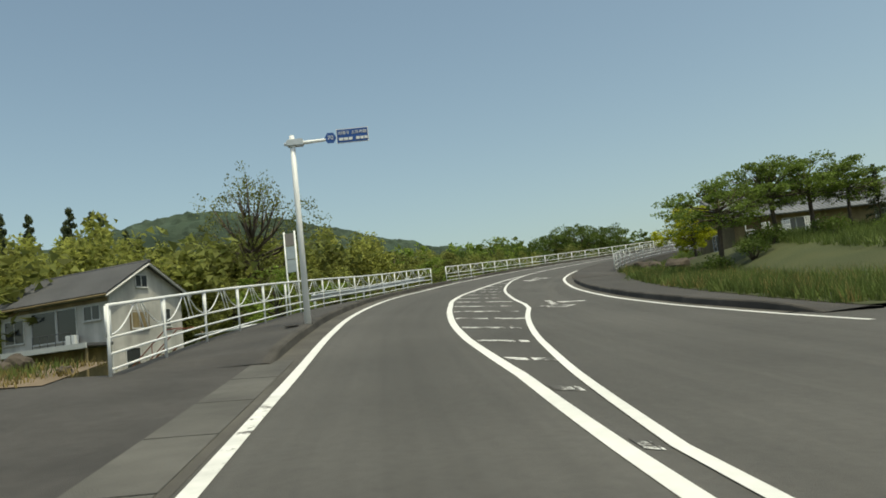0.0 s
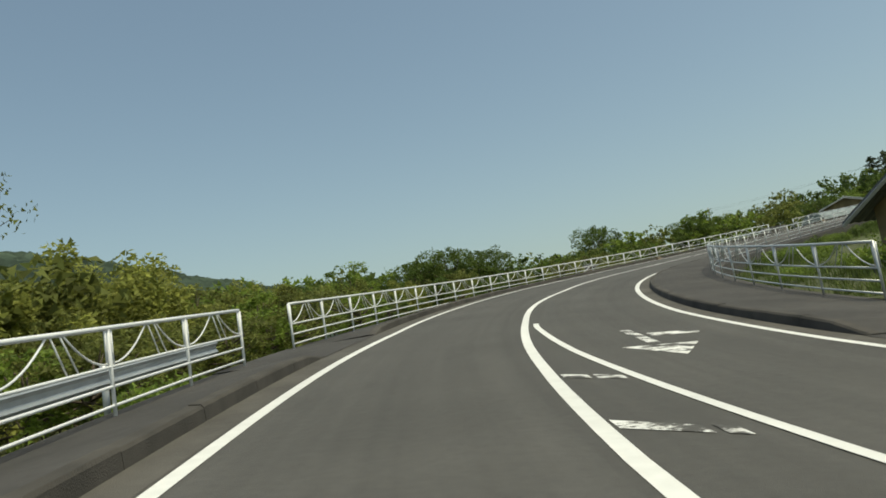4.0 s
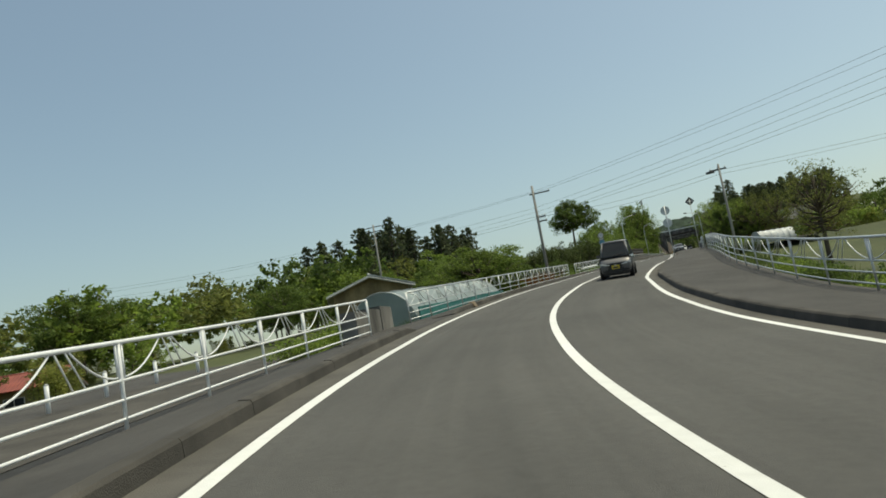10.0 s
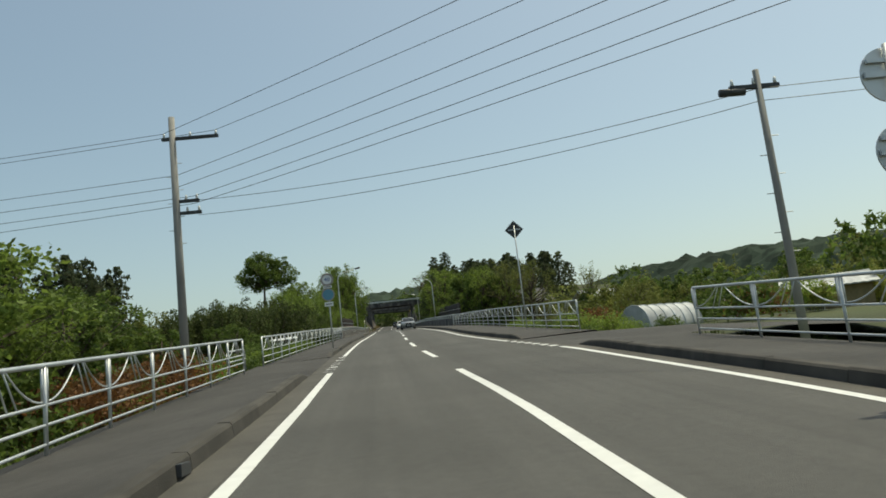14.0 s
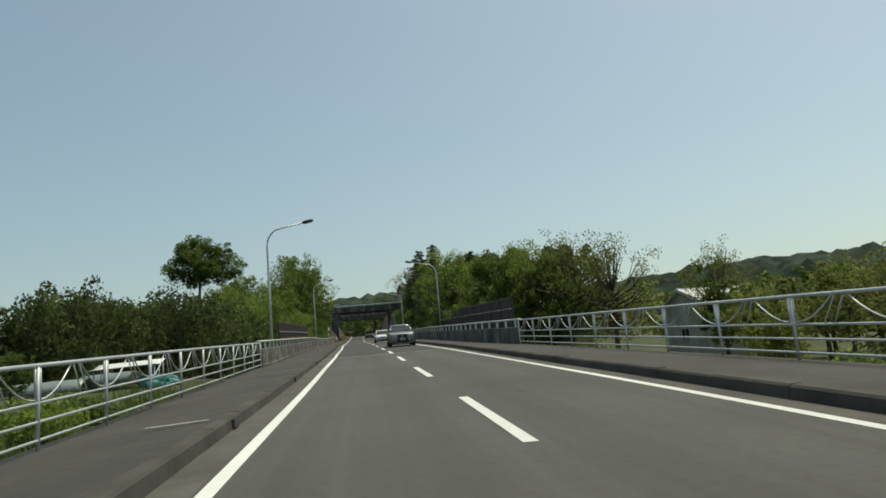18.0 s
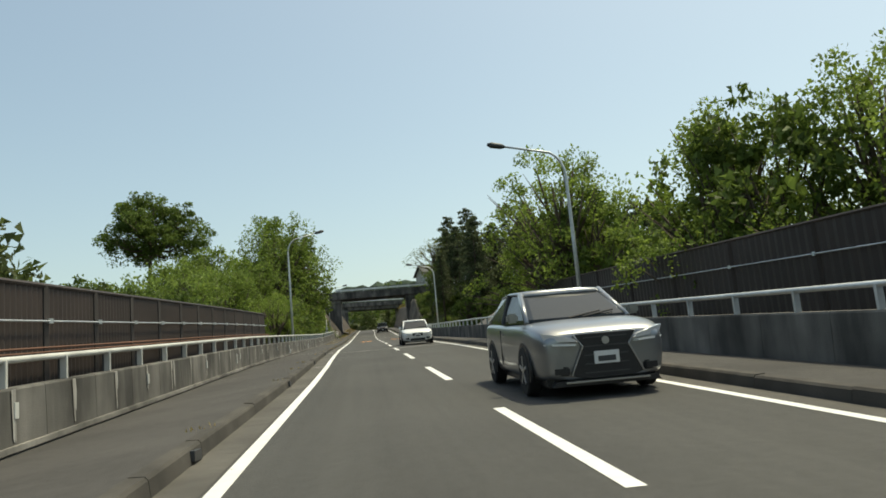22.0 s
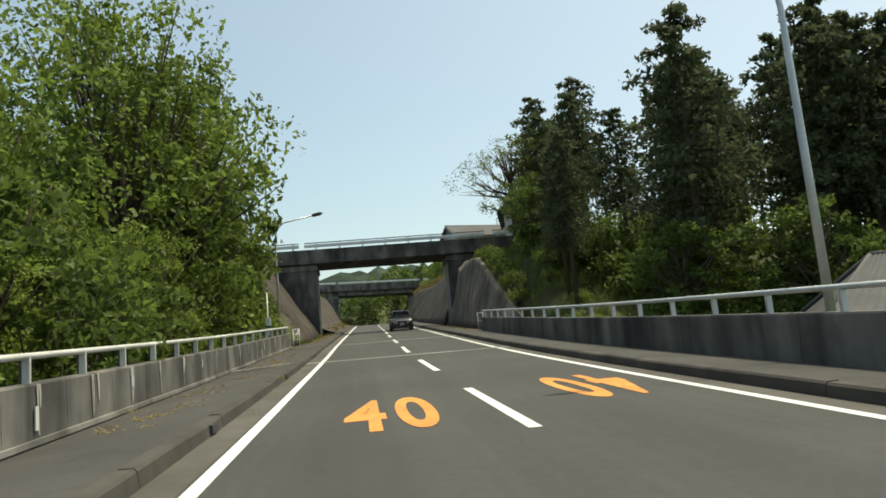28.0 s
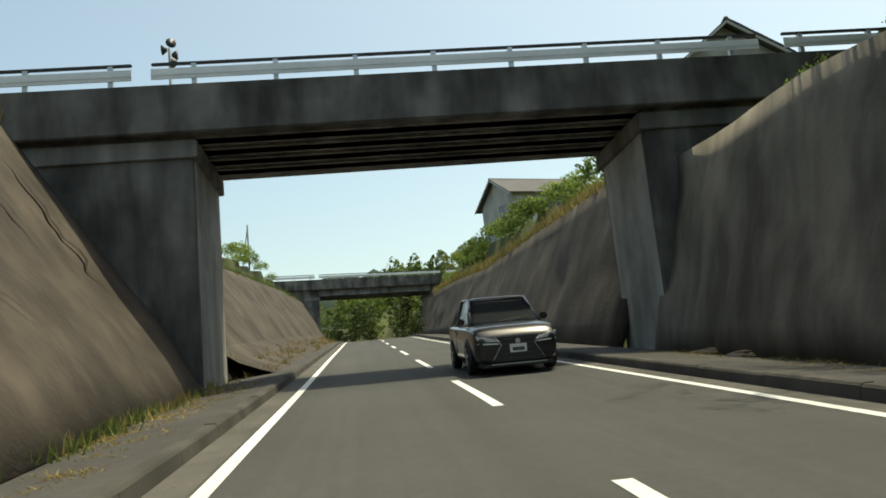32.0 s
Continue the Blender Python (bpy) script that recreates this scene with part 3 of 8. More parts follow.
# worn cross bars between the centre line and the side line
for i, s in enumerate((2.2, 5.0, 7.8, 10.7, 13.5, 16.4, 19.1, 21.9, 24.5, 27.3, 30.1, 33.2, 36.2, 39.2, 42.2, 45.2)):
    a, b = lerp(MID_LINE, s) + 0.12, lerp(SIDE_LINE, s) - 0.1
    cuts = [(0.0, 0.62), (0.7, 0.85)] if i % 3 else [(0.0, 0.45), (0.55, 1.0)]
    for c, d in cuts:
        patch("hatch_bar", [(s - 0.8 * (b - a) * c, a + (b - a) * c), (s - 0.8 * (b - a) * d, a + (b - a) * d), (s + 0.3 - 0.8 * (b - a) * d, a + (b - a) * d), (s + 0.36 - 0.8 * (b - a) * c, a + (b - a) * c)], M_WORN, "worn white cross bar of the hatched strip", "hatch bars")
# worn turn arrows in the side lane
for s, l in ((22.7, 4.3), (48.0, 3.3)):
    patch("turn_arrow_shaft", [(s, l), (s, l + 0.18), (s + 2.6, l + 0.18), (s + 2.6, l)], M_WORN, "worn white shaft of a lane arrow")
    patch("turn_arrow_head", [(s - 0.2, l - 0.45), (s - 1.6, l + 0.1), (s - 0.2, l + 0.65)], M_WORN, "worn white head of a lane arrow")
    patch("turn_arrow_bar", [(s + 1.1, l + 0.3), (s + 1.1, l + 1.0), (s + 1.6, l + 1.2), (s + 1.7, l + 0.3)], M_WORN, "worn white side arm of a lane arrow")
# broken edge lines where tracks leave the road
for i in range(6):
    s = 167.0 + i * 1.05
    patch("edge_block", [(s, lerp(RIGHT_LINE, s) - 0.1), (s, lerp(RIGHT_LINE, s) + 0.12), (s + 0.5, lerp(RIGHT_LINE, s) + 0.12), (s + 0.5, lerp(RIGHT_LINE, s) - 0.1)], M_PAINT, "white block of a broken edge line", "edge blocks")
for i in range(9):
    s = 166.5 + i * 1.05
    patch("edge_block", [(s, -1.36), (s, -1.1), (s + 0.45, -1.1), (s + 0.45, -1.36)], M_WORN, "white block of a broken edge line", "edge blocks")
# joints of the viaduct: pale bars across the road
for s in (232.4, 279.0, 333.8, 349.1):
    w = 0.42
    g = tagged(swept("road_joint", s, s + w, [(off(LEFT_LINE, -0.5), 0.008), (off(RIGHT_LINE, 0.45), 0.008)], M_CONC2, None, 0.5), "pale expansion joint across the road", "joint", kind="structure")
    g2 = tagged(swept("joint_gap", s + w * 0.42, s + w * 0.58, [(off(LEFT_LINE, -0.5), 0.012), (off(RIGHT_LINE, 0.45), 0.012)], M_STEEL_D, None, 0.5), "dark rubber seal in a road joint", "joint", kind="structure")
    tagged(swept("pavement_joint", s - 2.2, s - 1.96, [(off(LEFT_KERB, -0.25), 0.18), (off(LEFT_FENCE, 0.25), 0.075)], M_WALK, None, 0.2), "dark filled joint across the pavement", "joint", kind="structure")
    for a in (s - 2.22, s - 2.0):
        tagged(swept("joint_edge", a, a + 0.06, [(off(LEFT_KERB, -0.25), 0.186), (off(LEFT_FENCE, 0.25), 0.082)], M_PALE, None, 0.06), "thin pale edge of a pavement joint", "joint", kind="structure")


def painted_digits(text, s, l, turned, width=0.62, length=3.6):
    """Tall road numerals; turned ones face the other lane."""
    cu = bpy.data.curves.new("speed_number", 'FONT')
    cu.body, cu.size, cu.align_x, cu.space_character = text, 1.0, 'CENTER', 1.25
    cu.offset = 0.025
    ob = new("speed_number", cu)
    dg = bpy.context.evaluated_depsgraph_get()
    me = bpy.data.meshes.new_from_object(ob.evaluated_get(dg))
    bpy.data.objects.remove(ob)
    for v in me.vertices:
        x, y = v.co.x * width * 1.7, v.co.y * length * 1.35
        if turned:
            x, y = -x, length - y
        v.co = at(s + y, l + x, 0.007)
    me.materials.clear()
    me.materials.append(M_ORANGE)
    tagged(new("speed_number", me), "orange painted speed limit numerals 40 on the asphalt", "road marking", kind="structure")


painted_digits("40", 316.5, 0.35, False)
painted_digits("40", 317.5, 3.5, True)

for s in (193.4, 196.2, 203.5, 331.7):
    tagged(swept("pavement_joint", s, s + 0.07, [(off(LEFT_KERB, -0.3), 0.176), (off(LEFT_KERB, -1.1), 0.14)], M_PALE, None, 0.07), "thin pale joint across the pavement", "joint", kind="structure")
# drain slots in the face of the kerb
for s in (153.0, 183.7, 194.2, 203.8, 213.8, 225.4, 236.2, 246.0, 255.8, 266.2, 276.7, 287.7, 298.0, 308.0, 317.5, 327.1, 338.0):
    lk0 = lerp(LEFT_KERB, s)
    ob = part("drain_slot", box(-0.05, 0.012, -0.17, 0.17, 0.02, 0.125, 0.004, put(s, lk0, 0.0)), M_STEEL_D, None)
    tagged(ob, "dark drain slot in the face of the kerb", "drain", "drain slots")
# short white ticks between the edge line and the kerb
for s in (243.9, 263.8, 280.6, 292.2):
    a, b = lerp(LEFT_LINE, s) - 0.08, lerp(LEFT_LINE, s) - 0.42
    patch("survey_tick", [(s, a), (s + 0.07, a), (s + 0.1, b), (s + 0.03, b)], M_WORN, "short white painted tick beside the edge line", "painted ticks", 0.013)
patch("survey_tick", [(293.0, 4.72), (293.07, 4.72), (293.1, 5.12), (293.03, 5.12)], M_WORN, "short white painted tick beside the edge line", "painted ticks", 0.013)
ob = part("utility_plate", box(-0.14, 0.14, -0.2, 0.2, 0.0, 0.012, 0.003, put(17.6, -2.15, 0.165)), M_CONC, None)
tagged(ob, "small pale concrete utility cover in the pavement", "cover")

# ---------------------------------------------------------------- fences


def fence_run(s0, s1, left, span, white, slant_ends=()):
    """A pipe fence: posts, four rails, and in every bay two hanging arcs with two slanting bars."""
    table, base = (LEFT_FENCE, LEFT_BASE) if left else (RIGHT_FENCE, RIGHT_BASE)
    material = M_WHITE if white else M_GALV
    label = "white painted pipe fence with hanging arcs along the pavement" if white else "galvanised grey pipe fence with hanging arcs along the pavement"
    run = thing("pedestrian_fence", label, "fence", "roadside fences")
    n = max(1, int(round((s1 - s0) / span)))
    ss = [s0 + (s1 - s0) * i / n for i in range(n + 1)]
    up = Vector((0, 0, 1))
    feet = [at(s, lerp(table, s), lerp(base, s)) for s in ss]
    for z, r, nm in ((1.08, 0.03, "top_rail"), (0.60, 0.02, "rail"), (0.36, 0.02, "rail"), (0.13, 0.02, "rail")):
        part(nm, tube([p + up * z for p in feet], r, 8), material, run, smooth=True)
    for i, p in enumerate(feet):
        d = (feet[min(i + 1, n)] - feet[max(i - 1, 0)])
        d.z = 0
        d.normalize()
        side = Vector((d.y, -d.x, 0))
        bm = bmesh.new()
        add_tube(bm, [p - up * 0.06, p + up * 1.1], 0.027, 8)
        part("post", bm, material, run, smooth=True)
        bm = bmesh.new()
        for e in (-0.085, 0.085):
            add_tube(bm, [p + d * e + up * 0.6, p + d * e + up * 1.07], 0.016, 6)
        part("panel_end", bm, material, run, smooth=True)
    for p, q in zip(feet[:-1], feet[1:]):
        v = q - p
        bm = bmesh.new()
        arc = [(0.035 + 0.4 * k / 8, 0.64 + 0.43 * (k / 8) ** 1.9) for k in range(9)]
        for pts in (arc, [(1 - x, z) for x, z in arc]):
            add_tube(bm, [p + v * x + up * z for x, z in pts], 0.013, 6)
        for x0, x1 in ((0.46, 0.58), (0.54, 0.68)):
            add_tube(bm, [p + v * x0 + up * 1.07, p + v * x1 + up * 0.61], 0.012, 6)
        part("arc_ornament", bm, material, run, smooth=True)
    return run


fence_run(12.0, 51.3, True, 2.62, True)
fence_run(54.6, 124.0, True, 2.66, True)
fence_run(128.0, 171.5, True, 2.56, False)
fence_run(175.8, 228.6, True, 2.75, False)
fence_run(51.0, 164.0, False, 2.9, False)
fence_run(174.6, 228.2, False, 2.75, False)

# low hoop gate in the fence's opening
gate = thing("hoop_barrier", "low grey bent pipe barrier in a fence opening", "barrier")
a, b = at(171.9, -4.7, -0.05), at(175.3, -4.7, -0.05)
Z = Vector((0, 0, 1))
part("hoop", tube([a, a + Z * 0.6, a + Z * 0.74 + (b - a) * 0.06, b + Z * 0.74 - (b - a) * 0.06, b + Z * 0.6, b], 0.03, 8), M_GALV, gate, smooth=True)
part("cross_pipe", tube([a + Z * 0.4, b + Z * 0.4], 0.022, 8), M_GALV, gate, smooth=True)

# guard rail behind the first fence
rail = thing("guard_rail", "galvanised crash barrier behind the white fence", "guard rail")
bm = bmesh.new()
swp = [(0.0, 0.0), (0.04, 0.05), (0.0, 0.1), (0.0, 0.16), (0.04, 0.21), (0.0, 0.26)]
verts, faces = [], []
for s in np.arange(30, 51.1, 1.5):
    for x, z in swp:
        verts.append(at(s, lerp(LEFT_FENCE, s) - 0.42 + x, 0.18 + z))
k = len(swp)
faces = [(i * k + j, i * k + j + 1, (i + 1) * k + j + 1, (i + 1) * k + j) for i in range(len(verts) // k - 1) for j in range(k - 1)]
bm.free()
w = mesh_ob("beam", verts, faces, M_GALV, rail)
so = w.modifiers.new("thick", 'SOLIDIFY')
so.thickness = 0.006
for s in np.arange(31, 51, 4.0):
    p = at(s, lerp(LEFT_FENCE, s) - 0.52, -0.5)
    part("post", tube([p, p + Z * 0.95], 0.05, 8), M_GALV, rail, smooth=True)

# yard and village lane just below the fence
LANE_U = [(80, -2.2), (90, -1.35), (100, -1.0), (127, -0.75)]
tagged(swept("yard", 82, 126.5, [(off(LEFT_FENCE, -0.42), -0.25), (-5.2, off(LANE_U, 0.22)), (-10.1, off(LANE_U, 0.02))], M_KERB, None, 1.5), "dark asphalt yard on the bank below the fence", "yard", kind="structure")
tagged(swept("village_lane", 80, 126.5, [(-10.1, LANE_U), (-13.4, off(LANE_U, -0.05)), (-15.0, off(LANE_U, -0.5)), (-18.5, off(LANE_U, -2.4))], M_WALK, None, 1.5), "worn grey village lane below the road", "road", kind="structure")
for i in range(16):
    s = 92.0 + i * 2.2
    p = at(s, -10.25, lerp(LANE_U, s) - 0.1)
    post = thing("guard_post", "short white guard post beside the village lane", "post", "lane posts", Matrix.Translation(p))
    part("shaft", tube([(0, 0, 0), (0, 0, 0.74)], 0.055, 10), M_WHITE, post, smooth=True)
    part("cap", tube([(0, 0, 0.74), (0, 0, 0.77), (0, 0, 0.79)], [0.058, 0.05, 0.02], 10), M_SIGNGREY, post)

# concrete block wall in the second opening
blocks = thing("retaining_block", "grey concrete block wall below overhanging shrubs", "wall")
for i in range(3):
    m = put(124.3 + i * 1.25, -4.5, -0.2)
    part("block", box(-0.25, 0.25, -0.6, 0.6, -0.8, 0.75, 0.02, m), M_CONC, blocks)

# ---------------------------------------------------------------- viaduct parapets


def parapet(s0, s1, left, height, rail_top):
    table, base, sg = (LEFT_FENCE, LEFT_BASE, -1) if left else (RIGHT_FENCE, RIGHT_BASE, 1)
    th = thing("viaduct_parapet", "stained concrete parapet with a pipe rail on short posts", "parapet")
    L = 2.05
    n = int(round((s1 - s0) / L))
    for i in range(n):
        a, b = s0 + (s1 - s0) * i / n, s0 + (s1 - s0) * (i + 1) / n - 0.015
        swept("wall_panel", a, b, [(table, -0.6), (off(table, sg * 0.01), height - 0.03), (off(table, sg * 0.03), height), (off(table, sg * 0.24), height), (off(table, sg * 0.25), -2.2)], M_PARAPET, th, 1.1, caps=True)
    if left:
        # lime stains that run down at the panel joints, and a pale ledge at the foot
        rng = np.random.default_rng(12)
        for i in range(n):
            s = s0 + (s1 - s0) * (i + 0.5) / n
            for j in range(1 if rng.random() < 0.7 else 2):
                q = s + (rng.random() - 0.5) * 0.16 + j * 0.2
                h1 = height - 0.02
                h0 = h1 - (0.2 + 0.5 * rng.random() ** 2)
                w = 0.012 + 0.025 * rng.random()
                k = lerp(table, q)
                mesh_ob("lime_stain", [at(q - w, k + 0.006, h1), at(q + w, k + 0.006, h1), at(q + w * 1.5, k + 0.008, h1 * 0.6 + h0 * 0.4), at(q + w * 0.3, k + 0.008, h0), at(q - w * 0.8, k + 0.008, h0 + 0.05)], [(0, 1, 2, 3, 4)], M_PALE, th)
        swept("foot_ledge", s0, s1, [(table, 0.02), (table, 0.095), (off(table, 0.045), 0.09), (off(table, 0.05), 0.02)], M_CONC, th, 2.0)
        # pale joint strips under the posts, every third with a fixing plate
        for i in range(n):
            s = s0 + (s1 - s0) * (i + 0.5) / n
            k = lerp(table, s)
            bm = bmesh.new()
            w, h0 = 0.022 + 0.012 * rng.random(), 0.12 + 0.3 * rng.random() ** 3
            bm.faces.new([bm.verts.new(at(s + a * w * f, k + 0.007, z)) for a, f, z in ((-1, 1.5, height - 0.015), (1, 1.3, height - 0.015), (1, 0.9, height * 0.55), (1, 0.6, h0), (-1, 0.7, h0 + 0.03), (-1, 1.1, height * 0.5))])
            part("joint_strip", bm, M_CONC2, th)
            if i % 3 == 0:
                q = at(s + 0.03, k + 0.006, height - 0.28)
                part("fixing_plate", box(-0.01, 0.014, -0.06, 0.06, -0.1, 0.1, 0.004, pose(q.x, q.y, q.z, 0, 0, heading(s))), M_CREAM, th)
    mid = off(table, sg * 0.13)
    ss = list(np.linspace(s0, s1, int((s1 - s0) / 2) + 1))
    verts = [at(s, lerp(mid, s), rail_top) for s in ss]
    part("rail", tube(verts, 0.045, 8), M_CREAM if left else M_GALV, th, smooth=True)
    for i in range(n):
        s = s0 + (s1 - s0) * (i + 0.5) / n
        p = at(s, lerp(mid, s), height)
        part("rail_post", box(-0.05, 0.05, -0.035, 0.035, -0.02, rail_top - height, 0.006, pose(p.x, p.y, p.z, 0, 0, heading(s))), M_CREAM if left else M_GALV, th)
        if left:
            p = at(s, lerp(table, s) - 0.19, height)
            # the flared side is in dark steel: the post's shade put into colour
            part("post_fin", prism([(-0.04, -0.02), (0.3, -0.02), (0.16, rail_top - height - 0.02), (-0.04, rail_top - height - 0.02)], 0.03, pose(p.x, p.y, p.z, 0, 0, heading(s) + 90)), M_STEEL_D, th, "flared fin behind the post, dark to stand for its shaded side")
    return th


parapet(228.8, 352.0, True, 0.79, 1.13)
parapet(228.4, 352.0, False, 0.83, 1.18)

side_gate = thing("side_gate", "small white pipe gate at the end of the parapet", "gate")
for s in (352.1, 353.75):
    p = at(s, -3.78 + (s - 352.1) * 0.12, 0.0)
    part("gate_post", tube([p - Z * 0.2, p + Z * 1.0], 0.025, 8), M_WHITE, side_gate, smooth=True)
for z in (0.98, 0.7, 0.4):
    part("gate_rail", tube([at(352.1, -3.78, z), at(353.75, -3.58, z)], 0.018, 6), M_WHITE, side_gate, smooth=True)
for a, b in ((352.1, 353.75), (353.0, 353.75)):
    part("gate_brace", tube([at(a, -3.78 + (a - 352.1) * 0.12, 0.42), at(b, -3.58, 0.96)], 0.014, 6), M_WHITE, side_gate, smooth=True)
far_gate = thing("end_rail", "pale pipe rail at the end of the far parapet", "rail")
for s in (352.2, 354.4):
    part("rail_post", tube([at(s, 6.85, -0.2), at(s, 6.85, 1.08)], 0.028, 8), M_GALV, far_gate, smooth=True)
for z in (1.06, 0.62):
    part("rail", tube([at(352.2, 6.85, z), at(354.4, 6.85, z)], 0.022, 8), M_GALV, far_gate, smooth=True)
cab = thing("roadside_cabinet", "slim grey steel cabinet on a post behind the parapet", "cabinet")
p = at(351.3, -5.0, -0.2)
part("cabinet_post", tube([p - Z * 2, p + Z * 3.3], 0.035, 8), M_GALV, cab, smooth=True)
part("cabinet_box", box(-0.14, 0.14, -0.11, 0.11, 0.9, 1.95, 0.02, put(351.3, -5.0, -0.2)), M_WHITE, cab)
part("cabinet_band", box(-0.145, 0.145, -0.115, 0.115, 1.38, 1.5, 0.0, put(351.3, -5.0, -0.2)), M_STEEL_D, cab)

# ---------------------------------------------------------------- brown screens behind the parapets


M_POST = mat("weathered_post_steel", (0.06, 0.05, 0.045), (0.105, 0.092, 0.084), 4.0, 0.6, metal=0.2, bump=0.1)
M_RUST = mat("rusty_pipe", (0.11, 0.05, 0.03), (0.19, 0.09, 0.055), 6.0, 0.75, bump=0.2)


def screen(s0, s1, l0, l1, z0, h0, h1, span=3.6, rails=True):
    th = thing("noise_screen", "dark brown sheet steel screen with upright posts", "screen")
    n = int(round(abs(s1 - s0) / span))
    for i in range(n):
        f, g = i / n, (i + 1) / n
        a, b = at(s0 + (s1 - s0) * f, l0 + (l1 - l0) * f, 0), at(s0 + (s1 - s0) * g, l0 + (l1 - l0) * g, 0)
        ha, hb = h0 + (h1 - h0) * f, h0 + (h1 - h0) * g
        d = (b - a).normalized()
        sd = Vector((d.y, -d.x, 0)) * (0.012 if l0 < 0 else -0.012)
        # corrugated sheet
        vs, k = [], 24
        for j in range(k + 1):
            q = a + (b - a) * (0.02 + 0.96 * j / k)
            h = ha + (hb - ha) * j / k
            o = sd * (1 if j % 2 else -1)
            vs += [q + o + Z * z0, q + o + Z * h]
        ob = mesh_ob("sheet", vs, [(2 * j, 2 * j + 2, 2 * j + 3, 2 * j + 1) for j in range(k)], M_BROWN, th)
        ob.modifiers.new("thick", 'SOLIDIFY').thickness = 0.01
        part("upright", box(-0.04, 0.04, -0.04, 0.04, z0, ha + 0.02, 0.0, Matrix.Translation(a)), M_BROWN if l0 > 0 else M_POST, th)
        if rails:
            part("top_bar", tube([a + Z * (ha + 0.02), b + Z * (hb + 0.02)], 0.04, 6), M_BROWN, th)
            part("middle_bar", tube([a + Z * (ha * 0.75) + sd * 7, b + Z * (hb * 0.75) + sd * 7], 0.016, 6), M_GALV, th)
            part("clamp", box(-0.04, 0.04, -0.03, 0.03, ha * 0.75 - 0.04, ha * 0.75 + 0.04, 0.0, Matrix.Translation(a + sd * 7)), M_GALV, th)
            if l0 < 0:
                for z in (1.14, 1.2, 1.27):
                    part("lower_pipe", tube([a + Z * z + sd * 14, b + Z * z + sd * 14], 0.022, 6), M_RUST, th)
    return th


screen(246.3, 280.4, -5.0, -4.95, -1.5, 2.25, 2.3, 2.4)
screen(238.0, 277.8, 9.0, 9.1, -3.0, 2.48, 2.52)

# ---------------------------------------------------------------- lamps


def street_lamp(s, l, u, height, arm, label):
    th = thing("street_lamp", label, "street lamp", "street lamps")
    p = at(s, l, u)
    sg = 1 if arm > 0 else -1
    to = Vector(RX[int((s + 40) * 2)]) * sg
    a = abs(arm)
    pts = [p, p + Z * (height * 0.5), p + Z * (height - 1.25)]
    pts += [p + Z * (height - 1.25 + 1.0 * math.sin(t)) + to * (0.85 * (1 - math.cos(t))) for t in (0.3, 0.6, 0.9, 1.2)]
    pts.append(p + Z * height + to * a)
    part("pole", tube(pts, [0.085, 0.07, 0.055, 0.05, 0.047, 0.044, 0.042, 0.036], 10), M_GALV, th, smooth=True)
    d = (pts[-1] - pts[-2]).normalized()
    bm = bmesh.new()
    add_tube(bm, [pts[-1] - d * 0.05, pts[-1] + d * 0.08, pts[-1] + d * 0.45, pts[-1] + d * 0.6], [0.05, 0.1, 0.11, 0.05], 10)
    part("lamp_head", bm, M_STEEL_D, th, "dark lamp head", smooth=True)
    part("base_plate", box(-0.16, 0.16, -0.16, 0.16, 0, 0.03, 0.006, Matrix.Translation(p)), M_GALV, th)
    return th


street_lamp(238.3, -4.72, 0.0, 7.75, 2.1, "tall curved grey street lamp behind the parapet")
street_lamp(294.4, -4.75, 0.0, 8.3, 2.0, "tall curved grey street lamp behind the parapet")
street_lamp(353.3, -4.6, 0.0, 7.5, 2.2, "tall curved grey street lamp by the cutting")
street_lamp(265.5, 7.9, 0.0, 7.3, -2.2, "tall curved grey street lamp among roadside trees")
street_lamp(320.0, 7.9, 0.0, 7.5, -2.2, "tall curved grey street lamp below dark cedars")

# ---------------------------------------------------------------- cutting: sloped walls and two overbridges


def slope_wall(s0, s1, sign, foot, top, height, label, material=None):
    """A sprayed concrete slope with an uneven face; foot, top and height are tables over s."""
    n, k = int((s1 - s0) / 1.0), 9
    verts = []
    for i in range(n + 1):
        s = s0 + (s1 - s0) * i / n
        a, b, h = lerp(foot, s), lerp(top, s), lerp(height, s)
        for j in range(k + 1):
            f = j / k
            w = 0.16 * noise.noise((s * 0.35, f * 3.0, 3.0 * sign)) + 0.05 * noise.noise((s * 1.7, f * 9, 1.0))
            if j == 0:
                w = 0
            verts.append(at(s, sign * (a + (b - a) * f + w), 0.05 + (h - 0.05) * f - (0.1 if j == 0 else 0)))
    m = k + 1
    faces = [(i * m + j, i * m + j + 1, (i + 1) * m + j + 1, (i + 1) * m + j) for i in range(n) for j in range(k)]
    ob = mesh_ob("slope_wall", verts, faces, material or M_SLOPE, None, True)
    ob.modifiers.new("thick", 'SOLIDIFY').thickness = 0.25
    return tagged(ob, label, "retaining wall", kind="structure")


SLOPE_FOOT, SLOPE_TOP = [(353, 4.3), (360, 3.45), (370, 3.75), (378.4, 3.9)], [(353, 6.4), (358, 6.6), (366, 7.6), (378.4, 8.2)]
SLOPE_HEIGHT = [(353, 0.4), (356, 1.6), (359, 3.6), (362, 5.2), (366, 5.9), (378.4, 6.6)]
slope_wall(353.0, 375.6, -1, SLOPE_FOOT, SLOPE_TOP, SLOPE_HEIGHT, "brown sprayed concrete slope with runs and cracks, dry grass on top")
slope_wall(377.9, 455.0, -1, [(378, 3.9), (455, 3.9)], [(378, 7.2), (455, 6.6)], [(378, 4.7), (455, 5.0)], "brown sprayed concrete slope beyond the bridge")
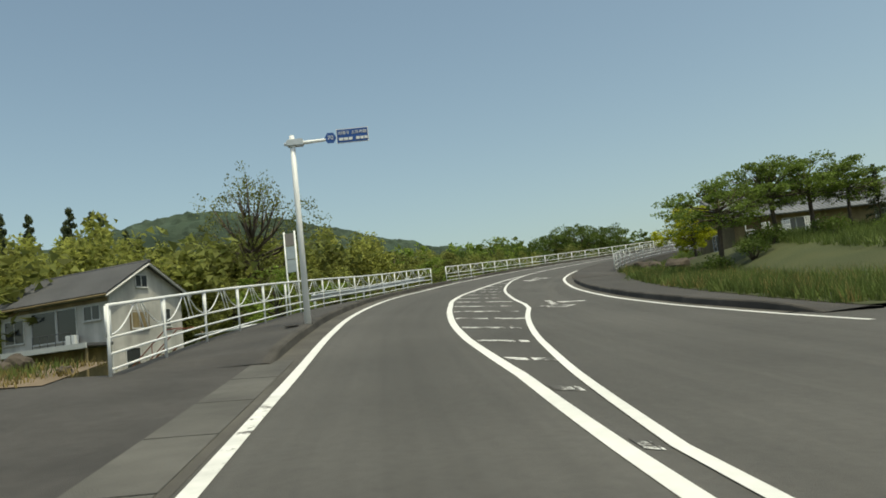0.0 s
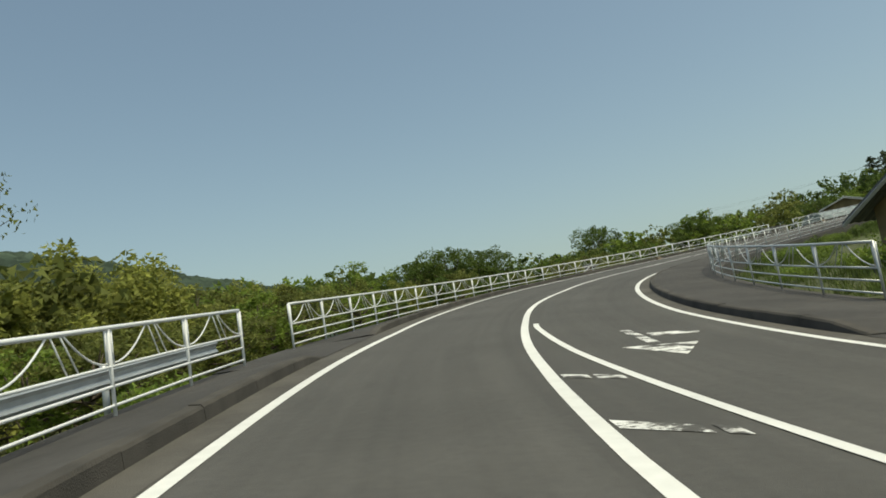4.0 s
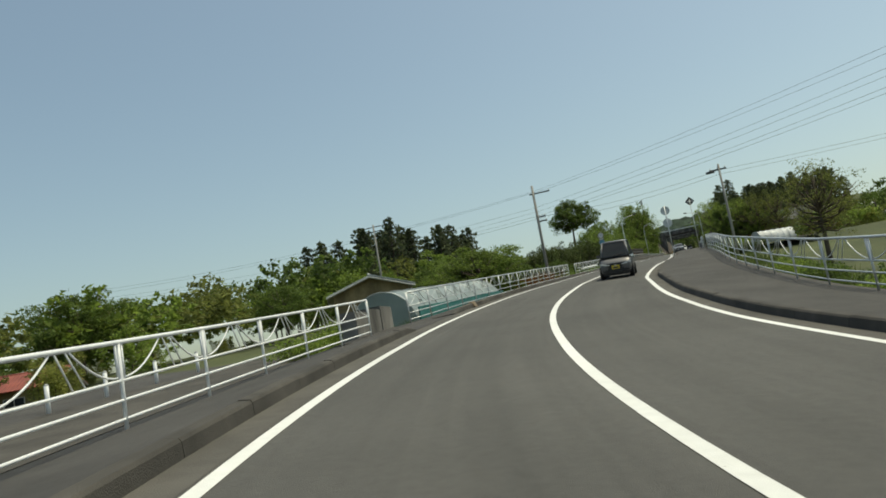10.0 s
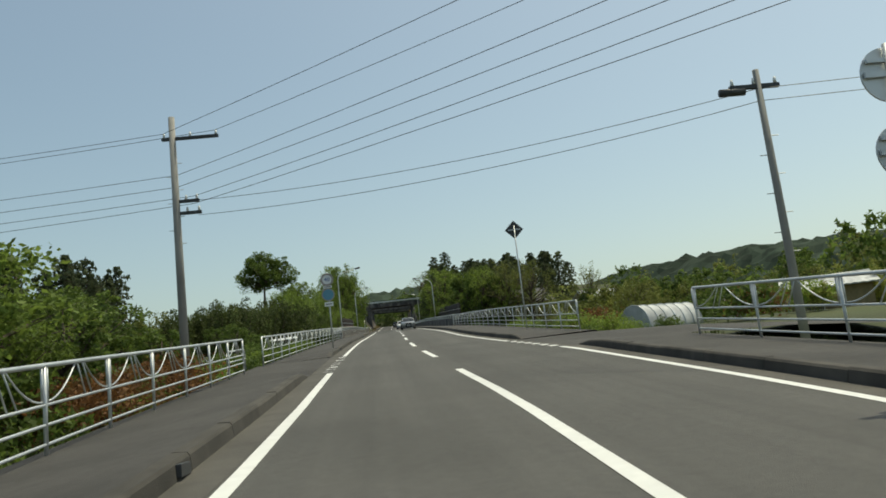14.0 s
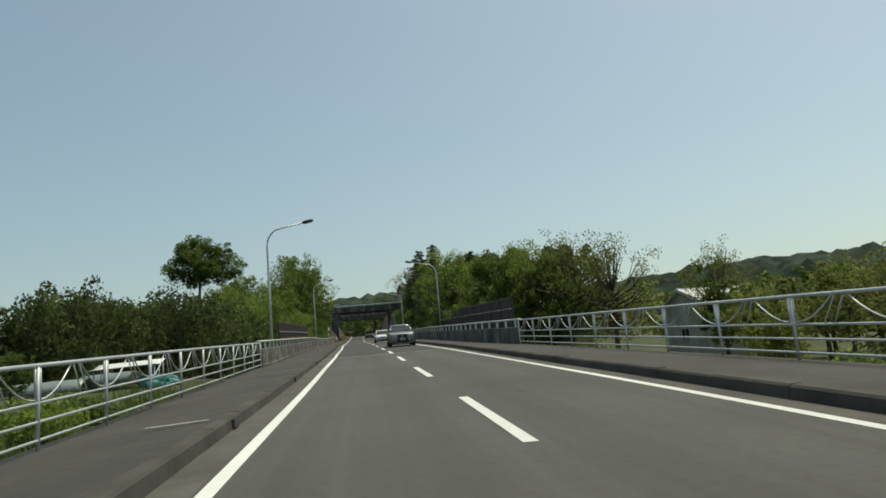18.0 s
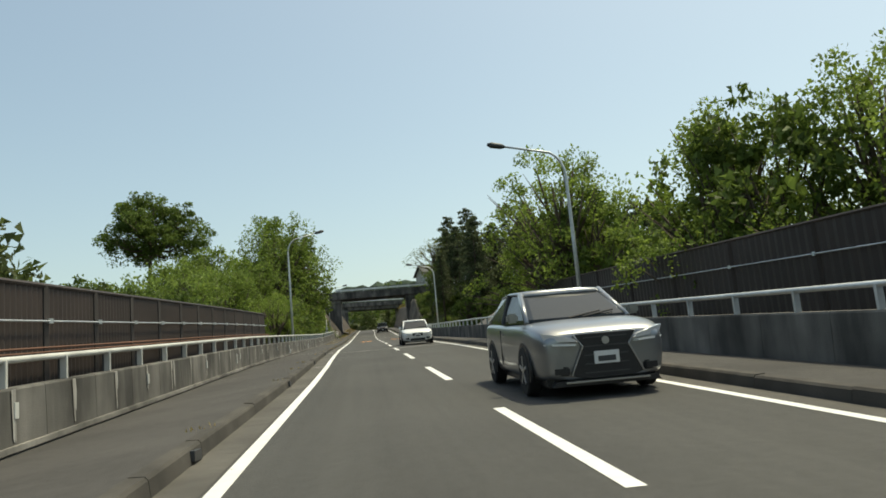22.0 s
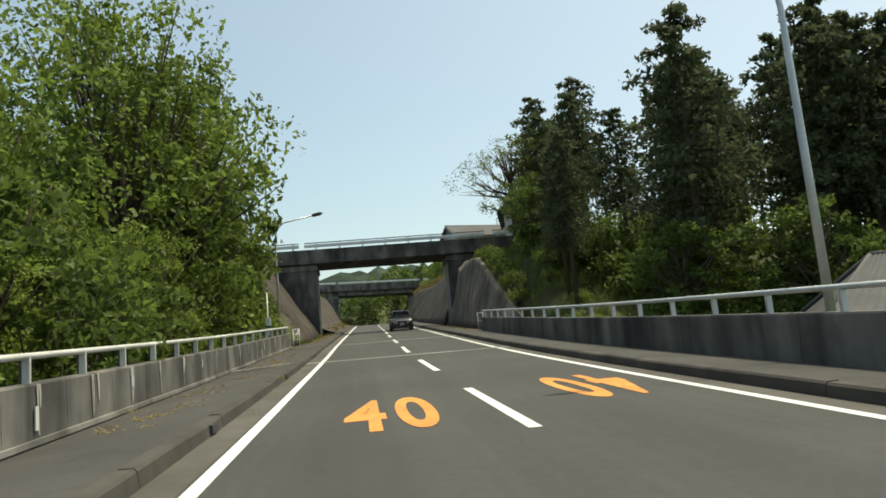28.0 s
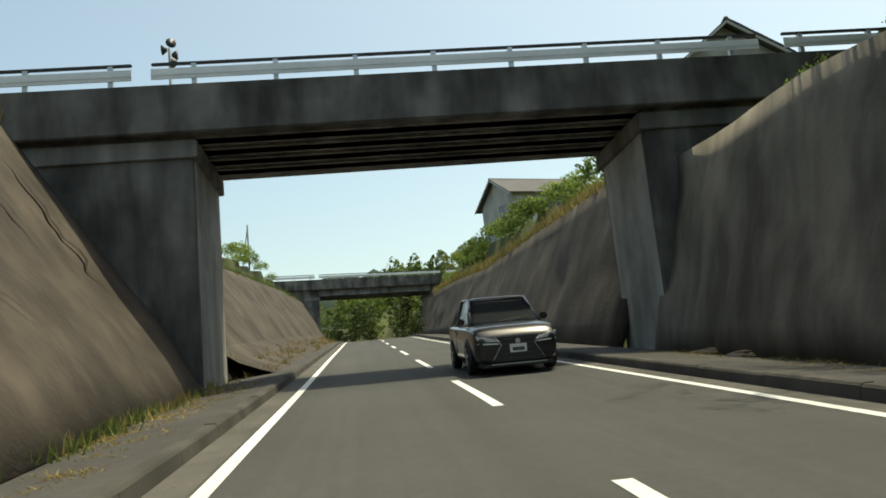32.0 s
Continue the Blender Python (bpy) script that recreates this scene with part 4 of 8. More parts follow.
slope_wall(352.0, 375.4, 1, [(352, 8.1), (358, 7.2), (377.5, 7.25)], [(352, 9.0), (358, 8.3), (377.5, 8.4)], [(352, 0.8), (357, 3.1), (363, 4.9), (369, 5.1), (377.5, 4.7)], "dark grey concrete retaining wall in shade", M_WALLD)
slope_wall(377.9, 450.0, 1, [(378, 7.0), (450, 7.0)], [(378, 9.4), (450, 9.0)], [(378, 5.8), (412, 4.6), (450, 5.0)], "brown sprayed concrete slope with shrubs on top")


M_CRACK = mat("crack_shadow_soil", (0.020, 0.016, 0.012), (0.038, 0.031, 0.024), 5.0, 0.95, bump=0.4)
rng = np.random.default_rng(5)
for s, f0, f1, drift in ((361.2, 0.9, 0.45, 1.6), (364.4, 0.97, 0.25, 2.6), (366.0, 0.7, 0.3, 0.9), (369.6, 0.95, 0.5, 0.9), (358.6, 0.8, 0.2, 1.1), (372.6, 0.85, 0.35, 0.5)):
    left_edge, right_edge = [], []
    for i in range(15):
        g = i / 14
        f, q = f0 + (f1 - f0) * g, s + drift * g + 0.12 * rng.normal()
        a, b, h = lerp(SLOPE_FOOT, q), lerp(SLOPE_TOP, q), lerp(SLOPE_HEIGHT, q)
        w = (0.035 + 0.075 * rng.random()) * math.sin(math.pi * (0.08 + 0.88 * g))
        for row, k in ((left_edge, -w), (right_edge, w)):
            d = 0.16 * noise.noise(((q + k) * 0.35, f * 3.0, -3.0)) + 0.05 * noise.noise(((q + k) * 1.7, f * 9, 1.0))
            row.append(at(q + k, -(a + (b - a) * f + d) + 0.27, 0.05 + (h - 0.05) * f + 0.16))
    tagged(mesh_ob("crack", left_edge + right_edge, [(i, i + 1, 16 + i, 15 + i) for i in range(14)], M_CRACK), "dark crack running down the sprayed slope", "crack", kind="structure")


def overbridge(s, l0, l1, y1, soffit, deck, turn, skirt, label):
    """A concrete road bridge across the cutting, built in a level frame whose x runs across the road."""
    m = put(s, 0, 0, turn)
    br = thing("overbridge", label, "bridge", "overbridges")
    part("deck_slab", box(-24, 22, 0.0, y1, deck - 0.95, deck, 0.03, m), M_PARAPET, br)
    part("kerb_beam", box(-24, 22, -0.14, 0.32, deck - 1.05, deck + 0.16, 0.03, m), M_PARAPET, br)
    part("kerb_beam", box(-24, 22, y1 - 0.32, y1 + 0.14, deck - 1.05, deck + 0.22, 0.03, m), M_CONC, br)
    for i in range(4):
        y = 0.45 + (y1 - 1.3) * i / 3
        bm = box(l0 - 0.5, l1 + 0.5, y, y + 0.42, soffit, deck - 0.9, 0.0, m)
        add_box(bm, l0 - 0.5, l1 + 0.5, y - 0.14, y + 0.56, soffit, soffit + 0.22, 0.0, m)
        part("girder", bm, M_CONC, br)
    for sg, l in ((-1, l0), (1, l1)):
        a, b = (l - skirt, l) if sg < 0 else (l, l + skirt)
        # dark body colour takes in both stains and the shade of its front
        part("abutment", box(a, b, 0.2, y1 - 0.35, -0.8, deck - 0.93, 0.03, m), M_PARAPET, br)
        # thin added panel: sunlight on the road side is put into its paler colour
        part("abutment_face", box(l - 0.012, l + 0.012, 0.42, y1 - 0.5, -0.6, soffit - 0.56, 0.0, m), M_CONC2, br, "concrete facing towards the road, paler to stand for sunlight on it")
        part("bearing_shelf", box(a + (0 if sg < 0 else -0.12), b + (0.12 if sg < 0 else 0), 0.12, y1 - 0.2, soffit - 0.55, soffit - 0.1, 0.02, m), M_CONC, br)
    for y in (0.06, y1 - 0.06):
        x = -23.0
        i = 0
        while x < 21.5:
            part("rail_post", box(x - 0.06, x + 0.06, y - 0.05, y + 0.05, deck + 0.12, deck + 0.74, 0.0, m), M_GALV, br)
            x += 1.95
        for x0, x1 in ((-23.2, -4.95), (-4.5, 10.9), (11.6, 21.6)):
            bm = bmesh.new()
            add_box(bm, x0, x1, y - 0.085, y - 0.055, deck + 0.34, deck + 0.62, 0.01, m)
            add_box(bm, x0, x1, y - 0.10, y - 0.05, deck + 0.43, deck + 0.54, 0.01, m)
            part("crash_beam", bm, M_WHITE, br, "pale grey crash barrier beam")
            part("top_rail", box(x0, x1, y - 0.05, y + 0.05, deck + 0.72, deck + 0.79, 0.02, m), M_STEEL_D, br)
    return br


overbridge(374.6, -3.65, 7.55, 4.1, 6.15, 7.2, 0.0, 5.0, "weathered concrete road bridge with pale guard rails over the cutting")
overbridge(452.5, -4.6, 9.6, 5.0, 5.9, 7.7, 12.0, 4.0, "distant concrete road bridge with pale guard rails")

# ---------------------------------------------------------------- signs
M_BLUE = mat("blue_sign", (0.018, 0.07, 0.26), (0.022, 0.085, 0.30), 2.0, 0.45, bump=0, big=0.05)
M_SIGNW = mat("white_sign", (0.68, 0.69, 0.68), (0.76, 0.77, 0.76), 3.0, 0.5, bump=0, big=0.05)
M_SIGNR = mat("faded_red_sign", (0.28, 0.24, 0.22), (0.34, 0.30, 0.28), 3.0, 0.5, bump=0, big=0.1)
M_SIGNB = mat("pale_blue_sign", (0.09, 0.24, 0.34), (0.12, 0.30, 0.40), 3.0, 0.5, bump=0, big=0.1)


def text_mesh(body, size, material, m, parent, name="lettering"):
    cu = bpy.data.curves.new(name, 'FONT')
    cu.body, cu.size, cu.align_x, cu.align_y, cu.extrude = body, size, 'CENTER', 'CENTER', 0.002
    ob = new(name, cu)
    dg = bpy.context.evaluated_depsgraph_get()
    me = bpy.data.meshes.new_from_object(ob.evaluated_get(dg))
    bpy.data.objects.remove(ob)
    me.transform(m @ pose(0, 0, 0, 90, 0, 0))
    me.materials.clear()
    me.materials.append(material)
    o = new(name, me)
    o.parent = parent
    return o


def disc(r, d, n=28):
    return [(r * math.cos(2 * math.pi * i / n), r * math.sin(2 * math.pi * i / n)) for i in range(n)], d


route = thing("route_sign", "white pole with an arm that carries a blue direction sign", "road sign")
rm = put(18.2, -1.87, 0.1)
part("pole", tube([rm @ Vector((0, 0, -0.1)), rm @ Vector((0, 0, 2.6)), rm @ Vector((0.0, 0, 4.45))], [0.078, 0.068, 0.058], 14), M_WHITE, route, smooth=True)
sm = rm @ Matrix.Translation((0, 0, 4.26)) @ Matrix.Diagonal((0.83, 1, 0.83, 1)) @ Matrix.Translation((0, 0, -4.26))
part("arm", tube([sm @ Vector((-0.22, 0, 4.26)), sm @ Vector((0.3, 0, 4.26)), sm @ Vector((0.95, 0, 4.28))], [0.04, 0.045, 0.035], 10), M_WHITE, route, smooth=True)
part("clamp", box(-0.12, 0.26, -0.1, 0.1, 4.19, 4.35, 0.02, rm), M_GALV, route)
hexm = sm @ Matrix.Translation((1.08, -0.02, 4.31))
part("route_shield", prism([(0.17 * math.cos(math.radians(60 * i)), 0.17 * math.sin(math.radians(60 * i))) for i in range(6)], 0.02, hexm), M_BLUE, route, "blue hexagonal route shield")
text_mesh("70", 0.17, M_SIGNW, hexm @ Matrix.Translation((0, -0.014, 0)), route)
brd = sm @ Matrix.Translation((1.70, -0.02, 4.33))
part("sign_border", prism([(-0.45, -0.205), (0.45, -0.205), (0.45, 0.205), (-0.45, 0.205)], 0.02, brd), M_SIGNW, route)
part("sign_panel", prism([(-0.43, -0.185), (0.43, -0.185), (0.43, 0.185), (-0.43, 0.185)], 0.03, brd), M_BLUE, route, "blue sign panel")
text_mesh("大間々 上白井線", 0.112, M_SIGNW, brd @ Matrix.Translation((0, -0.02, 0.08)), route)
for x0, x1, z0, z1 in ((-0.38, -0.26, -0.13, -0.05), (-0.24, -0.13, -0.13, -0.05), (-0.11, 0.0, -0.13, -0.05), (0.1, 0.2, -0.13, -0.05), (0.22, 0.31, -0.13, -0.05), (0.33, 0.42, -0.13, -0.05)):
    part("sign_bar", box(x0, x1, -0.022, -0.016, z0, z1, 0.0, brd), M_SIGNW, route)

limit = thing("speed_sign", "round speed limit sign 40 above a faded round sign", "road sign")
lm = put(182.9, -2.0, 0.12)
part("pole", tube([lm @ Vector((0, 0, 0)), lm @ Vector((0, 0, 3.55))], 0.032, 10), M_GALV, limit, smooth=True)
for z, c1, nm in ((3.22, M_SIGNR, "limit_disc"), (2.52, M_SIGNR, "lower_disc")):
    dm = lm @ Matrix.Translation((-0.02, -0.05, z))
    part(nm, prism(disc(0.30, 0)[0], 0.015, dm), c1, limit)
    part("disc_face", prism(disc(0.215 if z > 3 else 0.25, 0)[0], 0.022, dm), M_SIGNW if z > 3 else M_SIGNB, limit)
text_mesh("40", 0.26, M_BLUE, lm @ Matrix.Translation((-0.02, -0.064, 3.22)), limit)
for z, h in ((2.88, 0.1), (2.08, 0.2)):
    part("plate", box(-0.22, 0.18, -0.06, -0.045, z - h / 2, z + h / 2, 0.004, lm), M_SIGNW, limit)
    part("plate_bar", box(-0.17, 0.13, -0.064, -0.061, z - 0.015, z + 0.02, 0.0, lm), M_STEEL_D, limit)

pair = thing("sign_pair", "two round road signs seen from behind on a grey pole", "road sign")
pm = put(152.9, 5.25, 0.1)
part("pole", tube([pm @ Vector((0, 0, 0)), pm @ Vector((0, 0, 3.3))], 0.032, 10), M_GALV, pair, smooth=True)
for z in (3.0, 2.22):
    part("sign_back", prism(disc(0.28, 0)[0], 0.02, pm @ Matrix.Translation((0, 0.05, z))), M_GALV, pair)
    part("stiffener", box(-0.26, 0.26, 0.0, 0.03, z - 0.03, z + 0.03, 0.0, pm), M_GALV, pair)
    part("stiffener", box(-0.22, 0.22, 0.0, 0.03, z + 0.12, z + 0.16, 0.0, pm), M_GALV, pair)
    part("clamp", box(-0.06, 0.06, -0.04, 0.04, z - 0.45, z - 0.4, 0.0, pm), M_GALV, pair)
dia = thing("diamond_sign", "diamond warning sign seen from behind on a grey pole", "road sign")
dm = put(183.3, 7.05, 0.1)
part("pole", tube([dm @ Vector((0, 0, 0)), dm @ Vector((0, 0, 4.95))], 0.032, 10), M_GALV, dia, smooth=True)
for z, x in ((4.75, 0.0),):
    part("sign_back", prism([(x, z - 0.45), (x + 0.45, z), (x, z + 0.45), (x - 0.45, z)], 0.02, dm @ Matrix.Translation((0, 0.05, 0))), M_STEEL_D, dia)
    part("stiffener", box(x - 0.3, x + 0.3, 0.0, 0.03, z - 0.03, z + 0.03, 0.0, dm), M_GALV, dia)

board = thing("notice_board", "narrow weathered notice board on two white posts behind the fence", "notice board")
bdm = put(32.2, -5.5, 0.05, 75)
for y in (-0.25, 0.25):
    part("post", tube([bdm @ Vector((0, y, -1.6)), bdm @ Vector((0, y, 3.0))], 0.04, 8), M_WHITE, board, smooth=True)
for i in range(3):
    part("panel", box(-0.02, 0.02, -0.215, 0.215, 1.3 + i * 0.55, 1.82 + i * 0.55, 0.0, bdm), M_SIGNR if i == 2 else M_GALV, board)

# ---------------------------------------------------------------- utility poles and wires


def utility_pole(s, l, top, label, arms, steps=True, girth=0.9):
    p = at(s, l, 0)
    p.z = min(p.z, ground(p.x, p.y)) - 0.2
    t = at(s, l, 0).z + top
    h = t - p.z
    m = Matrix.Translation(p) @ pose(0, 0, 0, 0, 0, heading(s))
    th = thing("utility_pole", label, "utility pole", "utility poles")
    part("shaft", tube([m @ Vector((0, 0, 0)), m @ Vector((0, 0, h / 2)), m @ Vector((0, 0, h))], [0.17 * girth, 0.145 * girth, 0.115 * girth], 12), M_POLE, th, smooth=True)
    for z, x0, x1 in arms:
        part("crossarm", box(x0, x1, -0.05, 0.05, h - z - 0.05, h - z + 0.05, 0.006, m), M_STEEL_D, th)
        for x in np.linspace(x0 + 0.08, x1 - 0.08, 3):
            part("insulator", tube([m @ Vector((x, 0, h - z + 0.05)), m @ Vector((x, 0, h - z + 0.2))], [0.045, 0.03], 8), M_SIGNW, th, smooth=True)
    if steps:
        for i in range(7):
            z = h - 1.6 - i * 0.45
            part("step_bolt", tube([m @ Vector((0, 0, z)), m @ Vector((0.26 * (-1) ** i, 0, z))], 0.012, 5), M_GALV, th)
    return m, h


ma, hA = utility_pole(172.0, -6.0, 8.65, "tall concrete utility pole with a long crossarm beside the fence", [(0.75, -0.35, 1.5), (2.9, -0.1, 0.75), (3.3, -0.1, 0.8)])
mr, hR = utility_pole(162.9, 9.4, 6.05, "concrete utility pole with dark cylinder and step bolts", [(0.4, -0.7, 0.5)], True, 0.62)
utility_pole(195.0, -31.5, 11.2, "distant utility pole with two crossarms above trees", [(0.3, -1.1, 1.1), (0.9, -1.0, 1.0)], False)
mc, hC = utility_pole(120.0, 36.0, 13.5, "tall utility pole with many crossarms beyond the field", [(0.3, -1.0, 1.0), (1.0, -1.0, 1.0), (2.0, -1.0, 1.0), (3.0, -1.0, 1.0)], False)
md, hD = utility_pole(178.0, -60.0, 9.5, "distant utility pole in trees", [(0.4, -0.9, 0.9), (2.5, -0.8, 0.8)], False)


def wire(a, b, sag, label="thin black overhead wire", r=0.009):
    pts = [a.lerp(b, i / 16) - Z * (sag * 4 * (i / 16) * (1 - i / 16)) for i in range(17)]
    bm = tube(pts, r, 5)
    me = bpy.data.meshes.new("overhead_wire")
    bm.to_mesh(me)
    bm.free()
    me.materials.append(M_STEEL_D)
    tagged(new("overhead_wire", me), label, "wire", "overhead wires")


for i, (za, xa, zc, xc) in enumerate(((0.55, -0.3, 0.1, -0.9), (0.55, 1.4, 0.1, 0.9), (2.0, 0.1, 0.8, -0.9), (2.4, 0.1, 0.8, 0.9), (2.75, 0.6, 1.8, -0.9), (3.0, 0.6, 1.8, 0.9))):
    wire(ma @ Vector((xa, 0, hA - za)), mc @ Vector((xc, 0, hC - zc)), 0.7)
    wire(ma @ Vector((xa, 0, hA - za)), md @ Vector((xc * 0.8, 0, hD - 0.3 - 0.5 * i)), 0.9)
for z in (2.9, 3.4):
    wire(ma @ Vector((0.7, 0, hA - z)), mr @ Vector((0, 0, hR - 0.45 - (z - 2.9) * 0.6)), 0.35)
    wire(mr @ Vector((0, 0, hR - 0.45 - (z - 2.9) * 0.6)), at(150, 60, 9.0 - z * 0.4), 0.8)
cyl = thing("pole_transformer", "dark cylinder on the crossarm of a utility pole", "transformer")
part("drum", tube([mr @ Vector((-0.95, 0, hR - 0.5)), mr @ Vector((-0.35, 0, hR - 0.5))], 0.09, 10), M_STEEL_D, cyl, smooth=True)
horn = thing("speaker_pole", "dark pole with loudspeakers and lamps behind the bridge", "pole")
sm = put(409.0, -11.4, 6.0)
part("pole", tube([sm @ Vector((0, 0, -1)), sm @ Vector((0, 0, 15.3))], [0.13, 0.08], 8), M_STEEL_D, horn, smooth=True)
for x, y, z in ((-0.5, 0, 15.2), (0.5, 0, 14.8), (0.1, 0.4, 14.4), (0.2, -0.4, 15.5)):
    part("loudspeaker", tube([sm @ Vector((x * 0.3, y * 0.3, z)), sm @ Vector((x, y, z))], [0.12, 0.36], 10), M_STEEL_D, horn, smooth=True)
mast = thing("stayed_mast", "dark pole with a leaning stay on the bank", "pole")
sm = put(410.5, -15.2, 5.0)
part("pole", tube([sm @ Vector((0, 0, -1)), sm @ Vector((0, 0, 12.6))], 0.12, 8), M_STEEL_D, mast, smooth=True)
part("stay", tube([sm @ Vector((-2.6, 0, -1)), sm @ Vector((0, 0, 12.2))], 0.09, 8), M_STEEL_D, mast, smooth=True)

far_pole = thing("stayed_mast", "thin dark pole with a leaning stay beyond the bridge", "pole")
fm = put(430.0, -9.6, 5.0)
part("pole", tube([fm @ Vector((0, 0, -1)), fm @ Vector((0, 0, 6.6))], 0.07, 8), M_STEEL_D, far_pole, smooth=True)
part("stay", tube([fm @ Vector((-1.2, 0, -1)), fm @ Vector((0, 0, 6.3))], 0.05, 6), M_STEEL_D, far_pole, smooth=True)

# ---------------------------------------------------------------- trees
LEAF_QUAD = np.array([(-0.5, 0.0, 0.0), (0.0, -0.28, 0.06), (0.5, 0.0, 0.0), (0.0, 0.28, 0.06)])
LEAF_TRI = np.array([(-0.45, -0.2, 0.0), (0.5, -0.08, 0.04), (-0.1, 0.38, 0.0)])


def leaf_cloud(rng, centres, radii, n, size, flat=0.75, droop=0.0, shell=0.55, shape=LEAF_TRI, sub=0):
    """Corners of n small leaves round the given clumps, denser towards their skins; sub splits each clump into smaller ones."""
    if sub:
        e = rng.normal(size=(len(centres), sub, 3))
        e /= np.linalg.norm(e, axis=2)[:, :, None]
        e[:, :, 2] *= flat
        centres = (centres[:, None, :] + e * (radii[:, None, None] * (0.45 + 0.5 * rng.random((len(radii), sub, 1))))).reshape(-1, 3)
        radii = np.repeat(radii, sub) * (0.3 + 0.25 * rng.random(len(radii) * sub))
    k = rng.integers(0, len(centres), n)
    d = rng.normal(size=(n, 3))
    d /= np.linalg.norm(d, axis=1)[:, None]
    r = shell + (1 - shell) * rng.random(n) ** 0.7
    p = centres[k] + d * (radii[k] * r)[:, None] * np.array([1, 1, flat])
    a = rng.normal(size=(n, 3)) + d * 0.3
    a[:, 2] -= droop
    a /= np.linalg.norm(a, axis=1)[:, None]
    b = np.cross(a, rng.normal(size=(n, 3)) + np.array([0, 0, 1.2]))
    b /= np.linalg.norm(b, axis=1)[:, None] + 1e-9
    c = np.cross(a, b)
    sz = size * (0.6 + 0.8 * rng.random(n))
    v = p[:, None, :] + sz[:, None, None] * (shape[None, :, 0:1] * a[:, None, :] + shape[None, :, 1:2] * b[:, None, :] + shape[None, :, 2:3] * c[:, None, :])
    return v


def leaf_mesh(name, verts, material, parent):
    n, k = verts.shape[:2]
    me = bpy.data.meshes.new(name)
    me.vertices.add(k * n)
    me.vertices.foreach_set("co", verts.astype(np.float32).ravel())
    me.loops.add(k * n)
    me.loops.foreach_set("vertex_index", np.arange(k * n, dtype=np.int32))
    me.polygons.add(n)
    me.polygons.foreach_set("loop_start", np.arange(0, k * n, k, dtype=np.int32))
    me.update(calc_edges=True)
    me.materials.append(material)
    ob = new(name, me)
    ob.parent = parent
    return ob


def broadleaf(seed, h, spread, material, label, n=2600, leaf=0.34, trunk=0.35, flat=0.8, clumps=16, sparse=1.0, category="tree", group="roadside trees", shape=LEAF_TRI, sub=5):
    """A tree at the origin: tapered trunk, limbs that fork, and clumps of leaves round the limbs' ends."""
    rng = np.random.default_rng(seed)
    th = thing("tree", label, category, group)
    bm = bmesh.new()
    tr = h * trunk
    lean = rng.normal(size=2) * 0.03 * h
    top = Vector((lean[0], lean[1], h * 0.8))
    add_tube(bm, [(0, 0, -0.3), (lean[0] * 0.2, lean[1] * 0.2, tr * 0.5), (lean[0] * 0.5, lean[1] * 0.5, tr), top], [h * 0.028, h * 0.022, h * 0.018, h * 0.004], 8)
    cs, rs = [], []
    for i in range(clumps):
        f = (i + 0.5) / clumps
        z = tr + (h * 0.94 - tr) * f
        env = math.sin(math.pi * (0.18 + 0.72 * f)) ** 0.8
        ang = i * 2.399 + rng.random() * 0.8
        rad = spread * env * (0.35 + 0.65 * rng.random())
        c = Vector((rad * math.cos(ang) + lean[0], rad * math.sin(ang) + lean[1], z))
        s = Vector((lean[0] * 0.5, lean[1] * 0.5, tr + (z - tr) * 0.45))
        mid = s.lerp(c, 0.55) + Vector((0, 0, -0.04 * h))
        add_tube(bm, [s, mid, c], [h * 0.011, h * 0.007, h * 0.002], 4)
        for k in range(2 if n > 5000 or n < 1600 else 0):
            q = np.clip(rng.normal(size=3), -1.3, 1.3)
            e = c + Vector((q[0], q[1], min(0.5, q[2]))) * spread * 0.2
            add_tube(bm, [mid, e], [h * 0.005, h * 0.001], 3)
        cs.append(tuple(c))
        rs.append(spread * (0.26 + 0.2 * rng.random()) * sparse)
    part("trunk", bm, M_BARK, th, smooth=True)
    leaf_mesh("crown", leaf_cloud(rng, np.array(cs), np.array(rs), n, leaf, flat, 0.0, 0.35, shape, sub), material, th)
    return th


def conifer(seed, h, spread, material, label, n=2200, leaf=0.4, bare=0.25, group="cedars", taper=0.7, top=0.12):
    """A cedar: straight stem, whorls of drooping boughs with needles, bare below."""
    rng = np.random.default_rng(seed)
    th = thing("cedar_tree", label, "tree", group)
    bm = bmesh.new()
    add_tube(bm, [(0, 0, -0.3), (0, 0, h * 0.5), (0, 0, h)], [h * 0.016, h * 0.011, h * 0.002], 7)
    cs, rs = [], []
    m = 44
    for i in range(m):
        f = i / (m - 1)
        z = h * (bare + (0.985 - bare) * f)
        rad = spread * (1 - f) ** taper * (0.45 + 0.65 * rng.random()) + top
        ang = i * 2.399 + rng.random()
        e = Vector((rad * math.cos(ang), rad * math.sin(ang), z - rad * 0.22))
        add_tube(bm, [(0, 0, z), e], [h * 0.004, h * 0.001], 3)
        for q in (0.3, 0.65, 1.0):
            cs.append((e.x * q, e.y * q, z - rad * 0.22 * q))
            rs.append(spread * (0.1 + 0.17 * (1 - f) + 0.12 * top) * (0.8 + 0.5 * rng.random()))
    part("trunk", bm, M_BARK, th, smooth=True)
    leaf_mesh("crown", leaf_cloud(rng, np.array(cs), np.array(rs), n, leaf, 0.75, 0.4, 0.1), material, th)
    return th


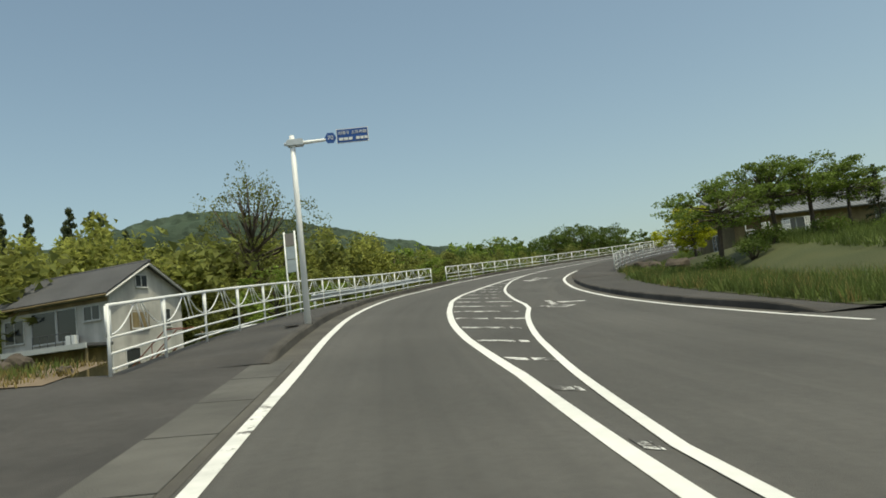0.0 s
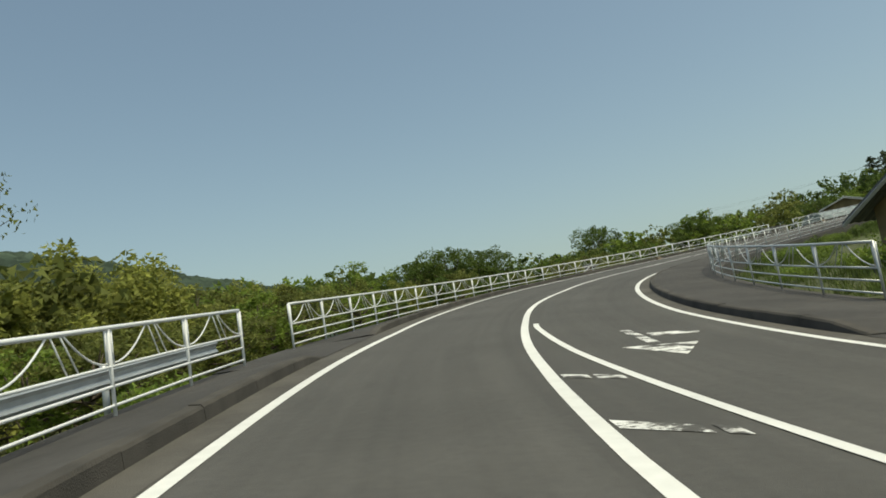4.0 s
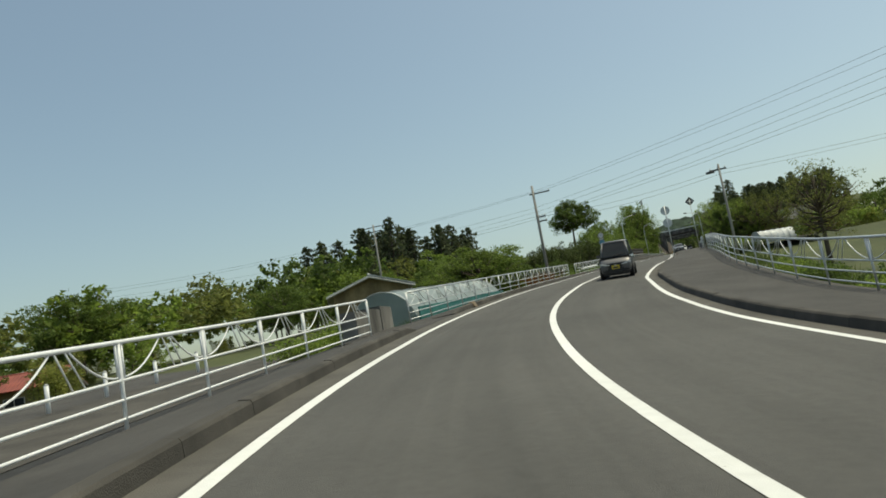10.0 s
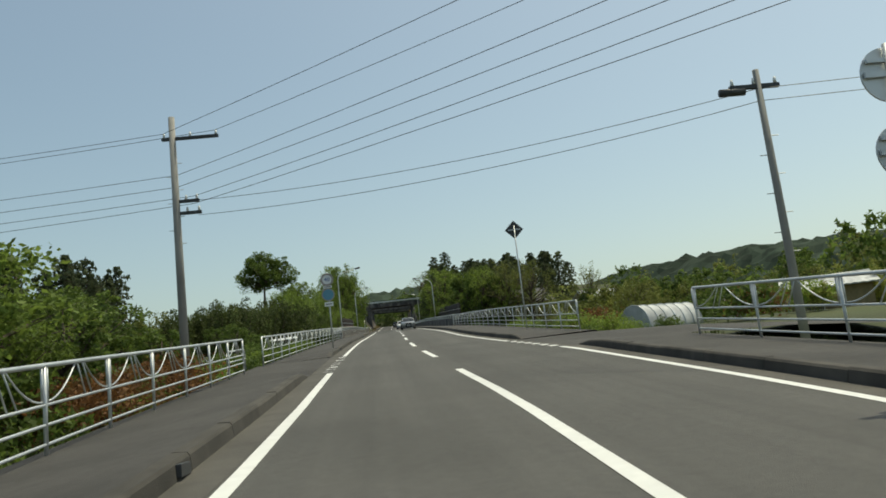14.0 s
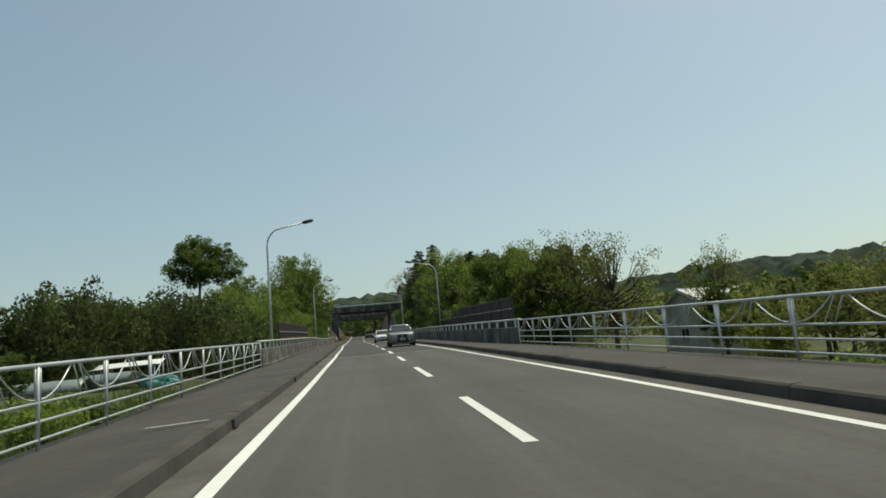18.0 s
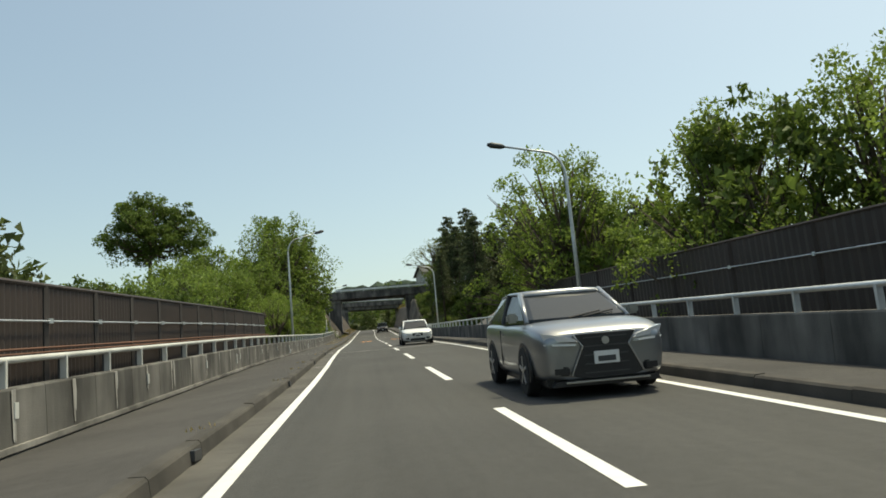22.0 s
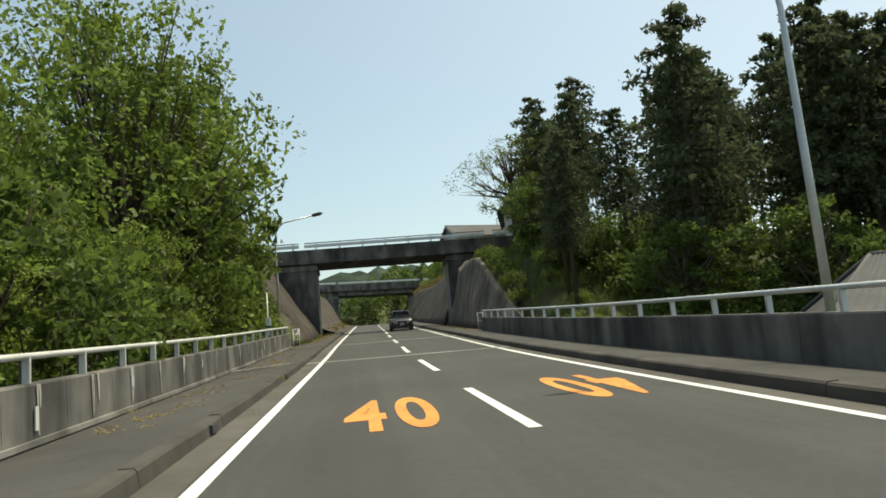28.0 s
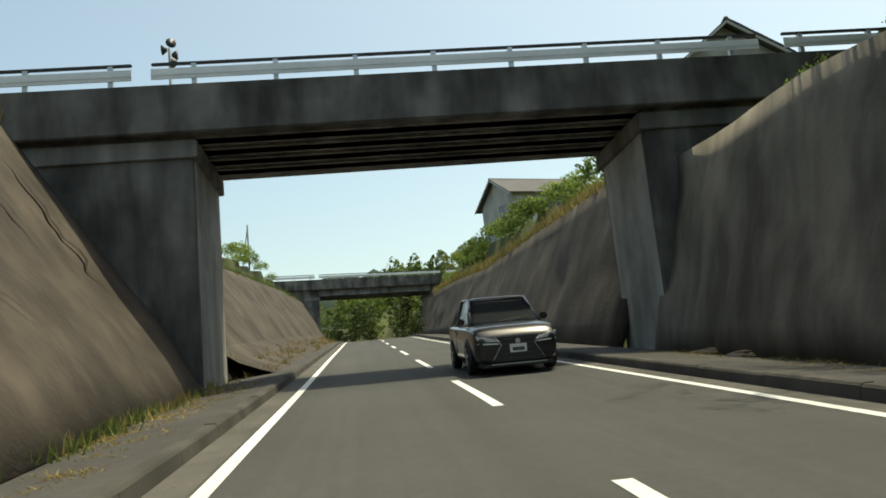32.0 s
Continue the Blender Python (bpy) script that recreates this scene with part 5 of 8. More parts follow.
def bamboo(seed, h, spread, material, label, n=1500, leaf=0.4):
    """A clump of tall feathery stems."""
    rng = np.random.default_rng(seed)
    th = thing("bamboo_clump", label, "bamboo", "bamboo and scrub")
    cs, rs = [], []
    for i in range(8):
        b = rng.normal(size=2) * spread * 0.42
        hh = h * (0.6 + 0.4 * rng.random())
        tip = b + rng.normal(size=2) * spread * 0.35
        bm = bmesh.new()
        add_tube(bm, [(b[0], b[1], -0.3), (b[0] * 0.8 + tip[0] * 0.2, b[1] * 0.8 + tip[1] * 0.2, hh * 0.6), (tip[0], tip[1], hh)], [0.05, 0.04, 0.01], 5)
        part("stem", bm, M_BARK, th, smooth=True)
        for f in np.linspace(0.3, 1.0, 8):
            q = b + (tip - b) * f * f
            cs.append((q[0], q[1], hh * f))
            rs.append(spread * 0.36 * (1.2 - 0.62 * f))
    leaf_mesh("foliage", leaf_cloud(rng, np.array(cs), np.array(rs), n, leaf, 1.1, 0.6, 0.3), material, th)
    return th


def bush(seed, h, spread, material, label, n=1100, leaf=0.16, group="shrubs"):
    rng = np.random.default_rng(seed)
    th = thing("shrub", label, "shrub", group)
    bm = bmesh.new()
    cs, rs = [], []
    for i in range(12):
        a, r = i * 2.399, spread * 0.75 * math.sqrt((i + 0.5) / 12)
        z = h * (0.35 + 0.4 * rng.random() * (1.15 - r / spread))
        e = (r * math.cos(a), r * math.sin(a), z)
        add_tube(bm, [(e[0] * 0.15, e[1] * 0.15, -0.2), (e[0] * 0.6, e[1] * 0.6, z * 0.6), e], [0.04, 0.025, 0.01], 5)
        cs.append(e)
        rs.append(spread * (0.32 + 0.16 * rng.random()))
    part("branching", bm, M_BARK, th, smooth=True)
    leaf_mesh("leaves", leaf_cloud(rng, np.array(cs), np.array(rs), n, leaf, min(1.0, h / spread * 0.9), 0.0, 0.35), material, th)
    return th


class Kind:
    """One model of a plant; the first planting moves it, later ones are copies."""

    def __init__(self, model, height):
        self.model, self.height, self.used = model, height, False

    def plant(self, x, y, z, turn, size, squash=1.0, label=""):
        m = pose(x, y, z, 0, 0, turn) @ Matrix.Diagonal((size, size, size * squash, 1))
        if not self.used:
            self.model.matrix_basis, self.used = m, True
            ob = self.model
        else:
            ob = copy_thing(self.model, m)
            ob.matrix_basis = m
        if label:
            tagged(ob, label)
        return ob


def kinds(seeds, make, height, *args, **more):
    return [Kind(make(i, height, *args, **more), height) for i in seeds]


M_BAMBOO = mat("bamboo_leaves", (0.22, 0.245, 0.055), (0.36, 0.37, 0.11), 0.5, 0.7, bump=0, big=0.3, bigscale=0.2, island=0.4, trans=0.52, spec=0.2)
M_GROVE = mat("deep_green_leaves", (0.052, 0.072, 0.022), (0.105, 0.13, 0.042), 0.6, 0.65, bump=0, big=0.35, bigscale=0.25, island=0.4, trans=0.42, spec=0.2)
L_GREEN = "leafy green broadleaf tree with an uneven crown"
KINDS = {
    "green": kinds((1, 2, 3), broadleaf, 9.0, 3.6, M_LEAF, L_GREEN, n=2700, leaf=0.38),
    "spring": kinds((11, 12), broadleaf, 9.0, 3.6, M_LEAF_B, "fresh light green broadleaf tree with an airy crown", n=2500, leaf=0.36),
    "olive": kinds((21, 22), broadleaf, 8.0, 3.4, M_LEAF_O, "olive brown budding broadleaf tree", n=2200, leaf=0.32, sparse=1.1),
    "neargreen": kinds((5, 6), broadleaf, 9.0, 3.4, M_LEAF, "leafy green tree beside the viaduct", n=5800, leaf=0.3, clumps=26, trunk=0.25, sparse=0.9, sub=7),
    "nearspring": kinds((15, 16), broadleaf, 9.0, 3.2, M_LEAF_B, "airy light green tree with branches showing through", n=13000, leaf=0.12, clumps=38, trunk=0.3, sparse=0.8, sub=7, shape=LEAF_QUAD),
    "round": kinds((31,), broadleaf, 10.0, 5.2, M_LEAF, "large dark green tree with a broad domed crown", n=13000, leaf=0.29, flat=0.7, clumps=30, sub=7),
    "flat": kinds((34,), broadleaf, 10.0, 4.3, M_LEAF, "tall zelkova with a broad domed crown over bare limbs", n=22000, leaf=0.24, trunk=0.52, flat=0.7, clumps=42, sparse=0.95, sub=6),
    "big": kinds((41,), broadleaf, 12.0, 4.4, M_LEAF_M, "large dense fresh green tree with leaves down to its foot", n=26000, leaf=0.2, trunk=0.12, clumps=52, flat=0.85, sub=9, shape=LEAF_QUAD) + kinds((42,), broadleaf, 12.0, 4.4, M_LEAF_M, "large dense green tree with leaves down to its foot", n=26000, leaf=0.2, trunk=0.12, clumps=52, flat=0.85, sub=9, shape=LEAF_QUAD),
    "deepgreen": kinds((42, 41), broadleaf, 12.0, 4.4, M_LEAF_M, "large dense green tree behind the first row", n=10000, leaf=0.32, trunk=0.12, clumps=52, flat=0.85, sub=9, shape=LEAF_QUAD),
    "cedar": kinds((51, 52, 53), conifer, 14.0, 2.3, M_LEAF_D, "dark green cedar with a bare lower stem", n=3400, leaf=0.32, bare=0.42, taper=0.42, top=0.45),
    "oldcedar": kinds((57, 58), conifer, 14.0, 2.3, M_LEAF_D, "dark green cedar above the cutting", n=4000, leaf=0.32, bare=0.35, taper=0.42, top=0.5),
    "pointed": kinds((55, 56), conifer, 12.0, 2.4, M_LEAF_D, "dark pointed conifer clad to the ground", n=3600, leaf=0.34, bare=0.04),
    "grove": kinds((63, 64), bamboo, 8.0, 3.2, M_GROVE, "dark green bamboo clump with drooping tips", n=4200, leaf=0.27),
    "bamboo": kinds((61, 62), bamboo, 8.0, 3.2, M_BAMBOO, "feathery yellow green bamboo clump", n=3600, leaf=0.32),
    "sparse": kinds((71,), broadleaf, 10.0, 3.9, M_LEAF_O, "slender tree with thin budding twigs", n=5200, leaf=0.17, clumps=34, sparse=0.95),
    "bare": kinds((75,), broadleaf, 8.0, 3.4, M_LEAF_O, "nearly bare tree with a net of thin twigs", n=260, leaf=0.12, clumps=44, sparse=1.3),
    "bush": kinds((81, 82), bush, 1.6, 1.3, M_LEAF, "dense green roadside shrub", n=1150, leaf=0.165),
    "lightbush": kinds((83, 84), bush, 1.8, 1.4, M_LEAF_B, "light green leafy shrub", n=1150, leaf=0.165),
    "redbush": kinds((86,), bush, 1.8, 1.6, M_LEAF_R, "reddish brown budding shrub", n=2200, leaf=0.12),
    "layered": kinds((97, 98), broadleaf, 5.0, 2.9, M_LEAF_M, "spreading light green tree with layered boughs behind the fence", n=15000, leaf=0.13, trunk=0.3, flat=0.5, clumps=34, shape=LEAF_QUAD, sub=7),
    "yellow": kinds((91,), broadleaf, 3.4, 1.7, M_LEAF_Y, "bright yellow green garden tree with a rounded crown", n=13000, leaf=0.12, trunk=0.22, clumps=30, sparse=1.0, sub=6),
    "pine": kinds((95, 96), broadleaf, 5.2, 2.9, M_LEAF_M, "spreading garden tree with layered boughs and a crooked trunk", n=8000, leaf=0.14, trunk=0.5, flat=0.4, clumps=24, shape=LEAF_QUAD),
}
prng = np.random.default_rng(7)


def plant(kind, s, l, size=1.0, squash=1.0, label=""):
    p = at(s, l, 0)
    return plant_xy(kind, p.x, p.y, size, squash, label)


def plant_xy(kind, x, y, size=1.0, squash=1.0, label=""):
    ks = KINDS[kind]
    return ks[int(prng.integers(0, len(ks)))].plant(x, y, ground(x, y) - 0.1, float(prng.random() * 360), size * float(0.92 + 0.16 * prng.random()), squash, label)


def grow(kind, s, l, top, wide=1.0, label=""):
    """A plant whose top stands the given height above the road."""
    p = at(s, l, 0)
    z = ground(p.x, p.y) - 0.1
    ks = KINDS[kind]
    k = ks[int(prng.integers(0, len(ks)))]
    h = 0.93 * max(1.2, p.z + top - z) / k.height
    size = wide * h ** 0.75
    return k.plant(p.x, p.y, z, float(prng.random() * 360), size, h / size, label)


def band(kinds, s0, s1, l0, l1, n, size0, size1):
    """n plants scattered over a stretch beside the road."""
    for i in range(n):
        f = (i + prng.random()) / n
        plant(kinds[int(prng.integers(0, len(kinds)))], s0 + (s1 - s0) * f, l0 + (l1 - l0) * prng.random(), size0 + (size1 - size0) * prng.random())


FAR = {}


def far_woods(kinds, s0, s1, l0, l1, n, top0, top1, wide=1.0):
    """Like woods(), but for far trees that nobody could count: they are joined later."""
    for i in range(n):
        f = (i + prng.random()) / n
        p = at(s0 + (s1 - s0) * f, l0 + (l1 - l0) * prng.random(), 0)
        k = KINDS[kinds[int(prng.integers(0, len(kinds)))]]
        k = k[int(prng.integers(0, len(k)))]
        z = ground(p.x, p.y) - 0.1
        h = 0.92 * max(1.2, p.z + top0 + (top1 - top0) * prng.random() - z) / k.height
        size = wide * h ** 0.75
        FAR.setdefault(k, []).append(pose(p.x, p.y, z, 0, 0, float(prng.random() * 360)) @ Matrix.Diagonal((size, size, h, 1)))


def far_band(kinds, s0, s1, l0, l1, n, size0, size1):
    """Like band(), but for scrub that nobody could count: it is joined later."""
    for i in range(n):
        f = (i + prng.random()) / n
        ks = KINDS[kinds[int(prng.integers(0, len(kinds)))]]
        p = at(s0 + (s1 - s0) * f, l0 + (l1 - l0) * prng.random(), 0)
        size = size0 + (size1 - size0) * prng.random()
        k = ks[int(prng.integers(0, len(ks)))]
        turn = float(prng.random() * 360)
        FAR.setdefault(k, []).append(pose(p.x, p.y, ground(p.x, p.y) - 0.1, 0, 0, turn) @ Matrix.Scale(size * float(0.92 + 0.16 * prng.random()), 4))


def join_far():
    for k, places in FAR.items():
        parts = {c.name.split(".")[0]: c for c in k.model.children}
        scrub = "leaves" in parts
        crown, trunk = parts["leaves" if scrub else "foliage" if "foliage" in parts else "crown"], parts.get("trunk")
        co = np.zeros(len(crown.data.vertices) * 3, np.float32)
        crown.data.vertices.foreach_get("co", co)
        step = 1 if "bamboo" in crown.data.materials[0].name else 2 if scrub else 4
        co = co.reshape(-1, 3, 3)[::step]
        mid = co.mean(axis=1, keepdims=True)
        co = (mid + (co - mid) * step ** 0.46).reshape(-1, 3)
        ms = [np.array(m) for m in places]
        allv = np.concatenate([co @ m[:3, :3].T + m[:3, 3] for m in ms]).reshape(-1, 3, 3)
        ob = tagged(leaf_mesh("scrub" if scrub else "woodland", allv, crown.data.materials[0], None), ("low scrub with " if scrub else "far belt of trees with ") + crown.data.materials[0].name.split(".")[0].replace("_", " "), "scrub" if scrub else "woodland", kind="stuff")
        if trunk and "needles" in crown.data.materials[0].name:
            tv = np.zeros(len(trunk.data.vertices) * 3, np.float32)
            trunk.data.vertices.foreach_get("co", tv)
            tv = tv.reshape(-1, 3)
            tf = [tuple(q.vertices) for q in trunk.data.polygons]
            vs, fs = [], []
            for m in ms:
                o = len(vs)
                vs += [tuple(v) for v in (tv @ m[:3, :3].T + m[:3, 3])]
                fs += [tuple(i + o for i in f) for f in tf]
            tagged(mesh_ob("trunk", vs, fs, M_BARK, ob), kind="stuff")


def woods(kinds, s0, s1, l0, l1, n, top0, top1, wide=1.0):
    """n plants over a stretch, their tops between two heights above the road."""
    for i in range(n):
        f = (i + prng.random()) / n
        grow(kinds[int(prng.integers(0, len(kinds)))], s0 + (s1 - s0) * f, l0 + (l1 - l0) * prng.random(), top0 + (top1 - top0) * prng.random(), wide)


# left of the first bend: bamboo, scrub and conifers below the road
far_woods(["bamboo", "bamboo", "olive", "bamboo"], 46, 84, -48, -28, 46, 4.0, 7.4, 1.4)
woods(["olive", "bamboo"], 90, 108, -34, -23, 12, 0.2, 2.2, 1.2)
woods(["bamboo", "olive", "spring"], 84, 102, -50, -33, 16, 1.6, 4.6, 1.3)
woods(["bamboo", "spring", "olive"], 52, 86, -27, -15, 26, 0.0, 2.0, 1.3)
woods(["pointed"], 52, 72, -62, -44, 14, 8.5, 12.0, 0.8)
grow("sparse", 64, -27, 12.5)
woods(["bamboo", "olive", "bamboo"], 96, 130, -52, -40, 16, -0.6, 1.6)
woods(["olive", "green", "bamboo"], 90, 114, -27, -16.5, 18, -0.2, 1.4, 1.1)
far_band(["bush", "bush", "lightbush"], 84, 116, -19, -14.4, 22, 0.6, 1.0)
woods(["bamboo", "olive", "bamboo", "green"], 112, 138, -36, -19, 18, -0.9, 0.6, 1.1)
far_woods(["bamboo", "grove"], 118, 195, -80, -46, 46, -0.4, 2.2, 1.2)
grow("round", 160.6, -47, 7.6, 1.15)
grow("round", 208, -133, 18.8, 1.0)
far_woods(["bamboo", "round", "green"], 84, 135, -70, -38, 30, -0.4, 1.8)
band(["bush", "lightbush", "lightbush"], 40, 84, -12, -6.6, 26, 0.7, 1.2)
far_woods(["green", "olive", "green"], 118, 165, -150, -122, 20, 9.0, 12.0, 1.35)
far_woods(["green", "olive", "green"], 165, 212, -150, -122, 16, 11.0, 14.0, 1.35)
far_woods(["green", "olive", "spring"], 118, 200, -122, -92, 24, 7, 10, 1.35)
far_woods(["green", "olive", "green"], 122, 160, -92, -62, 13, 4.0, 6.5, 1.35)
far_woods(["green", "olive", "green"], 160, 205, -92, -62, 15, 7.0, 9.0, 1.35)
far_woods(["green", "olive", "spring"], 152, 205, -60, -44, 18, 5.5, 8, 1.3)
# rounded crowns on the skyline beyond the first bend
for x, y, top, wide in ((-9.5, 117, 15.6, 1.0), (-4.0, 120, 16.8, 1.1), (1.5, 123, 16.4, 1.0), (-27.0, 110, 14.2, 0.95), (-21.5, 113, 13.6, 0.85), (-15.5, 118, 14.0, 0.8)):
    z = ground(x, y) - 0.1
    KINDS["round"][0].plant(x, y, z, x * 37.0, wide, (top - z) / 10.0 / wide)
# behind the second opening and the barn
woods(["olive", "green", "spring"], 132, 150, -46, -26, 9, 0.5, 3)
far_woods(["cedar"], 232, 290, -64, -44, 44, 14, 18.5)
far_woods(["cedar"], 290, 335, -112, -74, 22, 13, 18)
woods(["green", "olive", "spring"], 196, 300, -42, -30, 26, 3, 8)
far_woods(["green", "olive", "green"], 196, 290, -76, -42, 34, 8, 12)
band(["lightbush"], 46, 56, -10.5, -5.6, 14, 0.6, 1.1)
band(["lightbush", "bush"], 123.5, 128, -6.4, -5.6, 6, 0.6, 0.9)
grow("spring", 166, -22, 4.6)
# along the straight, left
grow("neargreen", 163.5, -10.8, 3.8, 1.1)
grow("neargreen", 172, -9.8, 3.3, 1.0)
grow("neargreen", 180, -12.5, 4.4, 1.2)
grow("neargreen", 186, -15.5, 4.8, 1.2)
grow("neargreen", 178, -18, 4.9, 1.2)
grow("green", 182, -9.5, 2.2, 1.1)
grow("layered", 162.0, -9.4, 4.0, 1.3)
grow("layered", 165.0, -11.6, 3.9, 1.1)
grow("layered", 164.8, -9.0, 2.7, 1.0)
band(["redbush"], 164, 172, -7.6, -5.7, 9, 0.8, 1.25)
band(["bush", "lightbush"], 160, 182, -9, -5.6, 12, 0.7, 1.1)
grow("green", 192, -11.5, 1.6)
for s, l, h, w in ((206, -9.4, 1.4, 0.85), (210, -11.5, 2.2, 0.95), (214, -10.2, 1.4, 0.9), (218, -13.5, 2.6, 1.0), (223, -12.4, 1.6, 0.9), (226, -16.5, 2.6, 1.0)):
    grow("neargreen", s, l, h, w)
grow("round", 178, -36, 5.5)
band(["bush", "bush", "lightbush"], 184, 213, -9.0, -5.9, 30, 0.5, 0.85)
woods(["grove"], 246, 272, -26, -14, 26, 5.4, 7.6)
woods(["grove", "grove", "neargreen"], 272, 306, -28, -13, 24, 5.0, 7.4)
woods(["green", "olive"], 190, 238, -42, -27, 14, 0.5, 3.5)
grow("flat", 358.5, -31, 24.6, 1.2)
grow("big", 344.5, -10.8, 18.5, 1.08)
grow("big", 333, -13.5, 12.0)
grow("big", 349, -13.5, 13.0)
grow("big", 324, -14, 10.0)
grow("deepgreen", 314, -17, 8.5)
grow("deepgreen", 306, -20, 8.0)
grow("deepgreen", 352, -21, 15.5, 1.05)
grow("deepgreen", 345, -24, 13.5, 1.05)
grow("deepgreen", 338, -20, 12.0, 1.0)
grow("deepgreen", 360, -24, 15.0, 1.0)
woods(["nearspring", "neargreen"], 318, 350, -8.6, -7.2, 11, 3.5, 7.0, 0.95)
band(["lightbush", "bush"], 326, 355, -7.2, -6.0, 16, 1.0, 1.6)
# right: garden by the side road
grow("pine", 36.7, 12.5, 4.7, 1.2)
grow("pine", 38.6, 15.4, 5.7, 1.15)
grow("pine", 39.2, 17.2, 5.9, 1.1)
grow("pine", 40.0, 19.0, 5.4, 1.05)
for s, l, k in ((42.3, 9.6, 1.0), (43.6, 10.2, 0.85), (37.4, 10.9, 0.8), (37.0, 14.6, 0.8), (37.4, 17.4, 0.75), (36.2, 19.6, 0.7)):
    plant("bush", s, l, k, 0.95, "dark clipped garden shrub under the trees")
plant_xy("yellow", 12.4, 9.7, 1.08, 0.86)
for s, l, k in ((39.8, 8.9, 0.85), (38.6, 9.4, 0.7), (41.2, 9.3, 0.75), (35.8, 12.0, 0.75), (34.6, 13.4, 0.6)):
    plant("bush", s, l, k, 0.9, "dark clipped garden shrub beside the pavement")
for s, l, k in ((47.4, 9.6, 0.6), (48.8, 9.8, 0.66), (50.4, 10.0, 0.6), (45.0, 10.2, 0.5)):
    plant("lightbush", s, l, k)
band(["bush", "bush", "lightbush"], 36, 54, 9.2, 11.0, 14, 0.45, 0.7)
plant_xy("bare", 24.5, -3.0, 0.62)
plant_xy("pointed", 20.2, 0.5, 0.3, 0.9, "small clipped garden conifer")
# right: inside the bend
far_band(["bush", "lightbush"], 62, 130, 10, 16, 18, 0.4, 0.7)
band(["lightbush", "bush", "lightbush"], 82, 142, 9.0, 11.2, 34, 0.4, 0.72)
woods(["olive", "green", "bamboo"], 148, 205, 20, 40, 20, 0.4, 2.4)
grow("sparse", 146.4, 12.8, 4.5, 0.9)
far_woods(["olive", "green", "spring"], 100, 170, 40, 80, 24, 0.5, 4)
band(["lightbush", "bush"], 178, 236, 8.8, 13, 34, 0.5, 0.95)
far_band(["bush", "lightbush", "redbush"], 180, 262, 13, 26, 40, 0.8, 1.4)
woods(["olive", "green", "bamboo"], 190, 262, 24, 44, 22, 1.0, 4.0)
far_woods(["olive", "green"], 170, 300, 46, 100, 36, 4.0, 9.0)
grow("sparse", 251, 28, 6.8, 0.75)
# right: trees along the viaduct
grow("nearspring", 275.0, 10.4, 10.2, 1.1)
grow("nearspring", 277.4, 11.6, 9.2, 1.0)
grow("neargreen", 274.6, 11.8, 7.8, 0.8)
grow("nearspring", 261.0, 11.4, 8.2, 1.0)
grow("neargreen", 263.5, 12.4, 7.6, 0.8)
grow("nearspring", 257.6, 14.2, 8.7, 1.0)
grow("sparse", 256.0, 17.4, 9.0, 0.95)
grow("sparse", 254.6, 20.6, 8.6, 0.9)
grow("neargreen", 268, 14.5, 6.0, 0.8)
grow("neargreen", 259.4, 12.8, 7.8, 0.9)
grow("neargreen", 257.0, 16.4, 7.4, 0.9)
grow("neargreen", 282, 17.5, 5.4, 0.8)
grow("olive", 287, 16.5, 4.6, 0.9)
grow("green", 272, 22, 5.5, 1.0)
grow("sparse", 292, 14.5, 5.6, 0.8)
far_woods(["green", "olive"], 240, 285, 26, 46, 16, 2, 5)
woods(["oldcedar"], 338, 367, 14.5, 28, 24, 14.0, 17.2)
woods(["oldcedar"], 338, 352, 25, 33, 6, 13.5, 17)
far_woods(["oldcedar"], 330, 366, 28, 46, 26, 13.0, 17)
far_woods(["oldcedar"], 366, 400, 28, 48, 10, 16, 20)
grow("sparse", 368.6, 12.4, 15.5, 1.0)
grow("sparse", 371, 16, 17.0, 1.0)
grow("oldcedar", 371.5, 15.5, 20)
grow("oldcedar", 369, 18.5, 21)
grow("neargreen", 369, 17, 17, 0.9)
grow("lightbush", 336, 21, 3.5)
band(["bush", "lightbush"], 344, 376, 10.6, 12.6, 14, 0.5, 0.8)
woods(["green", "neargreen"], 334, 366, 13.5, 26, 9, 2.5, 6)
woods(["neargreen", "oldcedar"], 348, 364, 11.5, 14.0, 5, 9, 13, 0.8)
far_band(["bush"], 334, 366, 11.5, 24, 34, 1.0, 1.8)
band(["bush", "lightbush"], 356, 372, 11.5, 14.5, 7, 0.6, 0.9)
band(["lightbush", "bush"], 349, 360, -9, -6.8, 10, 0.8, 1.5)
grow("nearspring", 357.5, -9.6, 7.2, 0.75)
grow("nearspring", 354.5, -9.0, 6.0, 0.75)
grow("big", 350.5, -10.8, 16.5, 0.72)
KEEP = prng
prng = np.random.default_rng(77)
for s, l, h, w in ((351.5, -9.4, 11.5, 0.95), (349.0, -9.2, 13.5, 0.9), (347.0, -9.0, 11.0, 0.9), (353.2, -10.0, 10.0, 0.85), (351.0, -8.3, 15.5, 0.8)):
    grow("neargreen", s, l, h, w)
prng = KEEP
grow("neargreen", 356.6, -7.2, 7.4, 0.85)
grow("nearspring", 358.8, -7.6, 8.2, 0.85)
grow("neargreen", 354.8, -6.9, 5.6, 0.8)
for s, l, k in ((352.6, -4.35, 0.36), (353.3, -4.1, 0.34), (354.2, -3.55, 0.3), (354.7, -3.6, 0.26)):
    plant("lightbush", s, l, k)


def perch(kind, s, l, u, size):
    """A plant that stands at a given height over the road, on top of a wall or bank."""
    ks = KINDS[kind]
    q = at(s, l, u)
    ks[int(prng.integers(0, len(ks)))].plant(q.x, q.y, q.z, float(prng.random() * 360), size)


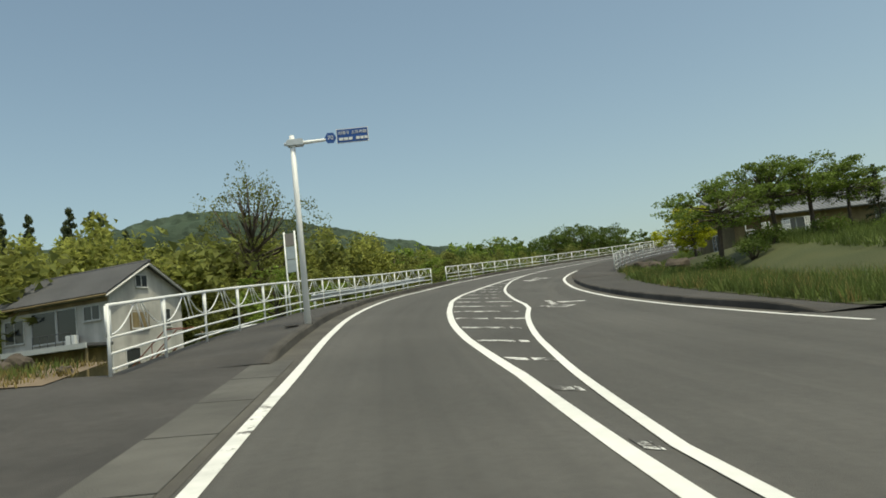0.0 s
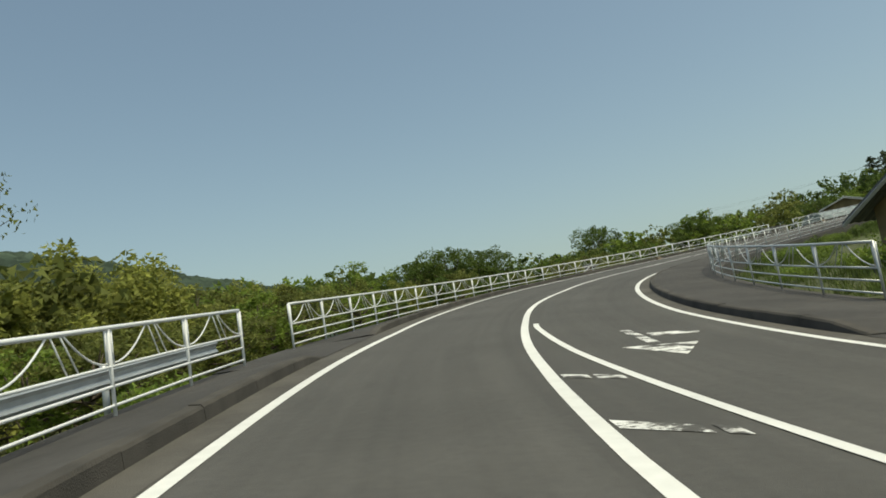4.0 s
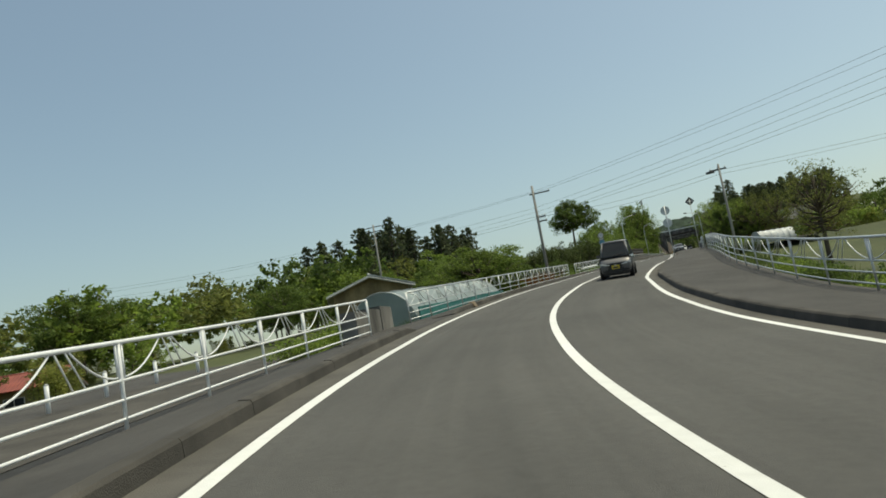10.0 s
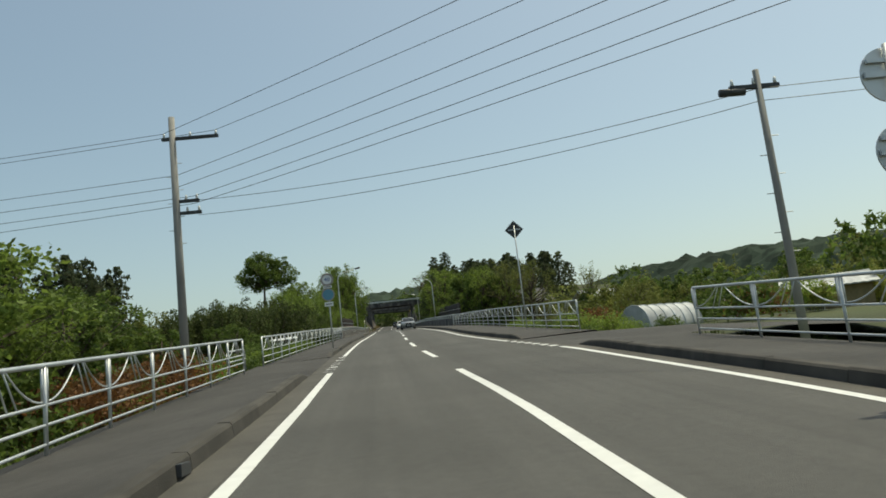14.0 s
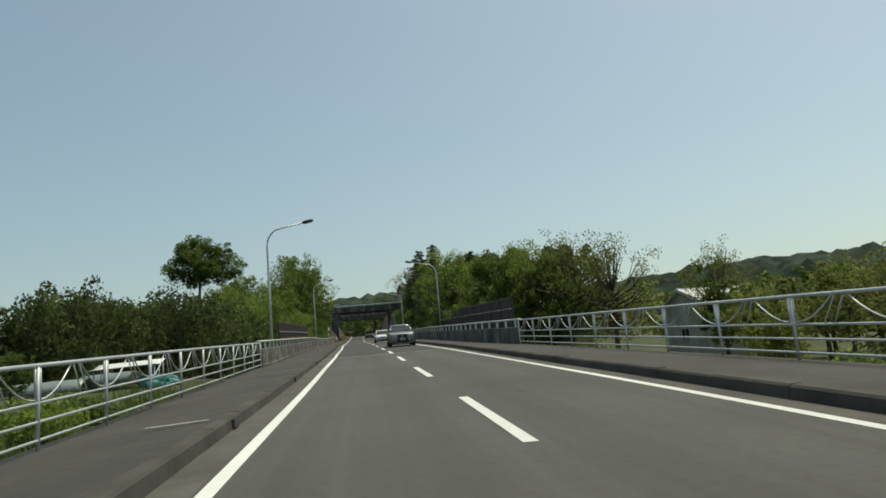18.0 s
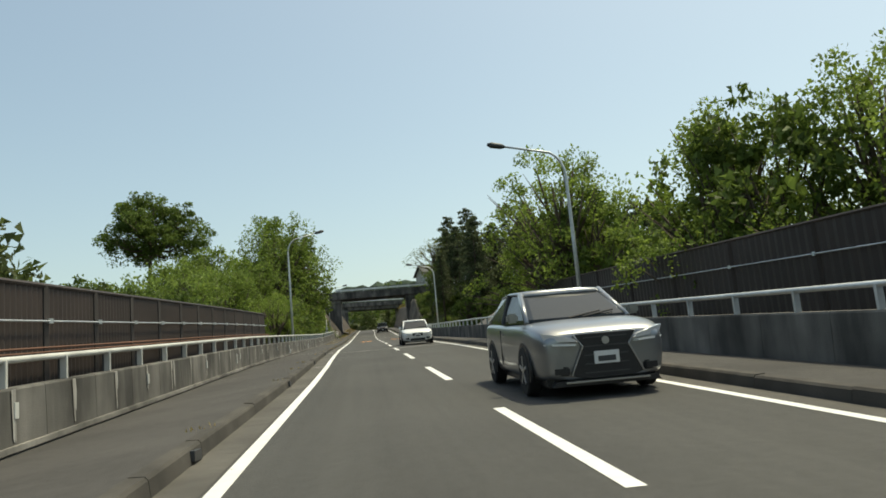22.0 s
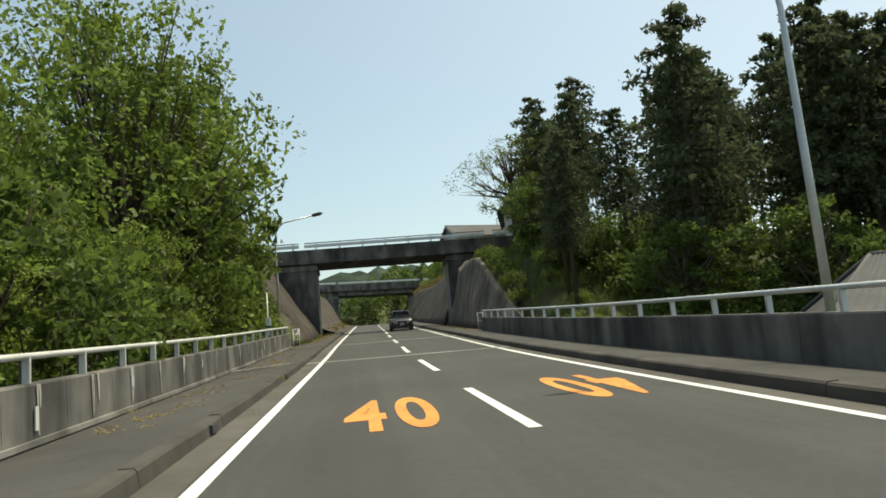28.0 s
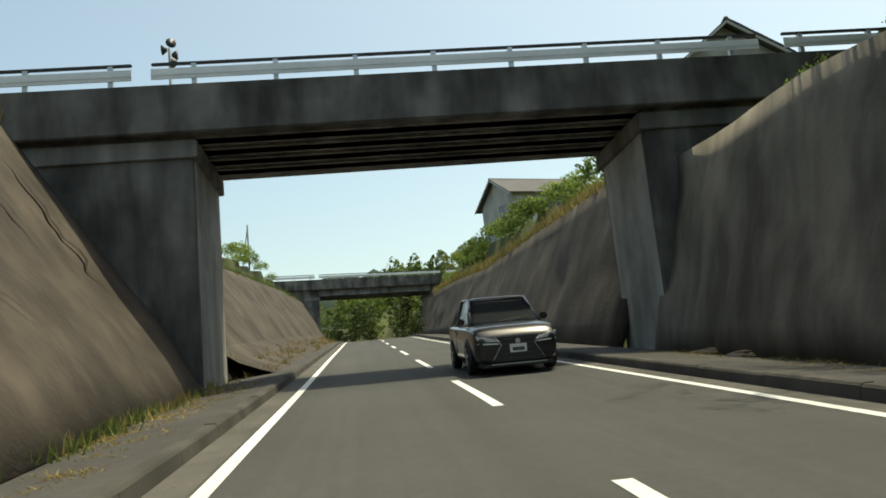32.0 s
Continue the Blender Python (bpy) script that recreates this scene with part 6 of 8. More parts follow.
for s, l, u, k in ((353.4, -5.6, 0.3, 0.9), (354.4, -5.8, 0.9, 1.0), (355.4, -5.9, 1.4, 1.05), (356.4, -6.2, 2.0, 1.05), (354.0, -6.8, 1.4, 1.3), (355.8, -7.0, 2.4, 1.3), (357.4, -6.8, 3.0, 1.0), (358.8, -7.1, 3.8, 0.95), (360.0, -7.4, 4.4, 0.85), (361.4, -7.7, 5.0, 0.7), (357.2, -8.2, 4.6, 1.3), (359.4, -8.6, 5.0, 1.3), (363.4, -8.3, 5.5, 0.5), (366.4, -8.7, 5.8, 0.5)):
    perch("lightbush" if k < 1 else "bush", s, l, u, k)
for s, l, u, k in ((353.8, 9.3, 1.4, 0.7), (355.2, 9.3, 2.3, 0.8), (356.8, 9.2, 3.1, 0.8), (358.4, 9.1, 3.7, 0.75), (360.2, 9.1, 4.2, 0.7), (362.2, 9.2, 4.6, 0.7), (364.6, 9.2, 4.9, 0.6), (367.2, 9.4, 5.0, 0.55), (370.4, 9.5, 4.9, 0.5)):
    perch("bush", s, l, u, k)
perch("lightbush", 353.2, -4.25, 0.0, 0.55)
perch("lightbush", 352.4, -4.6, -0.1, 0.5)
# on top of the cutting
far_band(["bush", "lightbush", "bush"], 388, 448, 10.6, 13, 28, 0.7, 1.2)
far_band(["bush", "lightbush"], 386, 445, -9.2, -7.6, 16, 0.5, 0.9)
far_woods(["green", "olive", "green"], 466, 545, -45, -12, 24, 3, 9)
far_woods(["green", "olive", "green"], 464, 552, 7.5, 34, 66, 8, 14)
far_woods(["green", "green", "olive"], 500, 556, 22, 60, 50, 13, 20)
far_woods(["grove"], 458, 530, 7.5, 30, 56, 5, 10)


# ---------------------------------------------------------------- wooded hills far off
def wooded_material():
    # woodland green shifted towards blue, so distance haze is part of the base colour
    m = mat("hazed_woods", (0.030, 0.048, 0.037), (0.055, 0.074, 0.052), 0.05, 0.95, bump=0, big=0.3, bigscale=0.008, spec=0.1)
    nt = m.node_tree
    b = nt.nodes["Principled BSDF"]
    old = b.inputs["Base Color"].links[0].from_socket
    vo = nt.nodes.new("ShaderNodeTexVoronoi")
    vo.inputs["Scale"].default_value = 0.16
    tc = nt.nodes.new("ShaderNodeTexCoord")
    nt.links.new(tc.outputs["Object"], vo.inputs["Vector"])
    sep = nt.nodes.new("ShaderNodeSeparateColor")
    nt.links.new(vo.outputs["Color"], sep.inputs[0])
    mr = nt.nodes.new("ShaderNodeMapRange")
    mr.inputs[3].default_value, mr.inputs[4].default_value = 0.72, 1.3
    nt.links.new(sep.outputs[0], mr.inputs[0])
    hs = nt.nodes.new("ShaderNodeHueSaturation")
    nt.links.new(old, hs.inputs["Color"])
    nt.links.new(mr.outputs[0], hs.inputs["Value"])
    nt.links.new(hs.outputs[0], b.inputs["Base Color"])
    return m


M_WOODS = wooded_material()


def hill(name, cx, cy, length, depth, height, turn, seed, label, base=0.0):
    """A wooded rise: a long dome roughened by rounded crowns."""
    nx, ny = min(190, int(length / 3.6)), min(56, int(depth / 4.5))
    verts = []
    m = pose(cx, cy, base, 0, 0, turn)
    rng = np.random.default_rng(seed)
    for j in range(ny + 1):
        for i in range(nx + 1):
            x, y = (i / nx - 0.5) * length, (j / ny - 0.5) * depth
            e = max(0.0, 1 - (2 * x / length) ** 2) ** 0.8 * max(0.0, math.cos(math.pi * (j / ny - 0.5)))
            z = height * e * (0.82 + 0.28 * noise.noise((x * 4.0 / length + seed, y * 2.0 / depth, seed * 1.7))) + 3.0 * min(1, e * 3) * noise.noise((x * 0.045 + seed, y * 0.045, 2))
            z += min(1, e * 4) * (5.0 - 0.75 * noise.voronoi((x * 0.13, y * 0.13, seed * 3.1))[0][0] * 8 + 1.6 * (rng.random() - 0.5))
            verts.append(m @ Vector((x + 1.2 * (rng.random() - 0.5), y, z - 4)))
    w = nx + 1
    faces = [(j * w + i, j * w + i + 1, (j + 1) * w + i + 1, (j + 1) * w + i) for j in range(ny) for i in range(nx)]
    return tagged(mesh_ob(name, verts, faces, M_WOODS, None, False), label, "hill", kind="structure")


hill("hill_west", -345, 565, 920, 240, 142, 32, 1, "wooded ridge in the distance")
hill("hill_north", -215, 860, 330, 220, 150, 10, 2, "distant wooded hill, tinted blue green for haze")
hill("hill_far", -900, 900, 900, 300, 190, 35, 3, "distant wooded ridge, tinted blue green for haze")
hill("hill_low", 10, 330, 300, 90, 18, 5, 4, "low wooded rise beyond the fields")
hill("hill_east", 500, 110, 640, 170, 66, 82, 5, "low wooded ridge beyond the houses")
hill("hill_ahead", 480, 333, 460, 120, 44, 120, 6, "wooded hill beyond the bridges", 34)
join_far()
# models that were not planted
for ks in KINDS.values():
    for k in ks:
        if not k.used:
            for ob in list(k.model.children) + [k.model]:
                bpy.data.objects.remove(ob)

# ---------------------------------------------------------------- houses and sheds
M_TILE = mat("grey_roof_tiles", (0.054, 0.054, 0.058), (0.094, 0.094, 0.097), 4.0, 0.75, bump=0.3, fine=30, big=0.2, bigscale=0.4)
M_TILE_L = mat("silver_roof_tiles", (0.10, 0.104, 0.108), (0.17, 0.174, 0.178), 4.0, 0.45, bump=0.3, fine=30, big=0.2, bigscale=0.4)
M_SHEET = mat("pale_roof_sheet", (0.42, 0.43, 0.43), (0.58, 0.59, 0.58), 3.0, 0.5, bump=0.1, big=0.25, bigscale=0.4, streak=0.3)
M_PLASTER = mat("cream_plaster", (0.40, 0.388, 0.36), (0.50, 0.488, 0.46), 2.0, 0.9, bump=0.2, fine=40, big=0.12, bigscale=0.5, streak=0.2)
M_TIMBER = mat("weathered_timber", (0.16, 0.12, 0.06), (0.27, 0.21, 0.11), 5.0, 0.85, bump=0.4, fine=20, big=0.25, bigscale=0.5, streak=0.3)
M_GLASS = mat("dark_window_glass", (0.03, 0.034, 0.038), (0.045, 0.05, 0.055), 1.0, 0.08, bump=0, big=0.05, spec=0.6)
M_FRAME = mat("window_frame", (0.45, 0.45, 0.44), (0.56, 0.56, 0.55), 5.0, 0.5, bump=0, big=0.1)
M_RED = mat("rusty_red_steel", (0.20, 0.05, 0.035), (0.30, 0.085, 0.06), 6.0, 0.6, bump=0.1, big=0.25, bigscale=0.8)
M_PLASTIC = mat("white_plastic_film", (0.30, 0.36, 0.36), (0.44, 0.50, 0.49), 1.5, 0.35, bump=0.1, fine=8, big=0.15, bigscale=0.6, trans=0.35)
M_TEAL = mat("teal_sheet", (0.02, 0.125, 0.12), (0.04, 0.20, 0.19), 2.0, 0.5, bump=0.1, big=0.2, bigscale=0.5)
M_ROCK = mat("garden_stone", (0.14, 0.12, 0.10), (0.28, 0.245, 0.21), 2.5, 0.9, bump=0.9, fine=12, big=0.3, bigscale=0.7)
M_SOIL = mat("bare_soil", (0.14, 0.105, 0.07), (0.24, 0.185, 0.13), 3.0, 0.95, bump=0.8, fine=25, big=0.3, bigscale=0.5)


def roof_slope(name, w, run, rise, material, parent, m, pitch=0.3, flip=1, inset=0.0):
    """One ribbed slope: x along the ridge, falling in flip * y from the ridge at z = 0; inset narrows the ridge for a hipped end."""
    nx, ny = max(4, int(w / (pitch / 2))), max(2, int(run / 0.5))
    verts = []
    for j in range(ny + 1):
        f = j / ny
        for i in range(nx + 1):
            half = w / 2 - inset * (1 - f)
            x = -half + 2 * half * i / nx
            verts.append(m @ Vector((x, flip * run * f, -rise * f + (0.035 if i % 2 else 0.0) + 0.02 * (j % 2))))
    k = nx + 1
    faces = [(j * k + i, j * k + i + 1, (j + 1) * k + i + 1, (j + 1) * k + i) for j in range(ny) for i in range(nx)]
    ob = mesh_ob(name, verts, faces, material, parent)
    ob.modifiers.new("thick", 'SOLIDIFY').thickness = 0.09
    return ob


def window(parent, m, w, h, bars=1):
    """A framed window on a wall: x along the wall, outwards is -y."""
    wd = part("window", box(-w / 2, w / 2, -0.02, 0.03, -h / 2, h / 2, 0.0, m), M_GLASS, parent, "dark reflecting window pane")
    bm = bmesh.new()
    t = 0.05
    for a, b, c, d in ((-w / 2 - t, w / 2 + t, h / 2, h / 2 + t), (-w / 2 - t, w / 2 + t, -h / 2 - t, -h / 2), (-w / 2 - t, -w / 2, -h / 2, h / 2), (w / 2, w / 2 + t, -h / 2, h / 2)):
        add_box(bm, a, b, -0.06, 0.02, c, d, 0.0, m)
    for i in range(bars):
        x = -w / 2 + w * (i + 1) / (bars + 1)
        add_box(bm, x - 0.025, x + 0.025, -0.045, 0.0, -h / 2, h / 2, 0.0, m)
    part("frame", bm, M_FRAME, wd)
    part("sill", box(-w / 2 - 0.08, w / 2 + 0.08, -0.12, 0.0, -h / 2 - 0.1, -h / 2 - 0.05, 0.01, m), M_FRAME, wd)
    return wd


def house(label, m, w, d, eave, ridge, wall, roof, windows=(), over=0.5, hip=0.0, name="house", category="house", group="houses", rib=0.3):
    """A gabled or hipped house: x along the ridge, y across it, base at z = 0."""
    th = thing(name, label, category, group, m)
    bm = bmesh.new()
    top = eave if hip else ridge - 0.08
    o = [(-d / 2, -1.5), (d / 2, -1.5), (d / 2, eave), (0, top), (-d / 2, eave)] if not hip else [(-d / 2, -1.5), (d / 2, -1.5), (d / 2, eave), (-d / 2, eave)]
    a = [bm.verts.new((-w / 2, y, z)) for y, z in o]
    b = [bm.verts.new((w / 2, y, z)) for y, z in o]
    bm.faces.new(a[::-1])
    bm.faces.new(b)
    for i in range(len(o)):
        bm.faces.new((a[i], a[(i + 1) % len(o)], b[(i + 1) % len(o)], b[i]))
    bmesh.ops.recalc_face_normals(bm, faces=bm.faces)
    part("body", bm, wall, th)
    slope = (ridge - eave) / (d / 2)
    run = d / 2 + over
    for f in (1, -1):
        roof_slope("roof", w + 2 * over, run, slope * run, roof, th, Matrix.Translation((0, 0, ridge + 0.03)), rib, f, hip)
    if hip:
        for sx in (1, -1):
            hx = w / 2 + over
            bm = bmesh.new()
            v = [bm.verts.new(p) for p in ((sx * (hx - hip), 0, ridge + 0.03), (sx * hx, -run, ridge - slope * run + 0.03), (sx * hx, run, ridge - slope * run + 0.03), (sx * (hx - hip), 0, ridge - 0.06), (sx * hx, -run, ridge - slope * run - 0.06), (sx * hx, run, ridge - slope * run - 0.06))]
            for q in ((0, 1, 2), (3, 5, 4), (0, 3, 4, 1), (1, 4, 5, 2), (2, 5, 3, 0)):
                bm.faces.new([v[i] for i in q])
            bmesh.ops.recalc_face_normals(bm, faces=bm.faces)
            part("hip_end", bm, roof, th)
            for sy in (1, -1):
                part("hip_ridge", tube([(sx * (hx - hip), 0, ridge + 0.09), (sx * hx, sy * run, ridge - slope * run + 0.09)], 0.09, 8), roof, th, smooth=True)
    else:
        for sx in (1, -1):
            for sy in (1, -1):
                bm = bmesh.new()
                add_tube(bm, [(sx * (w / 2 + over - 0.04), 0, ridge - 0.08), (sx * (w / 2 + over - 0.04), sy * run, ridge - slope * run - 0.08)], 0.075, 4)
                part("bargeboard", bm, M_FRAME, th)
    part("ridge_cap", tube([(-w / 2 - over + hip, 0, ridge + 0.08), (w / 2 + over - hip, 0, ridge + 0.08)], 0.12, 8), roof, th, smooth=True)
    for side, u, z, ww, wh, bars in windows:
        wm = {"f": pose(u, -d / 2, z), "b": pose(u, d / 2, z, 0, 0, 180), "r": pose(w / 2, u, z, 0, 0, 90), "l": pose(-w / 2, u, z, 0, 0, -90)}[side]
        window(th, wm, ww, wh, bars)
    return th


def level(s, l, turn=0.0, sink=0.0):
    """A level frame on the ground beside the road."""
    p = at(s, l, 0)
    return Matrix.Translation((p.x, p.y, ground(p.x, p.y) - sink)) @ pose(0, 0, 0, 0, 0, heading(s) + turn)


# two-storey house below the first fence
hm = pose(-23.08, 1.21, -4.5, 0, 0, -10)
home = house("two-storey cream plastered house with dark grey tiled gable roof", hm, 8.8, 5.6, 5.55, 7.2, M_PLASTER, M_TILE, (
    ("f", -3.2, 4.0, 1.6, 1.3, 1), ("f", -0.7, 4.0, 2.0, 1.75, 0), ("f", 1.2, 4.0, 1.5, 1.75, 0), ("f", 3.2, 4.45, 1.2, 0.75, 1), ("r", -0.3, 6.15, 0.85, 0.65, 1), ("r", -0.6, 3.9, 1.1, 0.9, 1), ("r", 1.5, 4.0, 0.6, 1.0, 0),
    ("r", -1.2, 1.4, 1.0, 1.8, 0), ("f", -1.5, 1.2, 2.2, 1.9, 1)), 0.45)
part("porch_roof", box(-5.1, 4.7, -4.6, -2.8, 2.55, 2.72, 0.02), M_TILE, home)
part("porch_fascia", box(-5.15, 4.75, -4.68, -4.6, 2.45, 2.74, 0.01), M_FRAME, home, "pale corrugated fascia")
part("carport_wall", box(-4.35, 4.35, -2.9, -2.83, -1.5, 2.5, 0.0), M_TIMBER, home, "dark weathered boards of the carport")
for x in (-4.9, -0.2, 4.5):
    part("porch_post", box(x - 0.06, x + 0.06, -4.5, -4.38, -1.5, 2.55, 0.01), M_TIMBER, home)
part("shutter", box(4.4, 4.445, -1.3, 0.15, 3.3, 4.45, 0.01), M_TIMBER, home, "brown shutter beside the gable window")
part("downpipe", tube([(4.46, -2.7, -1.4), (4.46, -2.7, 5.4)], 0.045, 8), M_FRAME, home)
part("eave_gutter", tube([(-4.85, -3.3, 5.28), (4.85, -3.3, 5.28)], 0.06, 8), M_TIMBER, home)
part("upper_band", box(-4.42, 4.42, -2.835, -2.8, 4.98, 5.2, 0.0), M_TIMBER, home, "dark timber band under the eaves")
part("air_conditioner", box(1.5, 2.25, -3.25, -2.95, 2.76, 3.35, 0.03), M_SIGNW, home)
part("balcony_rail", tube([(0.4, -4.45, 3.4), (3.4, -4.45, 3.4)], 0.03, 6), M_STEEL_D, home)
for i in range(6):
    part("baluster", tube([(0.4 + i * 0.6, -4.45, 2.74), (0.4 + i * 0.6, -4.45, 3.4)], 0.02, 6), M_STEEL_D, home)
stair = thing("outside_stair", "rusty red steel stair beside the house", "stair", m=pose(-18.9, -1.5, -4.0, 0, 0, -10))
for y in (0, 0.9):
    part("stringer", tube([(0, y, -0.6), (3.0, y, 1.6)], 0.05, 6), M_RED, stair)
    part("handrail", tube([(0, y, 0.4), (3.0, y, 2.5), (4.2, y, 2.5)], 0.03, 6), M_RED, stair)
for i in range(9):
    part("tread", box(i * 0.33, i * 0.33 + 0.26, 0, 0.9, i * 0.245 - 0.52, i * 0.245 - 0.48), M_RED, stair)
for i in range(4):
    part("rail_post", tube([(i, 0, i * 0.73 - 0.6), (i, 0, i * 0.7 + 0.4)], 0.025, 6), M_RED, stair)
lean = thing("lean_to", "low shed with a worn grey sheet roof below the fence", "shed", m=pose(-11.5, -1.0, -3.6, 0, 0, -14))
part("roof", box(-2.2, 2.2, -1.6, 1.6, 1.75, 1.83, 0.02, pose(0, 0, 0, 6, 0, 0)), M_SHEET, lean)
for x in (-2, 2):
    for y in (-1.4, 1.4):
        part("post", box(x - 0.05, x + 0.05, y - 0.05, y + 0.05, -1.2, 1.8), M_TIMBER, lean)
part("back_wall", box(-2, 2, 1.3, 1.36, -1.2, 1.7), M_TIMBER, lean)


M_BOULDER = mat("dark_boulder", (0.045, 0.036, 0.028), (0.11, 0.09, 0.072), 2.5, 0.92, bump=0.8, fine=18, big=0.35, bigscale=0.8)


def rock(x, y, z, r, seed, label, squash=0.7, material=None, name="rock", category="rock"):
    bm = bmesh.new()
    bmesh.ops.create_icosphere(bm, subdivisions=3, radius=r)
    for v in bm.verts:
        n = noise.noise(v.co * (1.3 / r) + Vector((seed, 0, 0)))
        v.co = Vector((v.co.x, v.co.y, v.co.z * squash)) * (1 + 0.45 * n)
    me = bpy.data.meshes.new(name)
    bm.to_mesh(me)
    bm.free()
    me.materials.append(material or M_ROCK)
    ob = new(name, me)
    ob.matrix_basis = Matrix.Translation((x, y, z))
    return tagged(ob, label, category, "stones")


p = at(24, -11.5, 0)
for i, (dx, dy, r) in enumerate(((0, 0, 0.75), (1.1, 0.5, 0.6), (-0.9, 0.7, 0.5), (2.0, 1.4, 0.45))):
    x, y = p.x + dx, p.y + dy
    rock(x, y, ground(x, y) + r * 0.25, r, i * 3.7, "rounded brown garden stone in grass")
for i, (s, l, r) in enumerate(((35.2, 10.6, 0.45), (36.4, 11.2, 0.6), (38.0, 10.4, 0.4), (40.2, 11.0, 0.55))):
    q = at(s, l, 0)
    rock(q.x, q.y, ground(q.x, q.y) + r * 0.25, r, 20 + i * 2.3, "pale garden stone under trees")

for i, (s, l, r) in enumerate(((48.4, 9.75, 0.55), (46.6, 10.2, 0.62), (44.6, 11.4, 0.7), (47.4, 12.4, 0.6))):
    q = at(s, l, 0.1)
    rock(q.x, q.y, q.z + r * 0.3, r, 70 + i * 1.9, "large dark brown boulder beside the pavement", 0.85, M_BOULDER)

# stones and dry grass where the first fence begins
tagged(swept("verge", 11.4, 14.0, [(-8.6, 0.02), (-6.6, 0.05), (-4.75, 0.035)], M_SOIL, None, 0.6), "dry earth strip beside the fence end", "verge", kind="structure")
for i, (s, l, r) in enumerate(((13.4, -6.0, 0.26), (13.7, -6.7, 0.3), (12.7, -4.95, 0.11), (13.4, -7.5, 0.22))):
    q = at(s, l, 0.05)
    rock(q.x, q.y, q.z + r * 0.2, r, 90 + i * 2.1, "rounded brown stone beside the fence end", 0.8, M_BOULDER if i % 2 == 0 else M_ROCK)

# long low house behind the garden
gm = pose(21.0, 19.3, -0.4, 0, 0, 15)
house("long low house with grey ribbed roof and brown walls behind trees", gm, 14.0, 7.0, 2.6, 4.2, M_TIMBER, M_TILE_L, (("b", -4.5, 1.3, 1.6, 1.6, 1), ("b", 0.0, 1.3, 1.8, 1.8, 1), ("b", 4.5, 1.3, 1.6, 1.4, 1), ("f", -3.0, 1.3, 1.6, 1.6, 1), ("f", 3.0, 1.3, 1.6, 1.6, 1), ("l", 0.0, 1.3, 1.2, 1.0, 1)), 0.7)


def garden_chair(x, y, turn):
    th = thing("garden_chair", "white plastic garden chair on the lawn", "chair", "garden chairs", pose(x, y, ground(x, y), 0, 0, turn))
    for a in (-0.25, 0.25):
        for b in (-0.24, 0.24):
            part("leg", box(a - 0.025, a + 0.025, b - 0.025, b + 0.025, 0, 0.44), M_SIGNW, th)
        part("armrest", box(a - 0.03, a + 0.03, -0.25, 0.25, 0.64, 0.67, 0.01), M_SIGNW, th)
    part("seat", box(-0.27, 0.27, -0.26, 0.26, 0.42, 0.46, 0.01), M_SIGNW, th)
    for i in range(5):
        part("back_slat", box(-0.24 + i * 0.105, -0.18 + i * 0.105, 0.23, 0.26, 0.46, 0.9, 0.008), M_SIGNW, th)
    part("back_rail", box(-0.26, 0.26, 0.225, 0.265, 0.88, 0.94, 0.01), M_SIGNW, th)
    return th


for x, y, a in ((16.0, 5.2, 20), (15.2, 6.0, 80), (16.9, 6.2, -40), (17.9, 4.0, 10)):
    garden_chair(x, y, a)

# farm: barn, plastic tunnels, sheds
house("low farm shed with pale sheet roof and olive timber gable", level(159.5, -18.0, 115), 7.0, 5.6, 3.2, 4.15, M_TIMBER, M_SHEET, (("l", 0.0, 1.6, 1.2, 1.0, 1),), 0.5, name="barn", category="barn", group="farm sheds", rib=0.5)


def tunnel(label, m, length, radius, height, hoops, material, base=None):
    th = thing("greenhouse", label, "greenhouse", "farm tunnels", m)
    n, k = hoops * 4, 18
    verts = []
    for i in range(n + 1):
        y = length * i / n
        puff = 1.0 - 0.018 * abs(math.sin(math.pi * i / 4))
        for j in range(k + 1):
            a = math.pi * j / k
            verts.append((radius * math.cos(a) * puff, y, height * math.sin(a) ** 0.8 * puff))
    faces = [(i * (k + 1) + j, (i + 1) * (k + 1) + j, (i + 1) * (k + 1) + j + 1, i * (k + 1) + j + 1) for i in range(n) for j in range(k)]
    ob = mesh_ob("film", verts, faces, material, th, True)
    ob.modifiers.new("thick", 'SOLIDIFY').thickness = 0.01
    for i in range(hoops + 1):
        y = length * i / hoops
        part("hoop", tube([(1.015 * radius * math.cos(math.pi * j / 14), y, 1.015 * height * math.sin(math.pi * j / 14) ** 0.8) for j in range(15)], 0.022, 6), M_GALV, th, smooth=True)
    for y in (0.0, length):
        bm = bmesh.new()
        bm.faces.new([bm.verts.new((radius * math.cos(math.pi * j / k), y, height * math.sin(math.pi * j / k) ** 0.8)) for j in range(k + 1)])
        e = part("end_wall", bm, material, th)
        e.modifiers.new("thick", 'SOLIDIFY').thickness = 0.02
    if base:
        for sx in (1, -1):
            part("base_sheet", box(sx * radius * 1.03 - 0.03, sx * radius * 1.03 + 0.03, 0, length, -0.3, height * 0.6, 0.01), base, th, "teal lower sheet")
    return th


tunnel_way = (at(155.8, -8.4, -1.5) - at(138.0, -8.4, -1.5)).normalized()
tunnel_side = tunnel_way.cross(Z).normalized()
tunnel_m = Matrix.Identity(4)
for c, way in enumerate((tunnel_side, tunnel_way, tunnel_side.cross(tunnel_way))):
    tunnel_m.col[c][:3] = way
tunnel_m.translation = at(138.0, -8.4, -1.5)
tunnel("long plastic greenhouse tunnel with teal lower sheets", tunnel_m, 17.8, 1.85, 2.5, 9, M_PLASTIC, M_TEAL)
drum_m = put(183.2, 12.2, -0.75, -62)
